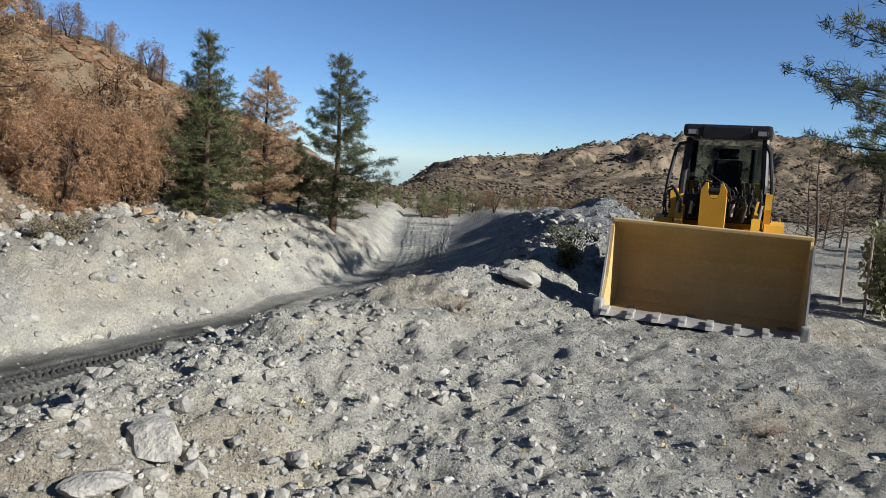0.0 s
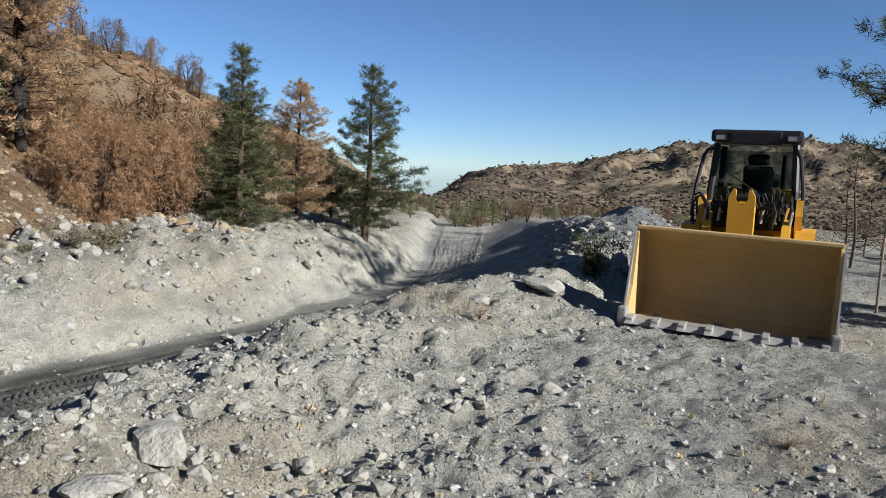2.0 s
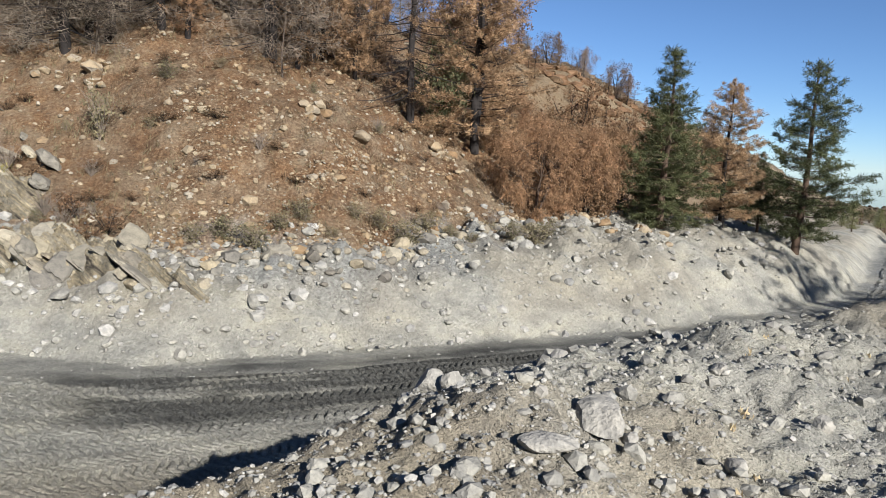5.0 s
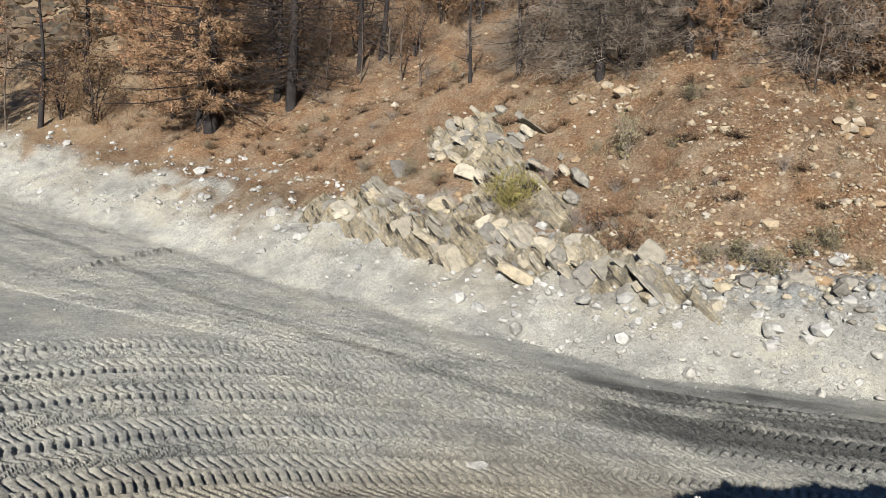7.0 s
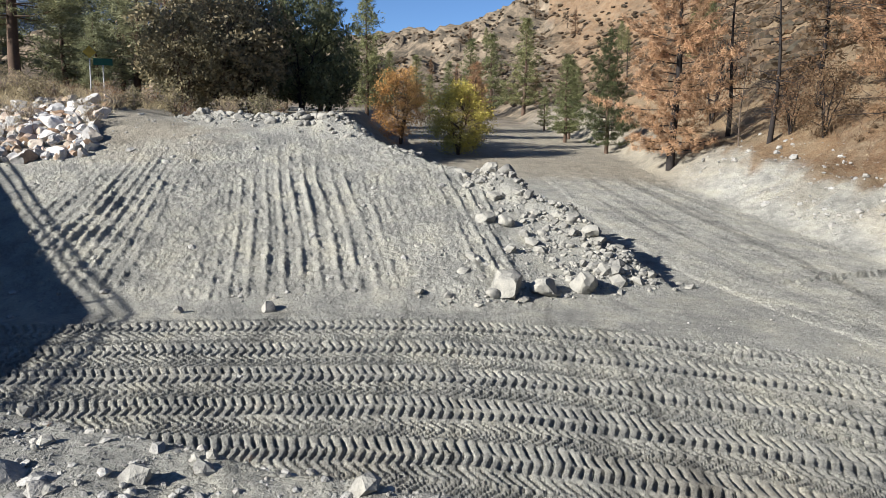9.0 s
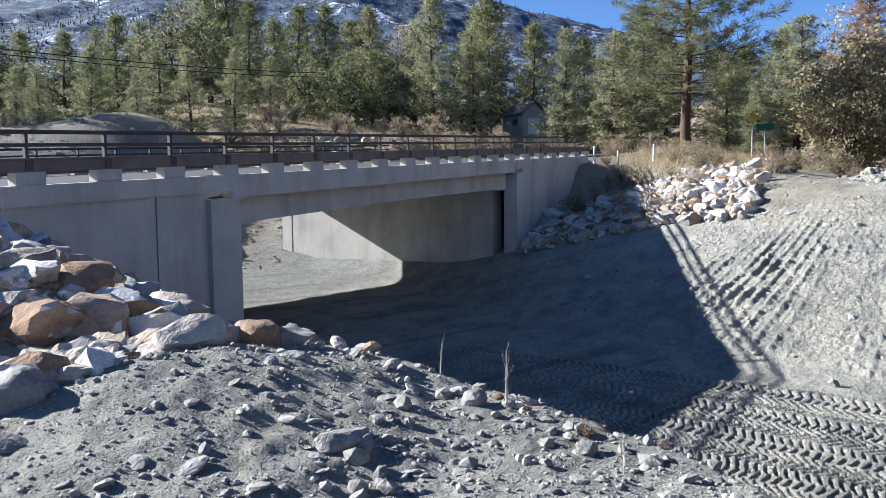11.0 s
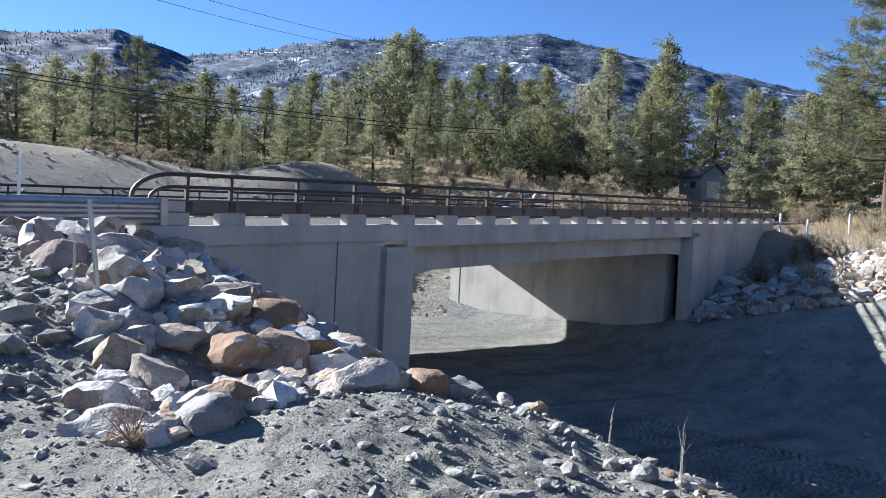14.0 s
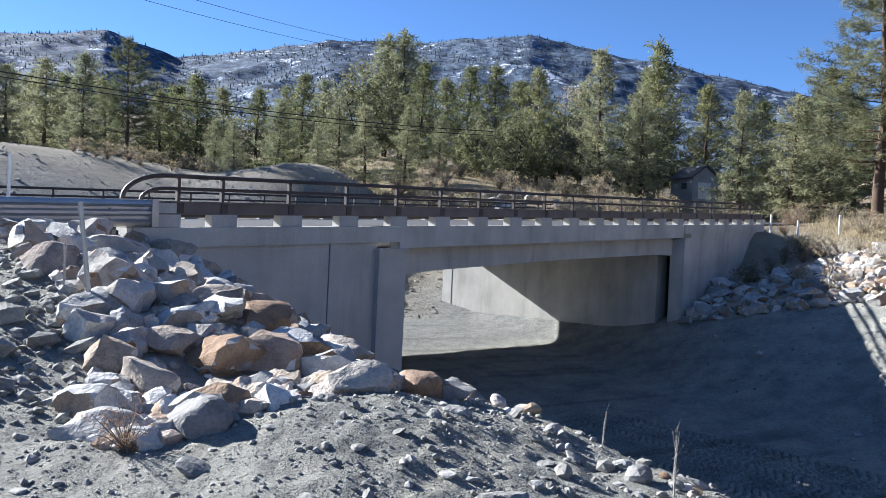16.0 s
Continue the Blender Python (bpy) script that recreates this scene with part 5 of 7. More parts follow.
# the burnt hillside
for key, x, y, h, sp in (("brown_oak", 10.6, 27.2, 4.3, 0.95), ("brown_oak", 12.0, 28.0, 4.4, 1.0), ("brown_oak", 13.6, 29.8, 4.6, 1.0), ("dark_oak", 7.6, 30.4, 4.2, 0.7), ("brown_airy", 8.8, 29.8, 9.5, 1.15), ("snag_b", 8.8, 29.8, 9.6, 1.1), ("charred_pine", 6.0, 29.5, 10.0, 0.9), ("brown_oak_b", 12.8, 31.0, 3.6, 0.95),
                         ("brown_oak", 10.4, 31.5, 3.6, 1.0), ("brown_oak_b", 13.6, 29.0, 3.6, 1.0), ("brown_oak_b", 16.0, 36.0, 5.0, 1.1),
                         ("snag_b", 9.9, 33.2, 4.5, 1.0), ("snag", 7.0, 34.5, 4.5, 0.9), ("ghost", 0.7, 29.4, 10.0, 0.9),
                         ("ghost", -6.9, 31.6, 10.5, 1.1), ("brown_pine", 3.0, 33.0, 5.5, 1.0), ("brown_pine_b", -1.5, 33.0, 9.0, 1.0),
                         ("ghost", 2.6, 31.2, 8.0, 1.0), ("ghost", -3.4, 31.0, 9.0, 1.0), ("brown_airy", 3.9, 30.4, 6.0, 0.9), ("brown_pine_b", 1.6, 29.6, 6.0, 1.0), ("brown_pine_b", 4.8, 31.6, 4.0, 0.9), ("ghost", -11.0, 33.6, 8.0, 1.0), ("snag_b", -8.6, 33.0, 9.0, 1.0), ("brown_oak_b", 4.6, 32.6, 3.5, 0.8), ("brown_pine", -2.4, 30.6, 7.0, 0.9), ("snag", -0.9, 31.5, 9.0, 1.0),
                         ("snag_b", 0.4, 29.7, 9.5, 0.8), ("brown_pine_b", -4.3, 36.0, 9.0, 1.1), ("ghost", -9.5, 37.0, 8.0, 1.2), ("snag", -11.4, 35.9, 8.5, 1.0),
                         ("snag", -13.3, 33.4, 6.0, 1.0), ("bare", -20.5, 39.6, 6.0, 1.3), ("bare", -19.0, 38.0, 5.0, 1.4), ("brown_oak_b", -23.5, 41.0, 5.0, 1.0),
                         ("charred_pine", -28.5, 33.8, 16.0, 1.5), ("brown_airy", -29.4, 34.1, 15.0, 0.95), ("charred_pine", -24.2, 35.4, 14.0, 1.2), ("charred_pine", -25.8, 36.2, 13.0, 1.0), ("charred_pine", -5.4, 31.8, 10.0, 1.3), ("brown_airy", -31.5, 36.5, 13.0, 0.9), ("snag", -27.6, 38.3, 12.0, 1.2), ("brown_oak_b", -32.5, 35.5, 5.0, 0.9), ("bare", -30.6, 34.2, 5.0, 1.0),
                         ("brown_oak", -36.0, 40.0, 7.0, 0.7), ("bare", -25.0, 44.0, 6.0, 1.2), ("brown_oak_b", -15.5, 44.0, 6.0, 1.0), ("brown_pine_b", -33.0, 42.0, 11.0, 1.0), ("brown_airy", -24.0, 50.0, 11.0, 1.0), ("brown_oak_b", -20.0, 47.0, 6.0, 1.1), ("brown_pine_b", -28.0, 52.0, 11.0, 1.1), ("brown_oak_b", -26.5, 40.5, 4.5, 1.1),
                         ("bare", -17.0, 36.0, 4.5, 1.3), ("bare", -15.0, 37.5, 4.0, 1.4), ("bare", -5.6, 30.5, 3.5, 1.3), ("bare", 1.0, 28.0, 3.0, 1.4), ("bare", -23.0, 37.0, 5.0, 1.2), ("ghost", -6.2, 32.4, 9.0, 1.1), ("brown_oak_b", -10.5, 35.0, 4.0, 1.1), ("brown_oak_b", 2.2, 30.4, 4.0, 1.2)):
    plant(key, x, y, h, turn=x * 1.7 + y, spread=sp)
_rng = np.random.RandomState(77)
for i in range(46):
    x = _rng.uniform(-42, 22)
    y = 38 + _rng.uniform(2, 40) + max(0, x) * 0.8
    if side(np.array([x]), np.array([y]), HILL_FOOT)[0] < 6:
        continue
    plant(("brown_pine_b", "brown_oak_b", "snag", "brown_pine", "ghost", "snag_b")[i % 6], x, y, _rng.uniform(6, 11), turn=i, spread=_rng.uniform(0.8, 1.2), group="burnt woods on the hill")
for i in range(44):
    bearing = -19.0 - 0.42 * i + _rng.normal() * 0.8
    dist = _rng.uniform(95, 125)
    x, y = polar(bearing, dist)
    plant(("brown_pine_b", "bare", "ghost", "brown_oak_b", "snag_b")[i % 5], x, y, _rng.uniform(2.0, 5.5), turn=i, spread=_rng.uniform(1.0, 1.7), group="dead trees along the ridge")
for i in range(34):
    x, y = polar(_rng.uniform(-31, -13), _rng.uniform(36, 80))
    plant(("brown_oak", "brown_oak_b", "brown_pine_b", "brown_oak_b")[i % 4], x, y, _rng.uniform(1.6, 3.0), turn=i, spread=_rng.uniform(1.0, 1.5), group="scorched brush on the hill's shoulder")
for i in range(46):
    x = _rng.uniform(-34, 14)
    y = np.interp(x, [-34, -22, -12, -4, 3, 8, 14], [33, 30, 25, 21.3, 21, 24.5, 33]) + abs(_rng.normal()) * 5
    plant("sage" if i % 3 else "twig_bush", x, y, _rng.uniform(0.3, 0.65), turn=i, spread=_rng.uniform(1.0, 1.8), group="shrubs on the burnt slope")
for i in range(16):
    x = -1.5 + 0.75 * i
    plant("sage", x, 21.0 + 0.25 * max(0, x) + 0.4 * math.sin(i * 2.2), 0.55 + 0.2 * math.sin(i), turn=i, spread=1.5, group="shrubs along the bank top")
for i in range(130):
    x = _rng.uniform(-36, 16)
    y = np.interp(x, [-36, -22, -12, -4, 3, 8, 16], [34, 30.5, 25.5, 21.8, 21.5, 25, 36]) + abs(_rng.normal()) * 6
    plant("litter", x, y, _rng.uniform(0.15, 0.4), turn=i, spread=_rng.uniform(1.4, 3.0), group="scorched litter on the slope")
for i in range(30):
    x = -13.5 + 10.5 * _rng.rand()
    plant(("sage", "twig_bush", "litter")[i % 3], x, np.interp(x, [-14.5, -8, -2.5], [23.0, 20.8, 19.6]) + 4.5 * _rng.rand(), _rng.uniform(0.35, 0.8), turn=i, spread=1.3, group="brush among the rock slabs")
plant("olive_bush", -7.9, 23.7, 1.55, turn=0.4, spread=0.95)
plant("sage", -4.6, 25.4, 1.7, "dark upright shrub on the slope", spread=0.6)
plant("dry_bush", 9.0, 31.0, 0.8, "spiky dry yucca on the slope")

for i in range(26):
    x, y = _rng.uniform(-36, -12), _rng.uniform(36, 58)
    plant(("brown_oak_b", "bare", "brown_pine_b", "snag_b", "bare")[i % 5], x, y, (4.0, 4.5, 8.0, 9.0, 3.5)[i % 5] * _rng.uniform(0.8, 1.2), turn=i, spread=1.1, group="burnt woods on the hill")

# up the side wash
plant("brown_airy", -48.5, 31.6, 17.0, "tall scorched pine tree with orange-brown leaves", turn=0.3, spread=1.0)
for key, x, y, h, sp in (("bare", -45.0, 34.5, 8.0, 0.9), ("snag_b", -42.5, 35.0, 11.0, 1.0), ("brown_pine_b", -43.0, 39.0, 12.0, 1.0), ("brown_pine_b", -34.5, 39.5, 11.0, 0.9), ("brown_airy", -39.0, 40.5, 12.0, 1.0),
                         ("brown_oak_b", -38.5, 35.4, 4.5, 1.0), ("brown_oak_b", -42.0, 36.0, 4.0, 1.1), ("snag", -51.0, 38.0, 13.0, 1.0), ("brown_oak_b", -57.0, 41.0, 9.0, 0.8),
                         ("yellow_tree", -63.6, 20.4, 6.2, 1.0), ("orange_tree", -74.0, 17.8, 7.4, 0.95), ("green_e", -79.0, 38.0, 9.5, 1.3), ("green_b", -66.0, 36.0, 11.5, 1.0), ("green_e", -84.0, 41.0, 9.0, 1.2),
                         ("brown_pine", -98.0, 34.0, 9.0, 1.4), ("sage", -70.0, 24.0, 1.5, 1.5), ("sage", -88.0, 30.0, 2.0, 1.6), ("green_e", -100.0, 45.0, 6.0, 1.2)):
    plant(key, x, y, h, turn=x + 2 * y, spread=sp)
for bearing, dist, el in ((72.6, 150, 6.4), (75, 160, 6.8), (71, 170, 8.0), (69.5, 150, 8.4), (67, 140, 9.5), (74, 130, 5.4), (77, 150, 7.0)):
    by_bearing("green_e", bearing, dist, el - 1.5, spread=1.3)

# the terrace and the forest
for key, bearing, dist, el, sp in (
        ("dark_oak", 81.4, 70, 8.0, 0.55), ("green_b", 78.6, 92, 9.6, 0.75), ("dark_oak", 83.4, 62, 10.5, 0.6), ("green_b", 84.6, 66, 13.5, 0.8), ("olive_oak", 87.0, 60, 9.5, 0.7), ("olive_oak", 89.0, 58, 9.0, 0.9),
        ("olive_oak", 91.5, 55, 8.0, 0.7), ("olive_oak", 90.2, 64, 9.8, 0.9), ("pale_tree", 92.3, 85, 11.5, 0.8), ("brown_pine", 90.6, 78, 12.2, 1.1), ("green_c", 94.5, 80, 11.0, 1.2), ("green_b", 82.0, 80, 12.0, 0.8),
        ("tall_open", 101.7, 56, 19.0, 0.95), ("green_c", 99.0, 85, 9.0, 1.2), ("green_d", 97.0, 75, 7.0, 1.1), ("green_c", 104.8, 82, 12.5, 1.1), ("green_d", 107.0, 78, 11.0, 1.2), ("green_c", 110.3, 70, 11.3, 0.95),
        ("green_b", 115.8, 104, 14.9, 0.8), ("green_d", 117.0, 82, 11.8, 1.0), ("green_c", 120.1, 74, 14.3, 0.8), ("green_a", 112.6, 108, 11.8, 0.9), ("dark_oak", 118.0, 95, 10.0, 0.9), ("pale_tree", 122.5, 96, 11.8, 0.7),
        ("green_b", 124.6, 84, 13.0, 0.8), ("dark_oak", 126.3, 76, 10.0, 0.8), ("green_a", 127.8, 90, 13.2, 0.8), ("dark_oak", 129.0, 80, 9.5, 0.8), ("green_c", 130.0, 92, 13.0, 0.9), ("green_d", 132.0, 76, 9.5, 0.9),
        ("green_c", 133.5, 86, 13.2, 0.85), ("green_e", 134.9, 105, 15.3, 1.0), ("green_e", 136.2, 107, 14.9, 1.0), ("dark_oak", 138.0, 98, 12.9, 0.8), ("green_d", 134.5, 70, 9.9, 0.9), ("green_d", 137.5, 66, 9.8, 0.9),
        ("green_d", 139.5, 72, 10.2, 1.0), ("green_c", 142.3, 84, 11.8, 0.8), ("green_d", 141.0, 62, 8.0, 1.0), ("green_d", 144.0, 70, 9.6, 1.0), ("green_b", 145.6, 92, 10.4, 0.9), ("green_d", 147.0, 66, 8.0, 1.0),
        ("green_c", 149.6, 84, 10.9, 0.8), ("green_d", 148.4, 70, 8.0, 1.0), ("tall_open", 154.2, 70, 12.9, 0.75), ("green_c", 157.0, 76, 11.4, 0.9), ("green_b", 159.3, 85, 10.8, 0.9), ("green_c", 161.5, 78, 10.0, 1.0),
        ("green_d", 155.6, 92, 10.0, 1.0), ("green_d", 152.0, 88, 9.6, 1.1), ("green_c", 163.5, 80, 10.5, 1.0), ("green_d", 160.3, 95, 9.6, 1.1), ("green_e", 151.0, 100, 10.2, 1.2), ("green_b", 103.0, 100, 10.5, 1.1),
        ("green_a", 108.8, 100, 10.8, 1.0), ("green_b", 106.0, 110, 11.0, 1.0), ("green_e", 116.5, 112, 13.0, 1.0), ("dark_oak", 123.3, 100, 10.5, 0.9), ("green_e", 131.5, 112, 12.0, 1.2), ("green_b", 121.5, 105, 12.0, 1.0),
        ("green_b", 140.8, 105, 11.5, 1.1), ("green_a", 143.5, 105, 10.8, 1.1), ("green_b", 147.8, 108, 10.2, 1.1), ("green_e", 158.0, 110, 10.0, 1.2), ("green_e", 126.0, 110, 12.2, 1.2), ("green_b", 166.0, 90, 10.0, 1.0), ("green_d", 169.0, 80, 9.0, 1.0), ("green_c", 98.0, 110, 9.5, 1.2), ("green_b", 88.0, 95, 10.5, 1.1), ("green_b", 95.5, 105, 10.5, 1.2)):
    by_bearing(("far_a", "far_b")[int(dist) % 2] if dist > 83 and key.startswith("green") else key, bearing, dist, el, spread=sp * 1.3)
for i in range(44):
    bearing = _rng.uniform(84, 110)
    x, y = polar(bearing, _rng.uniform(38, 56))
    plant(("dry_bush", "dry_bush", "rust_bush", "sage")[i % 4], x, y, _rng.uniform(0.6, 1.5), turn=i, spread=1.25, group="dry bushes on the terrace")
for i in range(26):
    x, y = polar(_rng.uniform(91, 112), _rng.uniform(35, 43))
    plant(("dry_bush", "dry_bush", "rust_bush")[i % 3], x, y, _rng.uniform(0.5, 1.0), turn=i, spread=1.3, group="dry bushes on the terrace")
for i in range(30):
    bearing = _rng.uniform(107, 135)
    x, y = polar(bearing, _rng.uniform(56, 78))
    plant(("dry_bush", "dry_bush", "sage")[i % 3], x, y, _rng.uniform(0.9, 2.4), turn=i, spread=1.25, group="dry bushes beyond the bridge")
for i in range(16):
    x, y = polar(157.5 - 0.7 * i, 62 + 2.0 * math.sin(i * 1.9))
    plant("dry_bush", x, y, 1.0 + 0.3 * math.sin(i * 2.7), "pale dry bush along the fill's edge", turn=i, spread=1.4, group="dry bushes on the fill")
# small plants by the path
plant("rust_bush", -3.25, -5.3, 0.34, "dry rusty tumbleweed among the stones", spread=1.3)
plant("rust_bush", 5.8, 1.8, 0.14, spread=2.2)
plant("rust_bush", 6.6, 5.6, 0.2, spread=1.5)
for x, y, h in ((-5.75, -2.7, 0.5), (-6.2, -3.5, 0.34), (-5.2, -1.7, 0.25), (-4.6, -9.7, 0.8)):
    plant("stalk", x, y, h, "thin pale dry weed stalk at the bank's edge", "weed", turn=x * 9, spread=0.6)
for i in range(7):
    plant("rust_bush", -5.9 + 0.15 * i + 0.3 * math.sin(i * 3), -2.6 + 0.5 * i, 0.08 + 0.06 * math.sin(i * 1.7), "tuft of dry weeds on the bank's edge", turn=i, spread=1.4, group="weeds on the bank")


# ---- stones ----
def rock_thing(name, x, y, sx, sy, sz, seed, material, label="", parent=None, sink=0.3, group="", level=3, turn=None, cuts=9, tip=0.35, near=0.55, far=0.85, lumps=0.04):
    rng = np.random.RandomState(seed)
    v, f = stone(rng, level, cuts, 0.014, near, far)
    for k in range(6):
        v = v * (1 + lumps * (0.6 if k > 2 else 1) * np.sin(v @ (rng.normal(size=3) * (3 + 1.6 * k)) + rng.uniform(0, 6))[:, None])
    v = (v * [sx / 1.75, sy / 1.75, sz / 1.75]) @ turn_matrix(rng, tip).T
    ob = part(name, (v.tolist(), f.tolist()), material, parent, smooth=True)
    ob.data.set_sharp_from_angle(angle=radians(26))
    ob.location = (x, y, height(x, y) + sz * (0.5 - sink))
    if turn is not None:
        ob.rotation_euler = (0, 0, turn)
    if parent is None:
        tagged(ob, label, "rock", group)
    return ob


for i, (x, y, sx, sy, sz) in enumerate(((1.88, 3.68, 0.5, 0.3, 0.19), (1.42, 3.32, 0.34, 0.24, 0.11), (1.12, 4.55, 0.27, 0.25, 0.27), (1.2, 4.4, 0.2, 0.16, 0.16), (8.75, 6.3, 0.75, 0.5, 0.26), (3.62, 3.87, 0.14, 0.12, 0.15), (2.61, 3.38, 0.15, 0.1, 0.13),
                                        (5.3, 3.6, 0.24, 0.16, 0.14), (2.2, 5.0, 0.16, 0.14, 0.12), (7.2, 6.2, 0.4, 0.3, 0.2), (13.0, 3.6, 0.35, 0.25, 0.2), (3.3, 4.6, 0.16, 0.14, 0.1), (-20.5, 1.1, 0.45, 0.4, 0.42), (-20.8, -1.1, 0.3, 0.25, 0.25),
                                        (-3.95, 9.9, 0.4, 0.25, 0.2), (-3.3, -3.0, 0.5, 0.3, 0.16), (-2.2, -3.4, 0.35, 0.25, 0.12), (-4.5, -3.2, 0.4, 0.2, 0.16))):
    rock_thing("boulder", x, y, sx, sy, sz, 100 + i, M_BOULDER, "pale grey boulder half sunk in the gravel", group="boulders on the bank", turn=i * 1.1, tip=0.1, lumps=0.025)
for i, (x, y, s) in enumerate(((-20.2, 7.6, 1.25), (-20.15, 8.75, 0.95), (-20.3, 9.95, 1.1), (-20.0, 7.1, 0.45), (-24.2, 8.4, 0.8), (-24.0, 9.0, 0.7), (-23.2, 9.4, 0.5), (-25.6, 9.2, 0.6), (-22.6, 11.4, 0.7), (-23.4, 11.2, 0.6), (-26.5, 10.0, 0.8), (-27.2, 9.7, 0.9), (-29.5, 9.2, 0.7), (-32.4, 8.6, 0.8), (-35.0, 8.2, 0.7))):
    rock_thing("boulder", x, y, s, s * 0.8, s * 0.72, 140 + i, M_CLOD, "large grey boulder at the foot of the berm", group="boulders on the berm", turn=i * 1.3)


def riprap(name, label, spots, seed, sink=0.35):
    top = empty(name, Matrix(), label, "riprap")
    rng = np.random.RandomState(seed)
    for i, (x, y, s) in enumerate(spots):
        rock_thing("stone", x, y, s * rng.uniform(0.95, 1.35), s * rng.uniform(0.75, 1.0), s * rng.uniform(0.6, 0.85), seed * 1000 + i, M_ROCK, parent=top, sink=sink, turn=rng.uniform(0, 6.28), cuts=22, tip=0.4, near=0.5, far=0.78, lumps=0.05)


def spread_stones(rng, inside, n, box4, sizes, gap=0.36):
    """Places for stones that keep clear of each other, the large ones first."""
    got = []
    for s in sorted(sizes(rng, n), reverse=True):
        for _ in range(60):
            x, y = rng.uniform(box4[0], box4[1]), rng.uniform(box4[2], box4[3])
            if inside(x, y) and (s < 0.62 or y < -6.7 or x < -20) and all((x - a) ** 2 + (y - b) ** 2 > (gap * (s + c)) ** 2 for a, b, c in got):
                got.append((x, y, s))
                break
    return got


_rng = np.random.RandomState(5)


def heap_ground(x, y):
    """Where the heap beside the bridge lies."""
    dn = side(np.asarray(x, float), np.asarray(y, float), NEAR_EDGE)
    return (x < np.interp(y, [-14.6, -11, -8, -5.6, -4.6], [-5.0, -4.8, -4.2, -3.1, -3.4])) & (dn < np.interp(y, [-14.5, -9, -6, -3.5], [4.6, 2.7, 1.9, 1.0])) & (y < -5.2 - 0.12 * (x + 3.4)) & ((x > -8) | (y < -9.1 - 0.2 * x))


near_heap = spread_stones(_rng, lambda x, y: bool(heap_ground(x, y)), 300, (-15.3, -2.8, -14.75, -3.4),
                          lambda r, n: np.concatenate([r.uniform(0.6, 0.95, 60), r.uniform(0.4, 0.6, 110), r.uniform(0.18, 0.4, n - 170)]), 0.245)
riprap("riprap_heap", "heap of white, grey and rusty broken riprap stones beside the bridge", near_heap, 7)
far_heap = spread_stones(_rng, lambda x, y: side(np.array([x]), np.array([y]), TERRACE_TOE)[0] > np.interp(y, [-14.5, -8, -4.5], [4.6, 8.2, 9.3]) and x > -42.5 and x + 0.55 * y > -45.5,
                         295, (-42, -28, -14.7, -4.6), lambda r, n: np.concatenate([r.uniform(0.75, 1.15, 60), r.uniform(0.4, 0.75, n - 60)]), 0.28)
riprap("riprap_slope", "pale riprap stones laid on the slope beside the bridge", far_heap, 8)
up_heap = spread_stones(_rng, lambda x, y: True, 60, (-52, -38, -40, -33), lambda r, n: r.uniform(0.5, 1.1, n), 0.34)
riprap("riprap_bank", "white riprap stones on the bank upstream of the bridge", up_heap, 9, 0.2)


def scatter(name, label, n, seed, region, size, material, flat=(0.5, 0.9), level=1, sink=0.25):
    """Loose stones strewn over a stretch of ground, as one mesh."""
    rng = np.random.RandomState(seed)
    shapes = [stone(rng, level, 5, 0.1) for _ in range(24)]
    x, y = region(rng, n)
    z = land(x, y)
    heap = Heap()
    for i in range(len(x)):
        v, f = shapes[i % 24]
        s = size(rng)
        v = (v * [s, s * rng.uniform(0.6, 1), s * rng.uniform(*flat)] * 0.62) @ turn_matrix(rng, 0.4).T
        heap.add(v + [x[i], y[i], z[i] + s * (0.3 - sink)], f)
    tagged(part(name, heap.mesh(), material), label, "stones", kind="stuff")


def fan(b0, b1, r0, r1, power=1.0):
    def region(rng, n):
        b = np.radians(rng.uniform(b0, b1, n))
        r = r0 * (r1 / r0) ** (rng.uniform(0, 1, n) ** power)
        return -0.6 - r * np.sin(b), -0.3 + r * np.cos(b)
    return region


def kept(region, test):
    def inner(rng, n):
        x, y = region(rng, n)
        ok = test(x, y)
        return x[ok], y[ok]
    return inner


def small(mean, spread=0.6, top=0.3):
    return lambda rng: min(top, mean * math.exp(spread * rng.normal()))


scatter("riprap_chips", "small broken chips between the riprap stones", 2200, 59, kept(fan(118, 166, 4.6, 17), lambda x, y: heap_ground(x, y) & (y > -14.8)), small(0.14, 0.5, 0.32), M_ROCK, level=1)
scatter("flat_stones", "flat dark flakes of stone lying on the gravel", 420, 64, kept(fan(98, 168, 2.8, 9), lambda x, y: side(x, y, NEAR_EDGE) < 0.5), small(0.075, 0.5, 0.24), M_PEBBLE, (0.15, 0.35), 2, 0.25)
scatter("lot_stones", "loose stones on the gravel fill beyond the bridge", 900, 72, lambda rng, n: (rng.uniform(-38, 6, n), rng.uniform(-66, -38, n)), small(0.13, 0.6, 0.5), M_PEBBLE)
scatter("upstream_rubble", "grey rubble on the bank upstream of the bridge", 2400, 65, lambda rng, n: (rng.uniform(-40, -12, n), rng.uniform(-42, -28, n)), small(0.12, 0.6, 0.5), M_CLOD)
scatter("gravel", "fine grey gravel round the stand", 1500, 67, fan(-180, 180, 0.7, 2.6), small(0.012, 0.6, 0.06), M_PEBBLE)
scatter("gravel", "fine grey gravel behind the stand", 2500, 68, fan(165, 280, 2.4, 12), small(0.02, 0.7, 0.12), M_PEBBLE)
scatter("gravel", "fine grey crumbs of gravel on the berm", 9000, 70, kept(fan(-75, 16, 2.5, 7.5), lambda x, y: side(x, y, NEAR_EDGE) < 0.8), small(0.0135, 0.6, 0.06), M_PEBBLE)
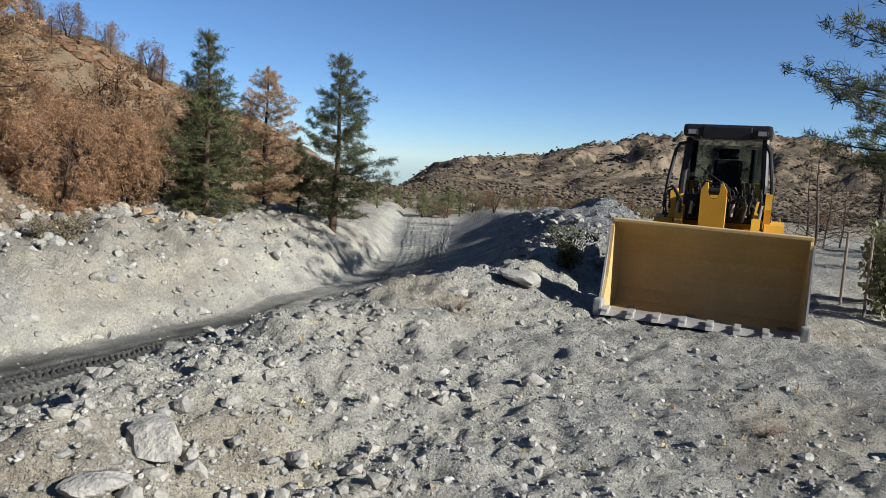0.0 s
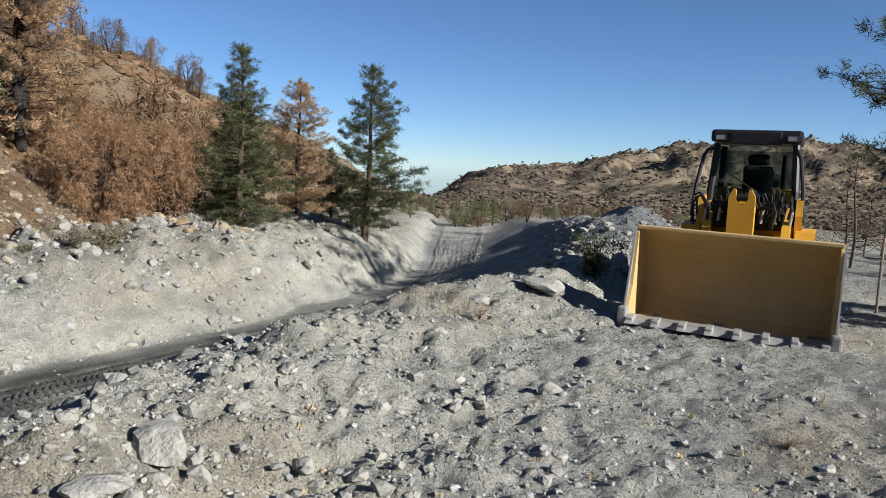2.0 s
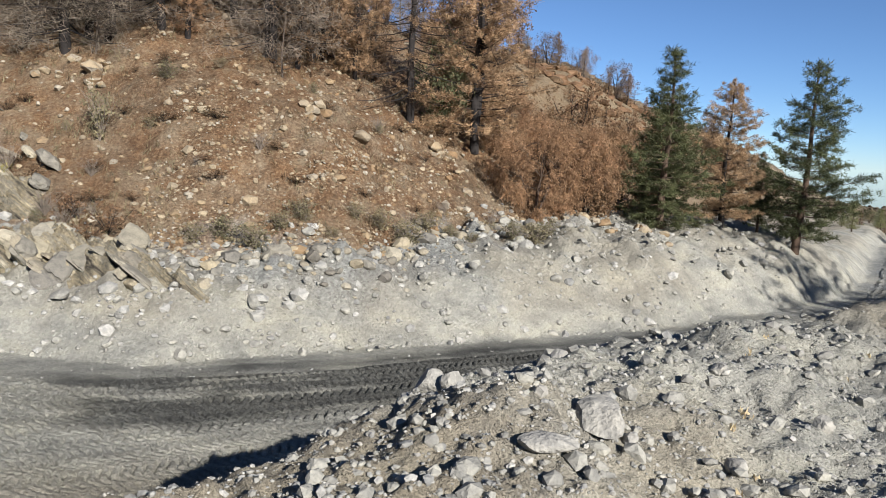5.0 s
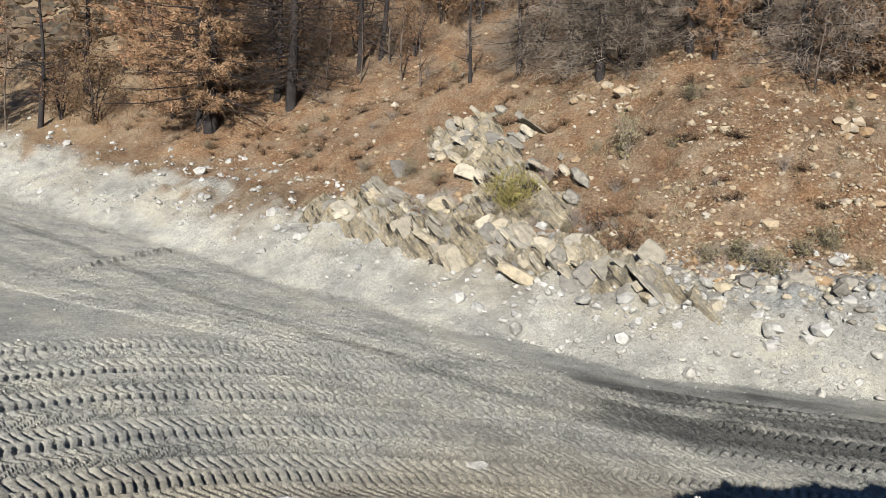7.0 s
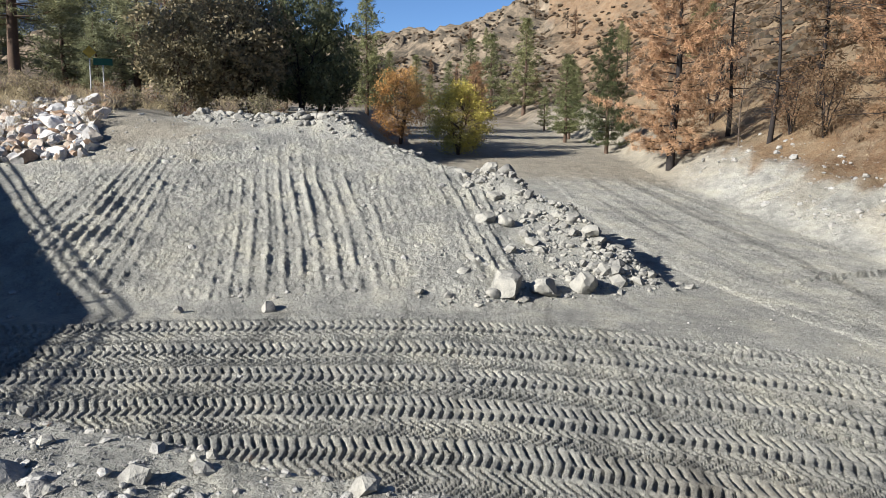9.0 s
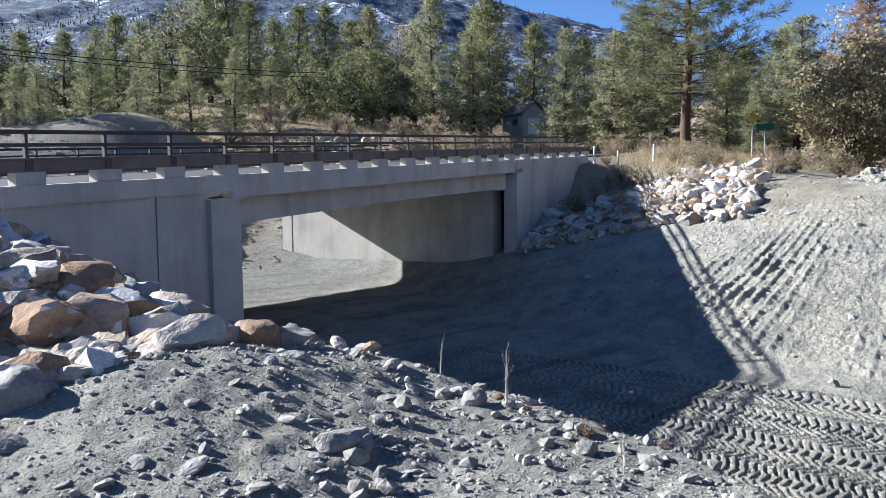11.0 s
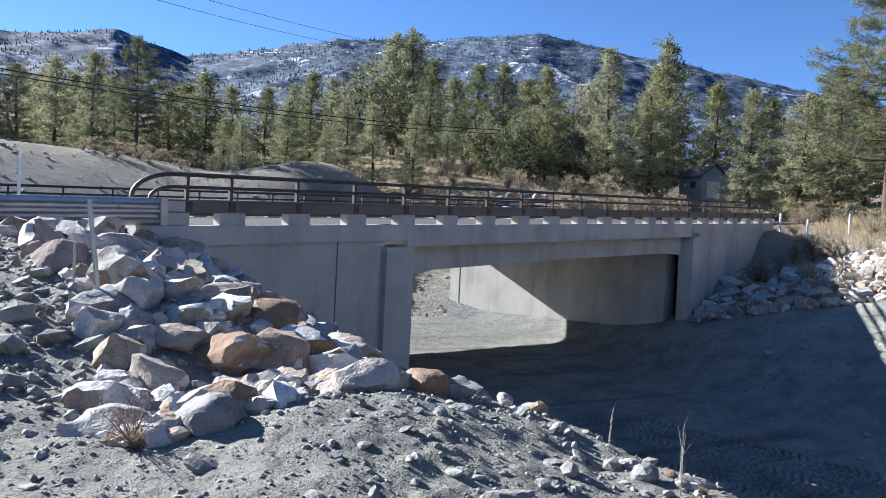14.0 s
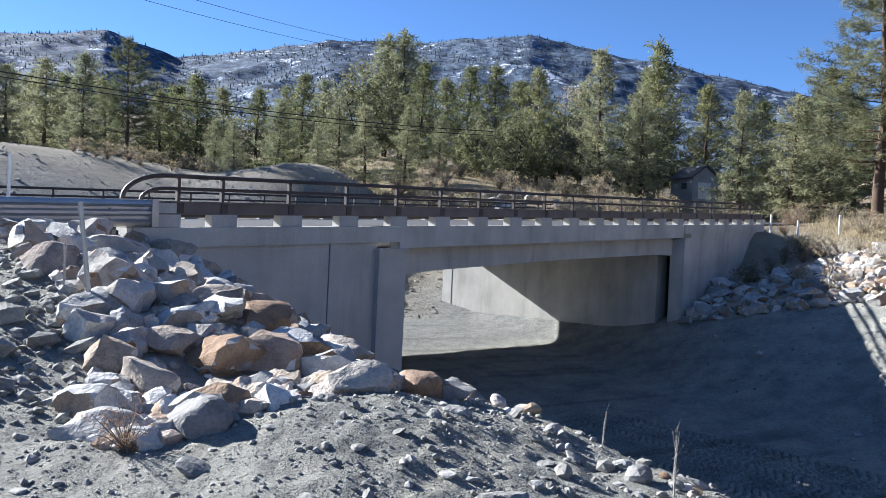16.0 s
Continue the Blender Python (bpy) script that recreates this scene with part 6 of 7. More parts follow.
scatter("gravel", "fine grey crumbs of gravel towards the bridge", 5000, 71, kept(fan(98, 165, 2.5, 7), lambda x, y: side(x, y, NEAR_EDGE) < 0.8), small(0.0135, 0.6, 0.06), M_PEBBLE)
scatter("gravel", "grey gravel strewn over the near bank", 13500, 51, kept(fan(-82, 30, 2.4, 15), lambda x, y: side(x, y, NEAR_EDGE) < 1.5), small(0.018, 0.72, 0.12), M_PEBBLE)
scatter("gravel", "grey gravel on the bank towards the bridge", 7500, 52, kept(fan(70, 168, 2.4, 10), lambda x, y: side(x, y, NEAR_EDGE) < 2.0), small(0.0185, 0.72, 0.14), M_PEBBLE)
scatter("berm_stones", "grey clods and stones along the berm", 5200, 53, kept(fan(-66, -8, 3.4, 18), lambda x, y: np.abs(side(x, y, NEAR_EDGE) + 0.9) < 1.7), small(0.028, 0.75, 0.15), M_CLOD, sink=0.2)
scatter("pebbles", "small pale pebbles on the stream bed", 2600, 54, kept(fan(-45, 110, 9, 45), lambda x, y: (side(x, y, FAR_TOE) < 0.5) & (side(x, y, TERRACE_TOE) < 1) & (side(x, y, NEAR_EDGE) > 1.5)), small(0.05, 0.5, 0.25), M_PEBBLE)
scatter("bank_stones", "pale stones bedded in the far bank", 8500, 55, kept(fan(-42, 66, 15, 50), lambda x, y: (side(x, y, FAR_TOE) > 0.2) & (side(x, y, HILL_FOOT) < 0.9)), small(0.09, 0.75, 0.6), M_PEBBLE, sink=0.28)
scatter("bank_stones", "grey stones bedded in the bank of the side wash", 2600, 69, kept(lambda rng, n: (rng.uniform(-46, -5, n), rng.uniform(15, 37, n)), lambda x, y: (side(x, y, FAR_TOE) > 0.2) & (side(x, y, HILL_FOOT) < 0.8)), small(0.1, 0.65, 0.6), M_PEBBLE, sink=0.3)
scatter("bank_stones", "grey stones standing out of the far bank", 2600, 77, kept(fan(-42, 16, 16, 38), lambda x, y: (side(x, y, FAR_TOE) > 0.1) & (side(x, y, HILL_FOOT) < 0.6)), small(0.11, 0.6, 0.5), M_CLOD, level=2, sink=0.12)
scatter("scree", "yellow and rusty scree on the burnt slope", 9500, 56, kept(fan(-24, 48, 20, 50), lambda x, y: side(x, y, HILL_FOOT) > -0.3), small(0.07, 0.7, 0.5), M_SCREE, sink=0.3)
scatter("scree", "pale yellow scree spilling down the slope's shoulder", 9000, 60, kept(fan(-24, 6, 20, 34), lambda x, y: (side(x, y, HILL_FOOT) > -0.4) & (rough_noise(x, y, 0.35, 3, 0.6, 1) > -0.15)), small(0.06, 0.65, 0.5), M_SCREE, sink=0.3)
scatter("berm_clods", "dark grey clods on the berm down the wash", 2600, 62, kept(fan(-72, -40, 14, 48), lambda x, y: np.abs(side(x, y, NEAR_EDGE) + 0.8) < 2.6), small(0.09, 0.6, 0.4), M_CLOD, sink=0.2)
scatter("terrace_stones", "grey stones on the tracked slope and berm", 1500, 57, kept(fan(58, 112, 19, 42), lambda x, y: side(x, y, TERRACE_TOE) > 0.5), small(0.08, 0.6, 0.4), M_PEBBLE)
scatter("berm_rubble", "grey rubble along the terrace's berm", 3200, 58, kept(fan(54, 82, 20, 45), lambda x, y: (side(x, y, TERRACE_TOE) > 0.1) & (side(x, y, TERRACE_TOE) < 3.2) & (y > 5)), small(0.11, 0.6, 0.5), M_CLOD)


scatter("road_rubble", "dark grey rubble on the shoulder beside the riprap", 2600, 76, kept(lambda rng, n: (rng.uniform(-6, -1.5, n), rng.uniform(-14.3, -6.2, n)), lambda x, y: ~heap_ground(x, y) & (x < -1.8 - 0.25 * (y + 6))), small(0.06, 0.7, 0.35), M_CLOD, sink=0.18)
scatter("edge_rubble", "grey clods and broken stones along the edge of the bank", 2400, 73, kept(lambda rng, n: (rng.uniform(-8, -2, n), rng.uniform(-6, 3.5, n)), lambda x, y: np.abs(side(x, y, NEAR_EDGE) + 0.5) < 1.3), small(0.034, 0.75, 0.17), M_CLOD, sink=0.15)
scatter("edge_rubble", "pale and rusty stones spilling along the top of the bank", 420, 74, kept(lambda rng, n: (rng.uniform(-9, -3.5, n), rng.uniform(-9, -2.5, n)), lambda x, y: np.abs(side(x, y, NEAR_EDGE) - 0.3) < 0.7), small(0.09, 0.5, 0.26), M_ROCK, level=2, sink=0.2)


def bank_top(rng, n):
    x = rng.uniform(-14, 14, n)
    y = np.interp(x, [-75, -46, -22, -12, -4, 3, 8, 15], [46, 36, 30, 24.5, 21, 20.5, 24.5, 31.5]) - 0.5 + rng.normal(size=n) * 0.55
    return x, y


scatter("bank_blocks", "broken blocks along the top of the far bank", 900, 66, bank_top, small(0.16, 0.65, 0.75), M_SLAB, (0.4, 0.8), 2, 0.3)


def crest(rng, n):
    x = -20.5 - 26 * rng.rand(n) ** 1.2
    y = np.interp(x, [-70, -40, -30, -24, -20], [16, 9.6, 10.8, 12.8, 13.4]) - 1.6 + rng.normal(size=n) * 0.9
    return x, y


scatter("crest_rubble", "grey broken rubble along the terrace's crest", 1500, 63, crest, small(0.15, 0.6, 0.65), M_CLOD)


def crest_line(rng, n):
    t = rng.rand(n) * (len(CREST) - 1)
    return tuple(np.interp(t, range(len(CREST)), [p[k] for p in CREST]) + rng.normal(size=n) * 0.6 for k in (0, 1))


scatter("crest_rubble", "pale grey clods heaped along the terrace's edge", 1100, 75, crest_line, small(0.13, 0.6, 0.6), M_CLOD, level=2)


def slab(rng):
    """A jointed block of bedded rock: squared, chipped and uneven. Reaches 1 to each side."""
    v, f = ico(3)
    v = v / (np.abs(v) ** 7).sum(1, keepdims=True) ** (1 / 7)
    for _ in range(6):
        n = rng.normal(size=3)
        n /= np.linalg.norm(n)
        d = rng.uniform(0.85, 1.25)
        v = v - np.outer(np.maximum(v @ n - d, 0), n)
    ledge = rng.uniform(-0.4, 0.4)
    v = v * np.where(v[:, 2:3] > ledge, [[rng.uniform(0.82, 1), rng.uniform(0.85, 1), 1]], [[1, 1, 1]])
    return v + 0.035 * rng.normal(size=v.shape), f


def bedrock_material():
    """Yellowish bedded rock: thin beds of several tints, dark joints that also paint in shadow under overhangs, and a
    rough broken face.
    """
    m, nt, b = shader("bedrock", 0.9)
    tc = nt.nodes.new("ShaderNodeTexCoord")
    mp = nt.nodes.new("ShaderNodeMapping")
    mp.inputs["Rotation"].default_value = (radians(20), radians(-42), 0)
    nt.links.new(tc.outputs["Object"], mp.inputs[0])
    thin = nt.nodes.new("ShaderNodeMapping")
    thin.inputs["Scale"].default_value = (0.5, 0.8, 4.5)
    nt.links.new(mp.outputs[0], thin.inputs[0])
    beds = nd(nt, "TexNoise", Scale=1.0, Detail=7.0, Roughness=0.7)
    nt.links.new(thin.outputs[0], beds.inputs["Vector"])
    f, g = fbm(nt, 1.3, 6, 0.65), fbm(nt, 14.0, 5, 0.7)
    # darkest stop: joints, and painted shadow below overhanging beds
    col = ramp(nt, beds.outputs["Fac"], (0.38, (0.035, 0.03, 0.026)), (0.44, (0.15, 0.135, 0.105)), (0.5, (0.28, 0.24, 0.165)), (0.56, (0.19, 0.18, 0.155)), (0.64, (0.38, 0.33, 0.23)))
    col = mix(nt, 1.0, col, ramp(nt, f, (0.3, (0.55, 0.55, 0.56)), (0.7, (1.25, 1.2, 1.1))), "MULTIPLY")
    col = mix(nt, 1.0, col, ramp(nt, g, (0.3, (0.6, 0.6, 0.6)), (0.7, (1.3, 1.3, 1.28))), "MULTIPLY")
    nt.links.new(col, b.inputs["Base Color"])
    bump(nt, b, beds.outputs["Fac"], 1.0, 0.25)
    bump(nt, b, g, 0.8, 0.05)
    return m


def outcrop():
    """Tilted beds of rock breaking out of the hillside: a stepped face, with loose slabs broken from it."""
    top = empty("rock_outcrop", Matrix(), "tilted yellowish bedded rock breaking out of the hillside", "outcrop")
    rng = np.random.RandomState(61)
    X, Y = np.meshgrid(np.arange(-16, -0.6, 0.055), np.arange(17.5, 32, 0.055), indexing="ij")
    # where the rock shows: a band along the bank and an arm up the slope
    low = np.interp(X, [-16, -14.5, -8, -2.5, -1], [23.4, 22.6, 20.2, 18.6, 18.0])
    band = np.minimum(Y - low + 0.4, low + np.interp(X, [-15, -9, -5, -1], [2.6, 4.2, 2.6, 0.8]) - Y) / 1.6
    axis = -8.0 - (Y - 24.5) * 0.8
    arm = np.minimum((1.7 - np.abs(X - axis)) / 1.5, np.minimum(Y - 22.5, 30.6 - Y) / 1.4)
    shown = np.maximum(band, arm) + 0.55 * rough_noise(X, Y, 0.55, 4, 0.62, 2) - 0.12
    edge = np.minimum(np.minimum(X + 16, -0.8 - X), np.minimum(Y - 17.5, 31.9 - Y))
    shown = np.minimum(shown, edge)
    q = 0.8 * X + 0.6 * Y + 0.25 * rough_noise(X, Y, 0.5, 3, 0.6, 1)
    relief = 0.0
    for pitch, rise in ((1.3, 0.34), (0.47, 0.2), (0.19, 0.08)):
        k = q / pitch + 0.35 * rough_noise(X, Y, 0.8 / pitch ** 0.5, 2, 0.5, 3)
        u = k - np.floor(k)
        relief = relief + rise * (u - np.clip((u - 0.8) / 0.2, 0, 1)) * (0.6 + 0.5 * vnoise(np.floor(k) * 3.7, (0.6 * X - 0.8 * Y) * 0.7 / pitch ** 0.5, 4))
    relief = relief + 0.13 * rough_noise(X, Y, 2.6, 4, 0.65, 4)
    Z = land(X, Y) - 0.2 + (0.32 + 1.5 * relief) * step(shown, -0.1, 0.4)
    nb = X.shape[1]
    a, c = np.arange(X.shape[0] - 1)[:, None] * nb, np.arange(nb - 1)[None, :]
    quads = np.stack([a + c, a + nb + c, a + nb + c + 1, a + c + 1], -1).reshape(-1, 4)
    keep = (shown.ravel()[quads] > -0.15).any(1)
    part("rock_face", (np.stack([X, Y, Z], -1).reshape(-1, 3).tolist(), quads[keep].tolist()), bedrock_material(), top)
    for i in range(230):
        lower = i % 5 < 3
        if lower:
            u, v = rng.uniform(0, 1), rng.uniform(0, 1)
            x = -14.5 + 12.0 * u
            y = np.interp(x, [-14.5, -8, -2.5], [22.6, 20.2, 18.5]) + 4.0 * v * (1 - 0.65 * u)
        else:
            y = rng.uniform(23.5, 30.5)
            x = -8.0 - (y - 24.5) * 0.8 + rng.normal() * 1.2
        L, wdt, th = 0.12 * (6.5 ** rng.rand()), rng.uniform(0.12, 0.45), rng.choice([0.04, 0.06, 0.1, 0.18])
        v, f = slab(rng)
        ob = part("rock_slab", ((v * [L, wdt, th]).tolist(), f.tolist()), M_SLAB, top)
        dip = (38 if lower else 32) + rng.normal() * 9
        ob.matrix_world = Matrix.Translation((x, y, height(x, y) + rng.uniform(0.02, 0.32))) @ Matrix.Rotation(radians(rng.normal() * 18), 4, "Z") @ Matrix.Rotation(radians(dip), 4, "Y") @ Matrix.Rotation(radians(rng.uniform(-10, 50)), 4, "X")


outcrop()
_rng = np.random.RandomState(62)
for cx, cy, n in ((13.4, 28.6, 16), (14.6, 26.6, 8), (-5.7, 29.2, 14), (2.5, 25.5, 8), (7.0, 27.5, 8)):
    for i in range(n):
        a = _rng.uniform(0.2, 0.75)
        rock_thing("rock_block", cx + 0.8 * _rng.normal(), cy + 0.7 * _rng.normal(), a * 1.2, a * 0.8, a * 0.7, 6200 + i + int(cx * 10), M_SCREE, "pale yellow broken block on the burnt slope", group="pale blocks on the slope", turn=_rng.uniform(0, 6), level=2, cuts=14)


def stream_bed(name, label, outer, inner, lanes, grain, across, wear, depth):
    """The tracked bed of the stream: lanes of crawler prints pressed into silt."""
    rng = np.random.RandomState(71)
    outer, inner = np.array(outer), np.array(inner)
    t = np.linspace(0, len(outer) - 1, 1500)
    k = np.hanning(321)
    k /= k.sum()

    def smooth(a):
        a = np.interp(t, range(len(a)), a)
        lo, hi = a[0] + (a[0] - a[1:161])[::-1], a[-1] + (a[-1] - a[-161:-1])[::-1]
        return np.convolve(np.concatenate([lo, a, hi]), k, "valid")

    ox, oy, ix, iy = smooth(outer[:, 0]), smooth(outer[:, 1]), smooth(inner[:, 0]), smooth(inner[:, 1])
    mx, my = (ox + ix) / 2, (oy + iy) / 2
    s = np.concatenate([[0], np.cumsum(np.hypot(np.diff(mx), np.diff(my)))])
    q = np.arange(0, s[-1], grain)
    ox, oy, ix, iy = (np.interp(q, s, a) for a in (ox, oy, ix, iy))
    width = np.hypot(ox - ix, oy - iy)
    u = np.linspace(0, 1, across)
    S, U = np.meshgrid(q, u, indexing="ij")
    X, Y = ox[:, None] * (1 - U) + ix[:, None] * U, oy[:, None] * (1 - U) + iy[:, None] * U
    V = U * width[:, None]
    disp = 0.02 * rough_noise(X, Y, 3.0, 3, 0.6, 2)
    for lane in range(lanes):
        mid = ((lane + 0.5) / lanes) * width[:, None] + (0.28 * np.sin(S * 0.11 + 0.5 * (lane // 4)) + 0.04 * np.sin(S * 0.3 + lane))
        d = V - mid
        inside = 1 - step(np.abs(d), 0.17, 0.215)
        p = (S + (0.75, -0.3, 0.15, -0.8)[lane % 4] * d + 0.03 * rough_noise(X, Y, 1.2, 2, 0.5, lane)) / (0.172 + 0.014 * math.sin(lane * 2.7)) + rng.rand()
        p = np.abs(2 * (p - np.floor(p)) - 1)
        cut = np.clip(1.25 - p / 0.3, 0, 1)
        worn = step(rough_noise(X + 9 * lane, Y, 0.3, 3, 0.6, lane), wear - 0.4, wear)
        disp = disp * (1 - 0.7 * inside * worn) + inside * worn * depth * (0.035 - 0.125 * cut * (0.8 + 0.5 * rough_noise(X, Y, 2.2, 2, 0.5, 4)))
        disp = disp + depth * 0.03 * np.exp(-((np.abs(d) - 0.24) / 0.05) ** 2) * worn
    rim = np.minimum(np.minimum(U, 1 - U) * width[:, None] / 0.7, np.minimum(S, q[-1] - S) / 1.2)
    rim = step(rim + 0.35 * rough_noise(X, Y, 0.9, 2, 0.5, 3), 0.0, 0.8)
    Z = land(X, Y) - 0.09 + (0.13 + disp) * rim
    nr, nb = X.shape
    a, c = np.arange(nr - 1)[:, None] * nb, np.arange(nb - 1)[None, :]
    quads = np.stack([a + c, a + c + 1, a + nb + c + 1, a + nb + c], -1).reshape(-1, 4)
    ob = part(name, (np.stack([X, Y, Z], -1).reshape(-1, 3).tolist(), quads.tolist()), M_GROUND, smooth=True)
    add_zones(ob.data, X.ravel(), Y.ravel())
    tagged(ob, label, "ground", kind="structure")


stream_bed("stream_bed", "grey silt of the stream bed pressed with crawler tread prints",
           [(-21.4, -13), (-20.4, -2), (-18.9, 6.4), (-14.0, 13.2), (-6.0, 15.2), (3.0, 16.6), (13.0, 19.9)],
           [(-11.2, -10), (-9.6, -3), (-7.7, 2.0), (-4.4, 6.0), (0.2, 8.4), (5.4, 10.4), (14.5, 14.2)], 25, 0.026, 180, -0.55, 0.95)
stream_bed("side_wash", "grey silt of the side wash with worn tread prints",
           [(-2.5, 15.3), (-8, 17.2), (-15, 20.3), (-23, 23.5), (-34, 26.0), (-48, 29.5)], [(-8.0, 13.6), (-13, 13.8), (-19.5, 14.4), (-26, 15.2), (-36, 17.5), (-50, 21.5)], 13, 0.07, 90, -0.15, 0.9)
stream_bed("lower_wash", "dark grey silt of the lower wash with tread prints",
           [(12.0, 19.6), (17.2, 22.4), (21.4, 23.7), (28.4, 29.0), (42, 42), (60, 59.5)], [(13.5, 12.6), (17, 15.4), (22, 19.4), (29, 25.4), (42, 36.6), (62, 54)], 11, 0.08, 90, 0.0, 0.7)


def tracked_slope():
    """The bank of the terrace, furrowed up and down by crawler tracks."""
    y = np.arange(-7.5, 9.5, 0.05)
    d = np.arange(0.2, 12.6, 0.065)
    D, Y = np.meshgrid(d, y, indexing="ij")
    toe = np.interp(Y, [-13, -4, 1, 6.7, 13.2], [-26.5, -21.6, -20.7, -19.4, -20.0])
    X = toe - D
    wob = rough_noise(X, Y, 0.25, 3, 0.5, 1)
    p = (Y - (0.06 + 0.34 * step(-Y, -3.5, 6.5)) * D + 0.12 * wob) / 0.5
    k = np.floor(p)
    w = np.abs(2 * (p - k) - 1)
    each = 0.6 + 0.4 * np.sin(k * 12.9898)
    lasting = 1 - 0.8 * step(D + 1.5 * wob + 0.8 * np.sin(k * 3.3), 7.2, 9.8)
    ridge = np.clip(2.2 * w - 1.0, 0, 1) * each * (0.8 + 0.5 * vnoise(X * 1.1, Y * 1.4, 4)) * lasting
    bars = np.abs(2 * ((D / 0.19 + 0.7 * np.sin(k * 5.1)) % 1) - 1)
    clod = rough_noise(X, Y, 5.0, 3, 0.75, 1)
    disp = 0.13 * ridge + 0.07 * clod * (0.5 + ridge) + 0.05 * rough_noise(X, Y, 11.0, 2, 0.6, 2) + 0.05 * np.clip(2 * bars - 0.8, 0, 1) * (1 - w) * lasting
    rim = np.minimum(np.minimum(D - 0.2, 12.5 - D) / 1.2, np.minimum(Y + 7.5, 9.4 - Y) / 1.2)
    rim = step(rim + 0.5 * rough_noise(X, Y, 0.7, 3, 0.6, 3), 0.0, 0.9)
    Z = land(X, Y) - 0.12 + (0.15 + disp) * rim
    nb = X.shape[1]
    a, c = np.arange(X.shape[0] - 1)[:, None] * nb, np.arange(nb - 1)[None, :]
    quads = np.stack([a + c, a + c + 1, a + nb + c + 1, a + nb + c], -1).reshape(-1, 4)
    ob = part("tracked_bank", (np.stack([X, Y, Z], -1).reshape(-1, 3).tolist(), quads.tolist()), M_GROUND, smooth=True)
    add_zones(ob.data, X.ravel(), Y.ravel())
    tagged(ob, "grey terrace bank furrowed up and down by crawler tracks", "ground", kind="structure")


tracked_slope()


def grass(name, label, n, seed, region, h, material=None):
    rng = np.random.RandomState(seed)
    x, y = region(rng, n)
    z = land(x, y)
    lv = Leaves(rng)
    for i in range(len(x)):
        lv.brush((x[i], y[i], z[i]), (0, 0, 2.2), h * rng.uniform(0.5, 1.2), 0.022 * max(1, h * 1.5), 7)
    tagged(part(name, lv.mesh(), material or M_DRYGRASS), label, "grass", kind="stuff")


grass("dry_grass", "pale dry grass on the terrace", 5200, 81, kept(fan(82, 112, 34, 64), lambda x, y: (side(x, y, TERRACE_TOE) > 14) & ((y > BRIDGE_Y + 1) | (y < BRIDGE_Y - 13))), 0.55)
grass("dry_grass", "thin dry grass under the trees", 2600, 82, kept(fan(108, 140, 48, 95), lambda x, y: y < -30), 0.7)
grass("dry_weeds", "dry yellow weeds on the slope", 700, 83, kept(fan(-24, 45, 20, 40), lambda x, y: side(x, y, HILL_FOOT) > 0), 0.17, M_SAGE)
grass("dry_weeds", "grey dry weeds among the rock slabs", 1100, 85, kept(fan(4, 36, 20, 34), lambda x, y: (side(x, y, FAR_TOE) > 2.0) & (rough_noise(x, y, 0.5, 2, 0.5, 1) > -0.1)), 0.28, M_SAGE)
grass("scorched_brush", "scorched brown brush and litter on the burnt hillside", 5200, 86, kept(fan(-26, 58, 21, 60), lambda x, y: (side(x, y, HILL_FOOT) > 0.3) & (rough_noise(x, y, 0.45, 3, 0.6, 2) > 0.0)), 0.36, M_DULL)
grass("scorched_brush", "scorched brush on the slope over the side wash", 4200, 87, kept(fan(20, 70, 44, 100), lambda x, y: side(x, y, HILL_FOOT) > 0.5), 0.8, M_DULL)
grass("dry_weeds", "sparse dry weeds in the gravel", 70, 84, kept(fan(-75, -40, 4, 12), lambda x, y: side(x, y, NEAR_EDGE) < -0.5), 0.045, M_DRYGRASS)


# ---- small things ----
def stake(x, y, h, lean=0.0, r=0.022, label="grey timber stake beside the saplings", mat=None):
    z = height(x, y)
    ob = part("stake", rod(bmesh.new(), (0, 0, -0.15), (lean, 0, h), r, r * 0.95, 8), mat or M_DEADWOOD)
    ob.location = (x, y, z)
    tagged(ob, label, "stake")


for x, y in ((12.75, 2.75), (13.6, 3.3)):
    stake(x, y, 1.2)
stake(-4.55, -8.8, 1.2, 0.18, 0.028, "leaning weathered marker post among the stones", M_GALV)
stake(-6.4, -16.9, 1.55, 0.0, 0.035, "white road marker post behind the guardrail", plain("white_plastic", (0.75, 0.75, 0.73), 0.5, 0, 0.05))
for b in (106.5, 104.0, 108.2):
    x, y = polar(b, 46)
    stake(x, y, 1.0, 0, 0.06, "white road marker post on the terrace", bpy.data.materials["white_plastic"])


def shed():
    x, y = polar(113.3, 95)
    z = height(x, y) + 0.9
    s = empty("shed", Matrix.Translation((x, y, z)) @ Matrix.Rotation(radians(113 + 35), 4, "Z"), "small grey shed with gable roof and pale door under pines", "shed")
    wall = plain("grey_boards", (0.28, 0.28, 0.27), 0.9, 0, 0.2, 1, 20, 0.2)
    part("wall", prism(bmesh.new(), [(-1.7, -1.6), (1.7, -1.6), (1.7, 2.3), (0, 3.6), (-1.7, 2.3)], -2.2, 2.2), wall, s)
    for k in (-1, 1):
        part("roof", prism(bmesh.new(), [(0, 3.64), (k * 2.0, 2.1), (k * 2.0, 2.22), (0, 3.78)], -2.5, 2.5), plain("dark_shingle", (0.07, 0.07, 0.075), 0.9), s, "dark shingle roof")
    part("door", boxed(-0.1, -2.23, 0.75, 1.7, 0.05, 1.9), plain("pale_door", (0.55, 0.54, 0.52), 0.7), s, "pale garage door")
    part("window", boxed(-1.73, -0.6, 1.3, 0.05, 1.0, 0.7), M_GLASS, s)


shed()


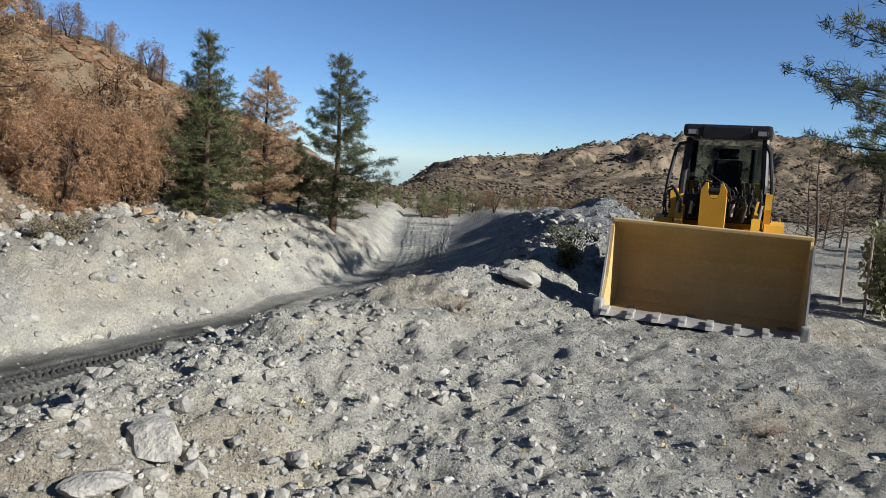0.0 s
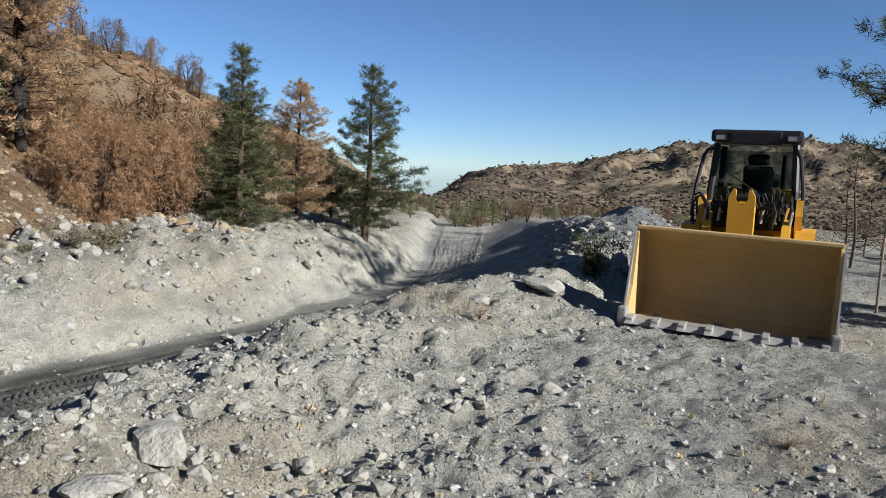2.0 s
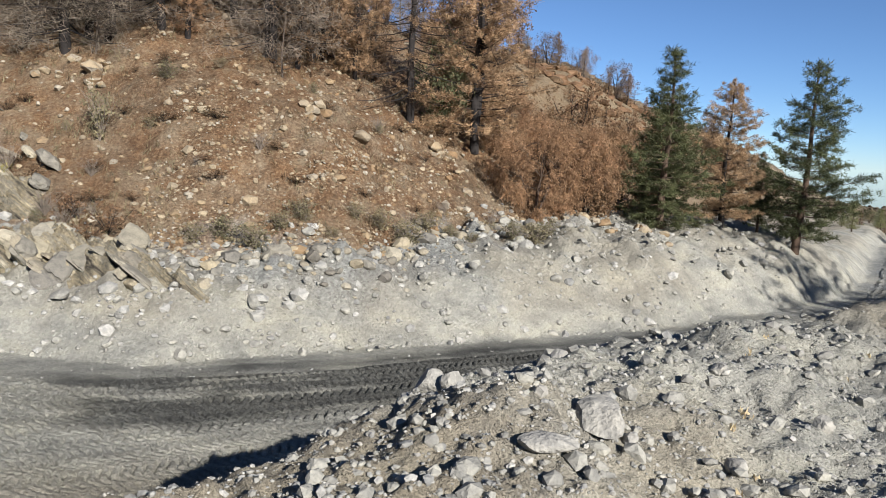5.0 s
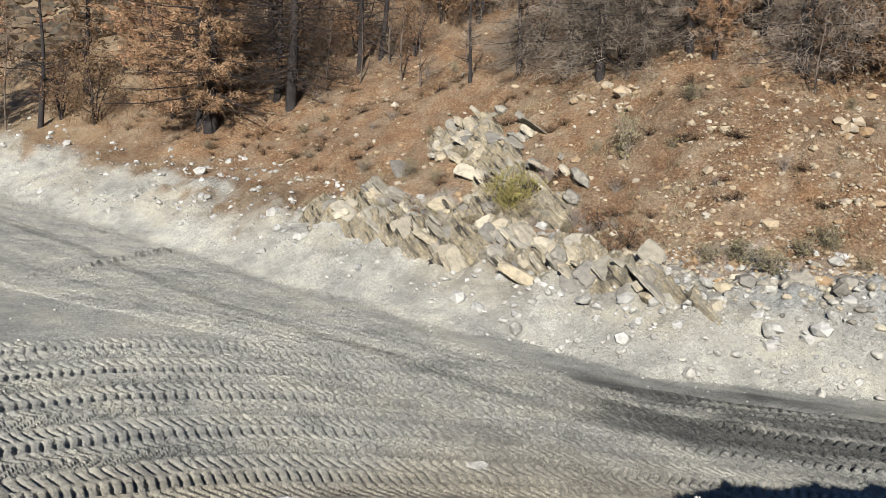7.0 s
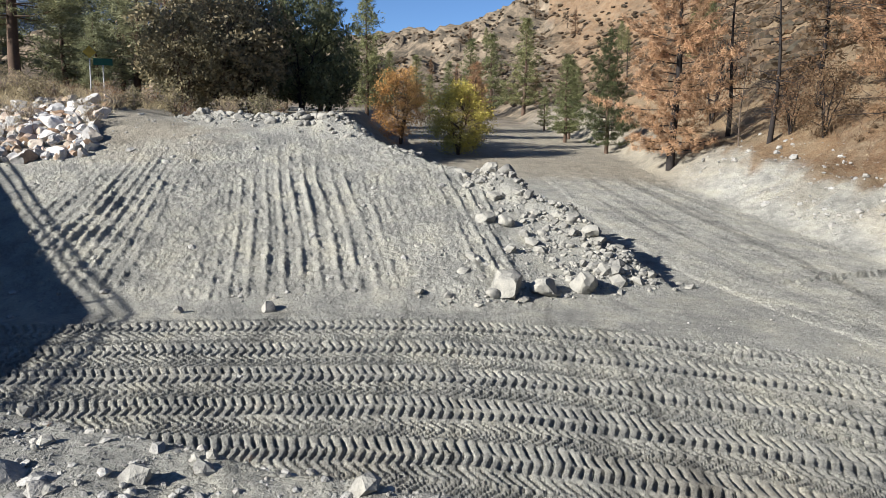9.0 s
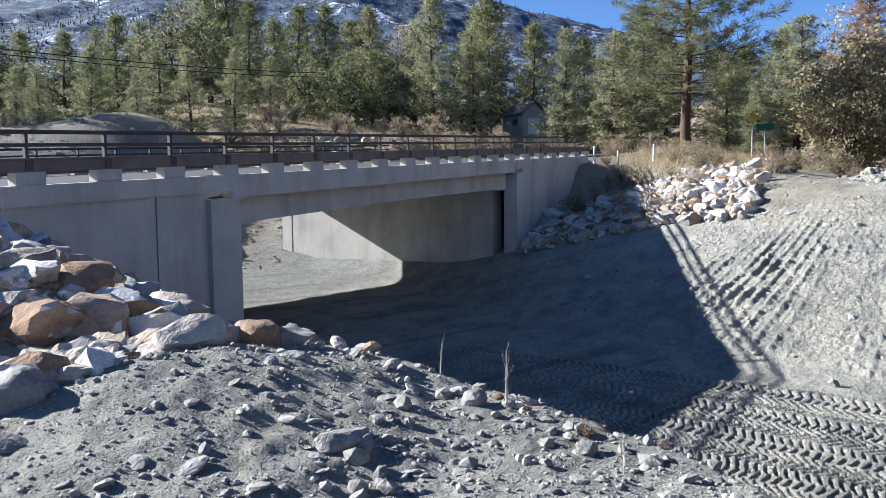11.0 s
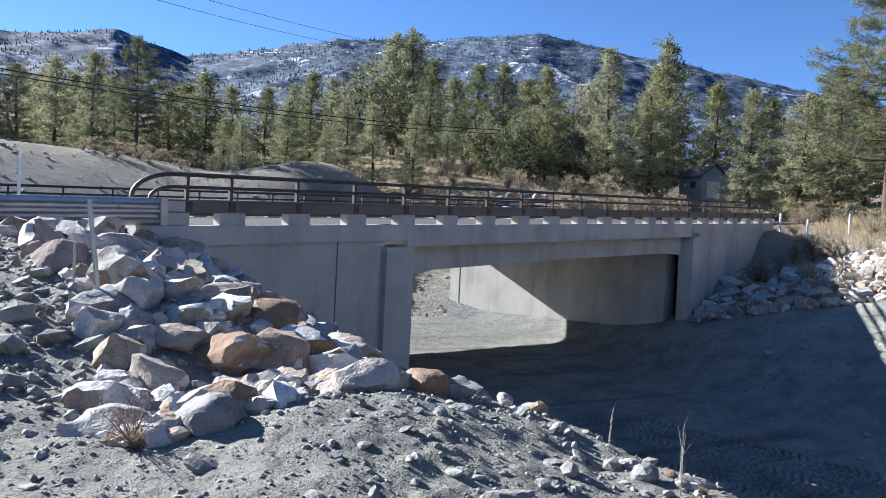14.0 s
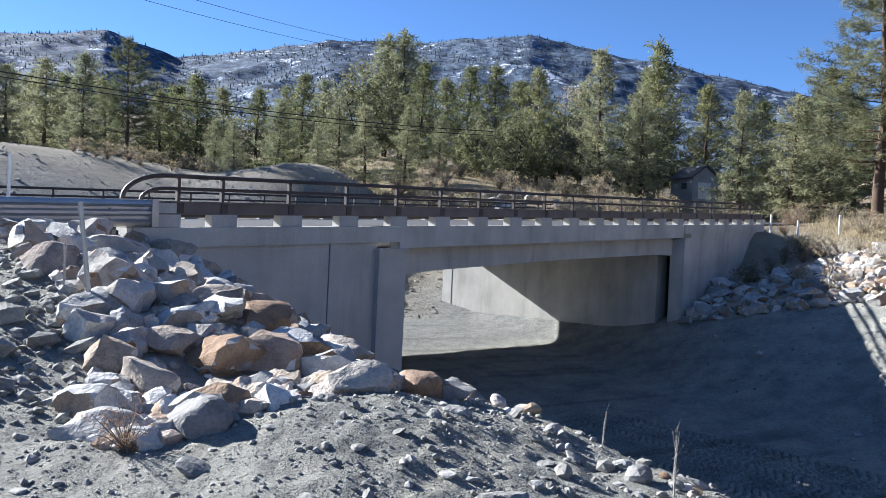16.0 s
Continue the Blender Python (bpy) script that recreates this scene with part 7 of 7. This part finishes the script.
def cable(name, label, a, b, sag, r):
    p, q = Vector(a), Vector(b)
    pts = [p.lerp(q, t) - Vector((0, 0, 4 * sag * t * (1 - t))) for t in np.linspace(0, 1, 25)]
    tagged(part(name, pipe(bmesh.new(), pts, r, 5), M_RUBBER), label, "cable")


def aloft(bearing, dist, el):
    x, y = polar(bearing, dist)
    return x, y, 2.15 + dist * math.tan(radians(el))


cable("power_cable", "black overhead cable before the forest", aloft(172, 44, 9.9), aloft(128, 62, 8.4), 0.7, 0.035)
cable("power_cable", "black overhead cable before the forest", aloft(172, 44, 9.6), aloft(128, 62, 8.1), 0.7, 0.03)
cable("power_cable", "thin overhead wire against the sky", aloft(162, 60, 16.4), aloft(132, 130, 13.3), 1.2, 0.022)
cable("power_cable", "thin overhead wire against the sky", aloft(160, 60, 17.2), aloft(130, 130, 13.6), 1.2, 0.022)


def road_sign(bearing, dist, el, w, h, colour, name, label, diamond):
    x, y = polar(bearing, dist)
    z = height(x, y)
    top = 2.15 + dist * math.tan(radians(el))
    s = empty(name, Matrix.Translation((x, y, z)) @ Matrix.Rotation(radians(bearing), 4, "Z"), label, "road sign")
    part("post", rod(bmesh.new(), (0, 0.05, -0.3), (0, 0.05, top - z), 0.05), M_GALV, s)
    m = Matrix.Translation((0, 0, top - z)) @ Matrix.Rotation(radians(45 if diamond else 0), 4, "Y")
    part("board", boxed(0, 0, 0, w, 0.02, h, m=m), plain(name + "_paint", colour, 0.5, 0, 0.08), s)


road_sign(97.4, 58, 4.6, 0.6, 0.6, (0.4, 0.3, 0.05), "warning_sign", "yellow diamond road sign before dark trees", True)
road_sign(96.6, 58, 4.0, 1.2, 0.45, (0.02, 0.1, 0.07), "direction_sign", "green road sign before dark trees", False)


def distant_trees(name, label, n, seed, region, h, material, z_of, round_shape=False):
    """Far trees and scrub, a few faces each, as one mesh."""
    rng = np.random.RandomState(seed)
    x, y = region(rng, n)
    z = z_of(x, y)
    heap = Heap()
    for i in range(len(x)):
        k = h * rng.uniform(0.5, 1.25)
        if round_shape:
            v, f = ico(1)
            v = v * (1 + 0.25 * rng.normal(size=(len(v), 1))) * [k * rng.uniform(0.7, 1.4), k, k * 0.6]
            heap.add(v + [x[i], y[i], z[i] + 0.2 * k], f)
        else:
            a = np.arange(5) * 1.2566 + rng.uniform(0, 6)
            w = k * rng.uniform(0.12, 0.22)
            ring = np.stack([np.cos(a) * w, np.sin(a) * w, np.full(5, 0.15 * k)], 1) * (1 + 0.25 * rng.normal(size=(5, 1)))
            up = np.stack([np.cos(a + 0.6) * w * 0.6, np.sin(a + 0.6) * w * 0.6, np.full(5, 0.55 * k)], 1)
            v = np.concatenate([ring, [[0, 0, 0.7 * k]], up, [[0, 0, k]], [[0, 0, -0.1 * k]]])
            f = [[j, (j + 1) % 5, 5] for j in range(5)] + [[6 + j, 6 + (j + 1) % 5, 11] for j in range(5)] + [[j, 12, (j + 1) % 5] for j in range(5)]
            heap.add(v + [x[i], y[i], z[i]], np.array(f))
    tagged(part(name, heap.mesh(), material), label, "woods", kind="stuff")


_mt = bpy.data.objects["mountain_backdrop"].data
_mv = np.empty(len(_mt.vertices) * 3)
_mt.vertices.foreach_get("co", _mv)
_mv = _mv.reshape(-1, 3)


def on_mountain(rng, n):
    k = rng.choice(len(_mv), n)
    keep = k[(rough_noise(_mv[k, 0], _mv[k, 1], 0.01, 3, 0.5, 2) > -0.25)]
    on_mountain.z = _mv[keep, 2]
    j = rng.normal(size=(len(keep), 2)) * 2.0
    return _mv[keep, 0] + j[:, 0], _mv[keep, 1] + j[:, 1]


# needle colours paled towards blue, haze painted into the far woods
distant_trees("mountain_trees", "far conifer woods on the snowy mountain", 34000, 91, on_mountain, 5.6, leafy("hazed_far_conifers", (0.045, 0.068, 0.075), (0.075, 0.105, 0.112)), lambda x, y: on_mountain.z - 1.5)
distant_trees("ridge_scrub", "dark scrub dotted over the far dry ridge", 6000, 92, fan(-82, -41, 130, 400), 0.6, leafy("far_scrub", (0.11, 0.09, 0.062), (0.16, 0.13, 0.09), (0.08, 0.07, 0.05)), lambda x, y: land(x, y, False), True)
distant_trees("hill_scrub", "burnt scrub dotted over the hillside", 2600, 93, kept(fan(-40, 75, 45, 150), lambda x, y: (side(x, y, HILL_FOOT) > 8) & (np.hypot(x, y) > 75)), 0.7, M_DULL, lambda x, y: land(x, y, False), True)
distant_trees("canyon_scrub", "burnt scrub on the canyon's hillside", 9500, 94, kept(fan(44, 92, 70, 330), lambda x, y: land(x, y, False) > 7), 0.85, leafy("burnt_scrub", (0.12, 0.085, 0.06), (0.19, 0.135, 0.09), (0.09, 0.075, 0.055)), lambda x, y: land(x, y, False), True)
_rng = np.random.RandomState(95)
for i in range(64):
    x, y = polar(_rng.uniform(54, 79), _rng.uniform(85, 280))
    if height(x, y) > 6:
        plant(("snag", "brown_pine_b", "snag_b", "far_a")[i % 4], x, y, _rng.uniform(5, 9), turn=i, spread=1.0, group="burnt trees in the canyon")
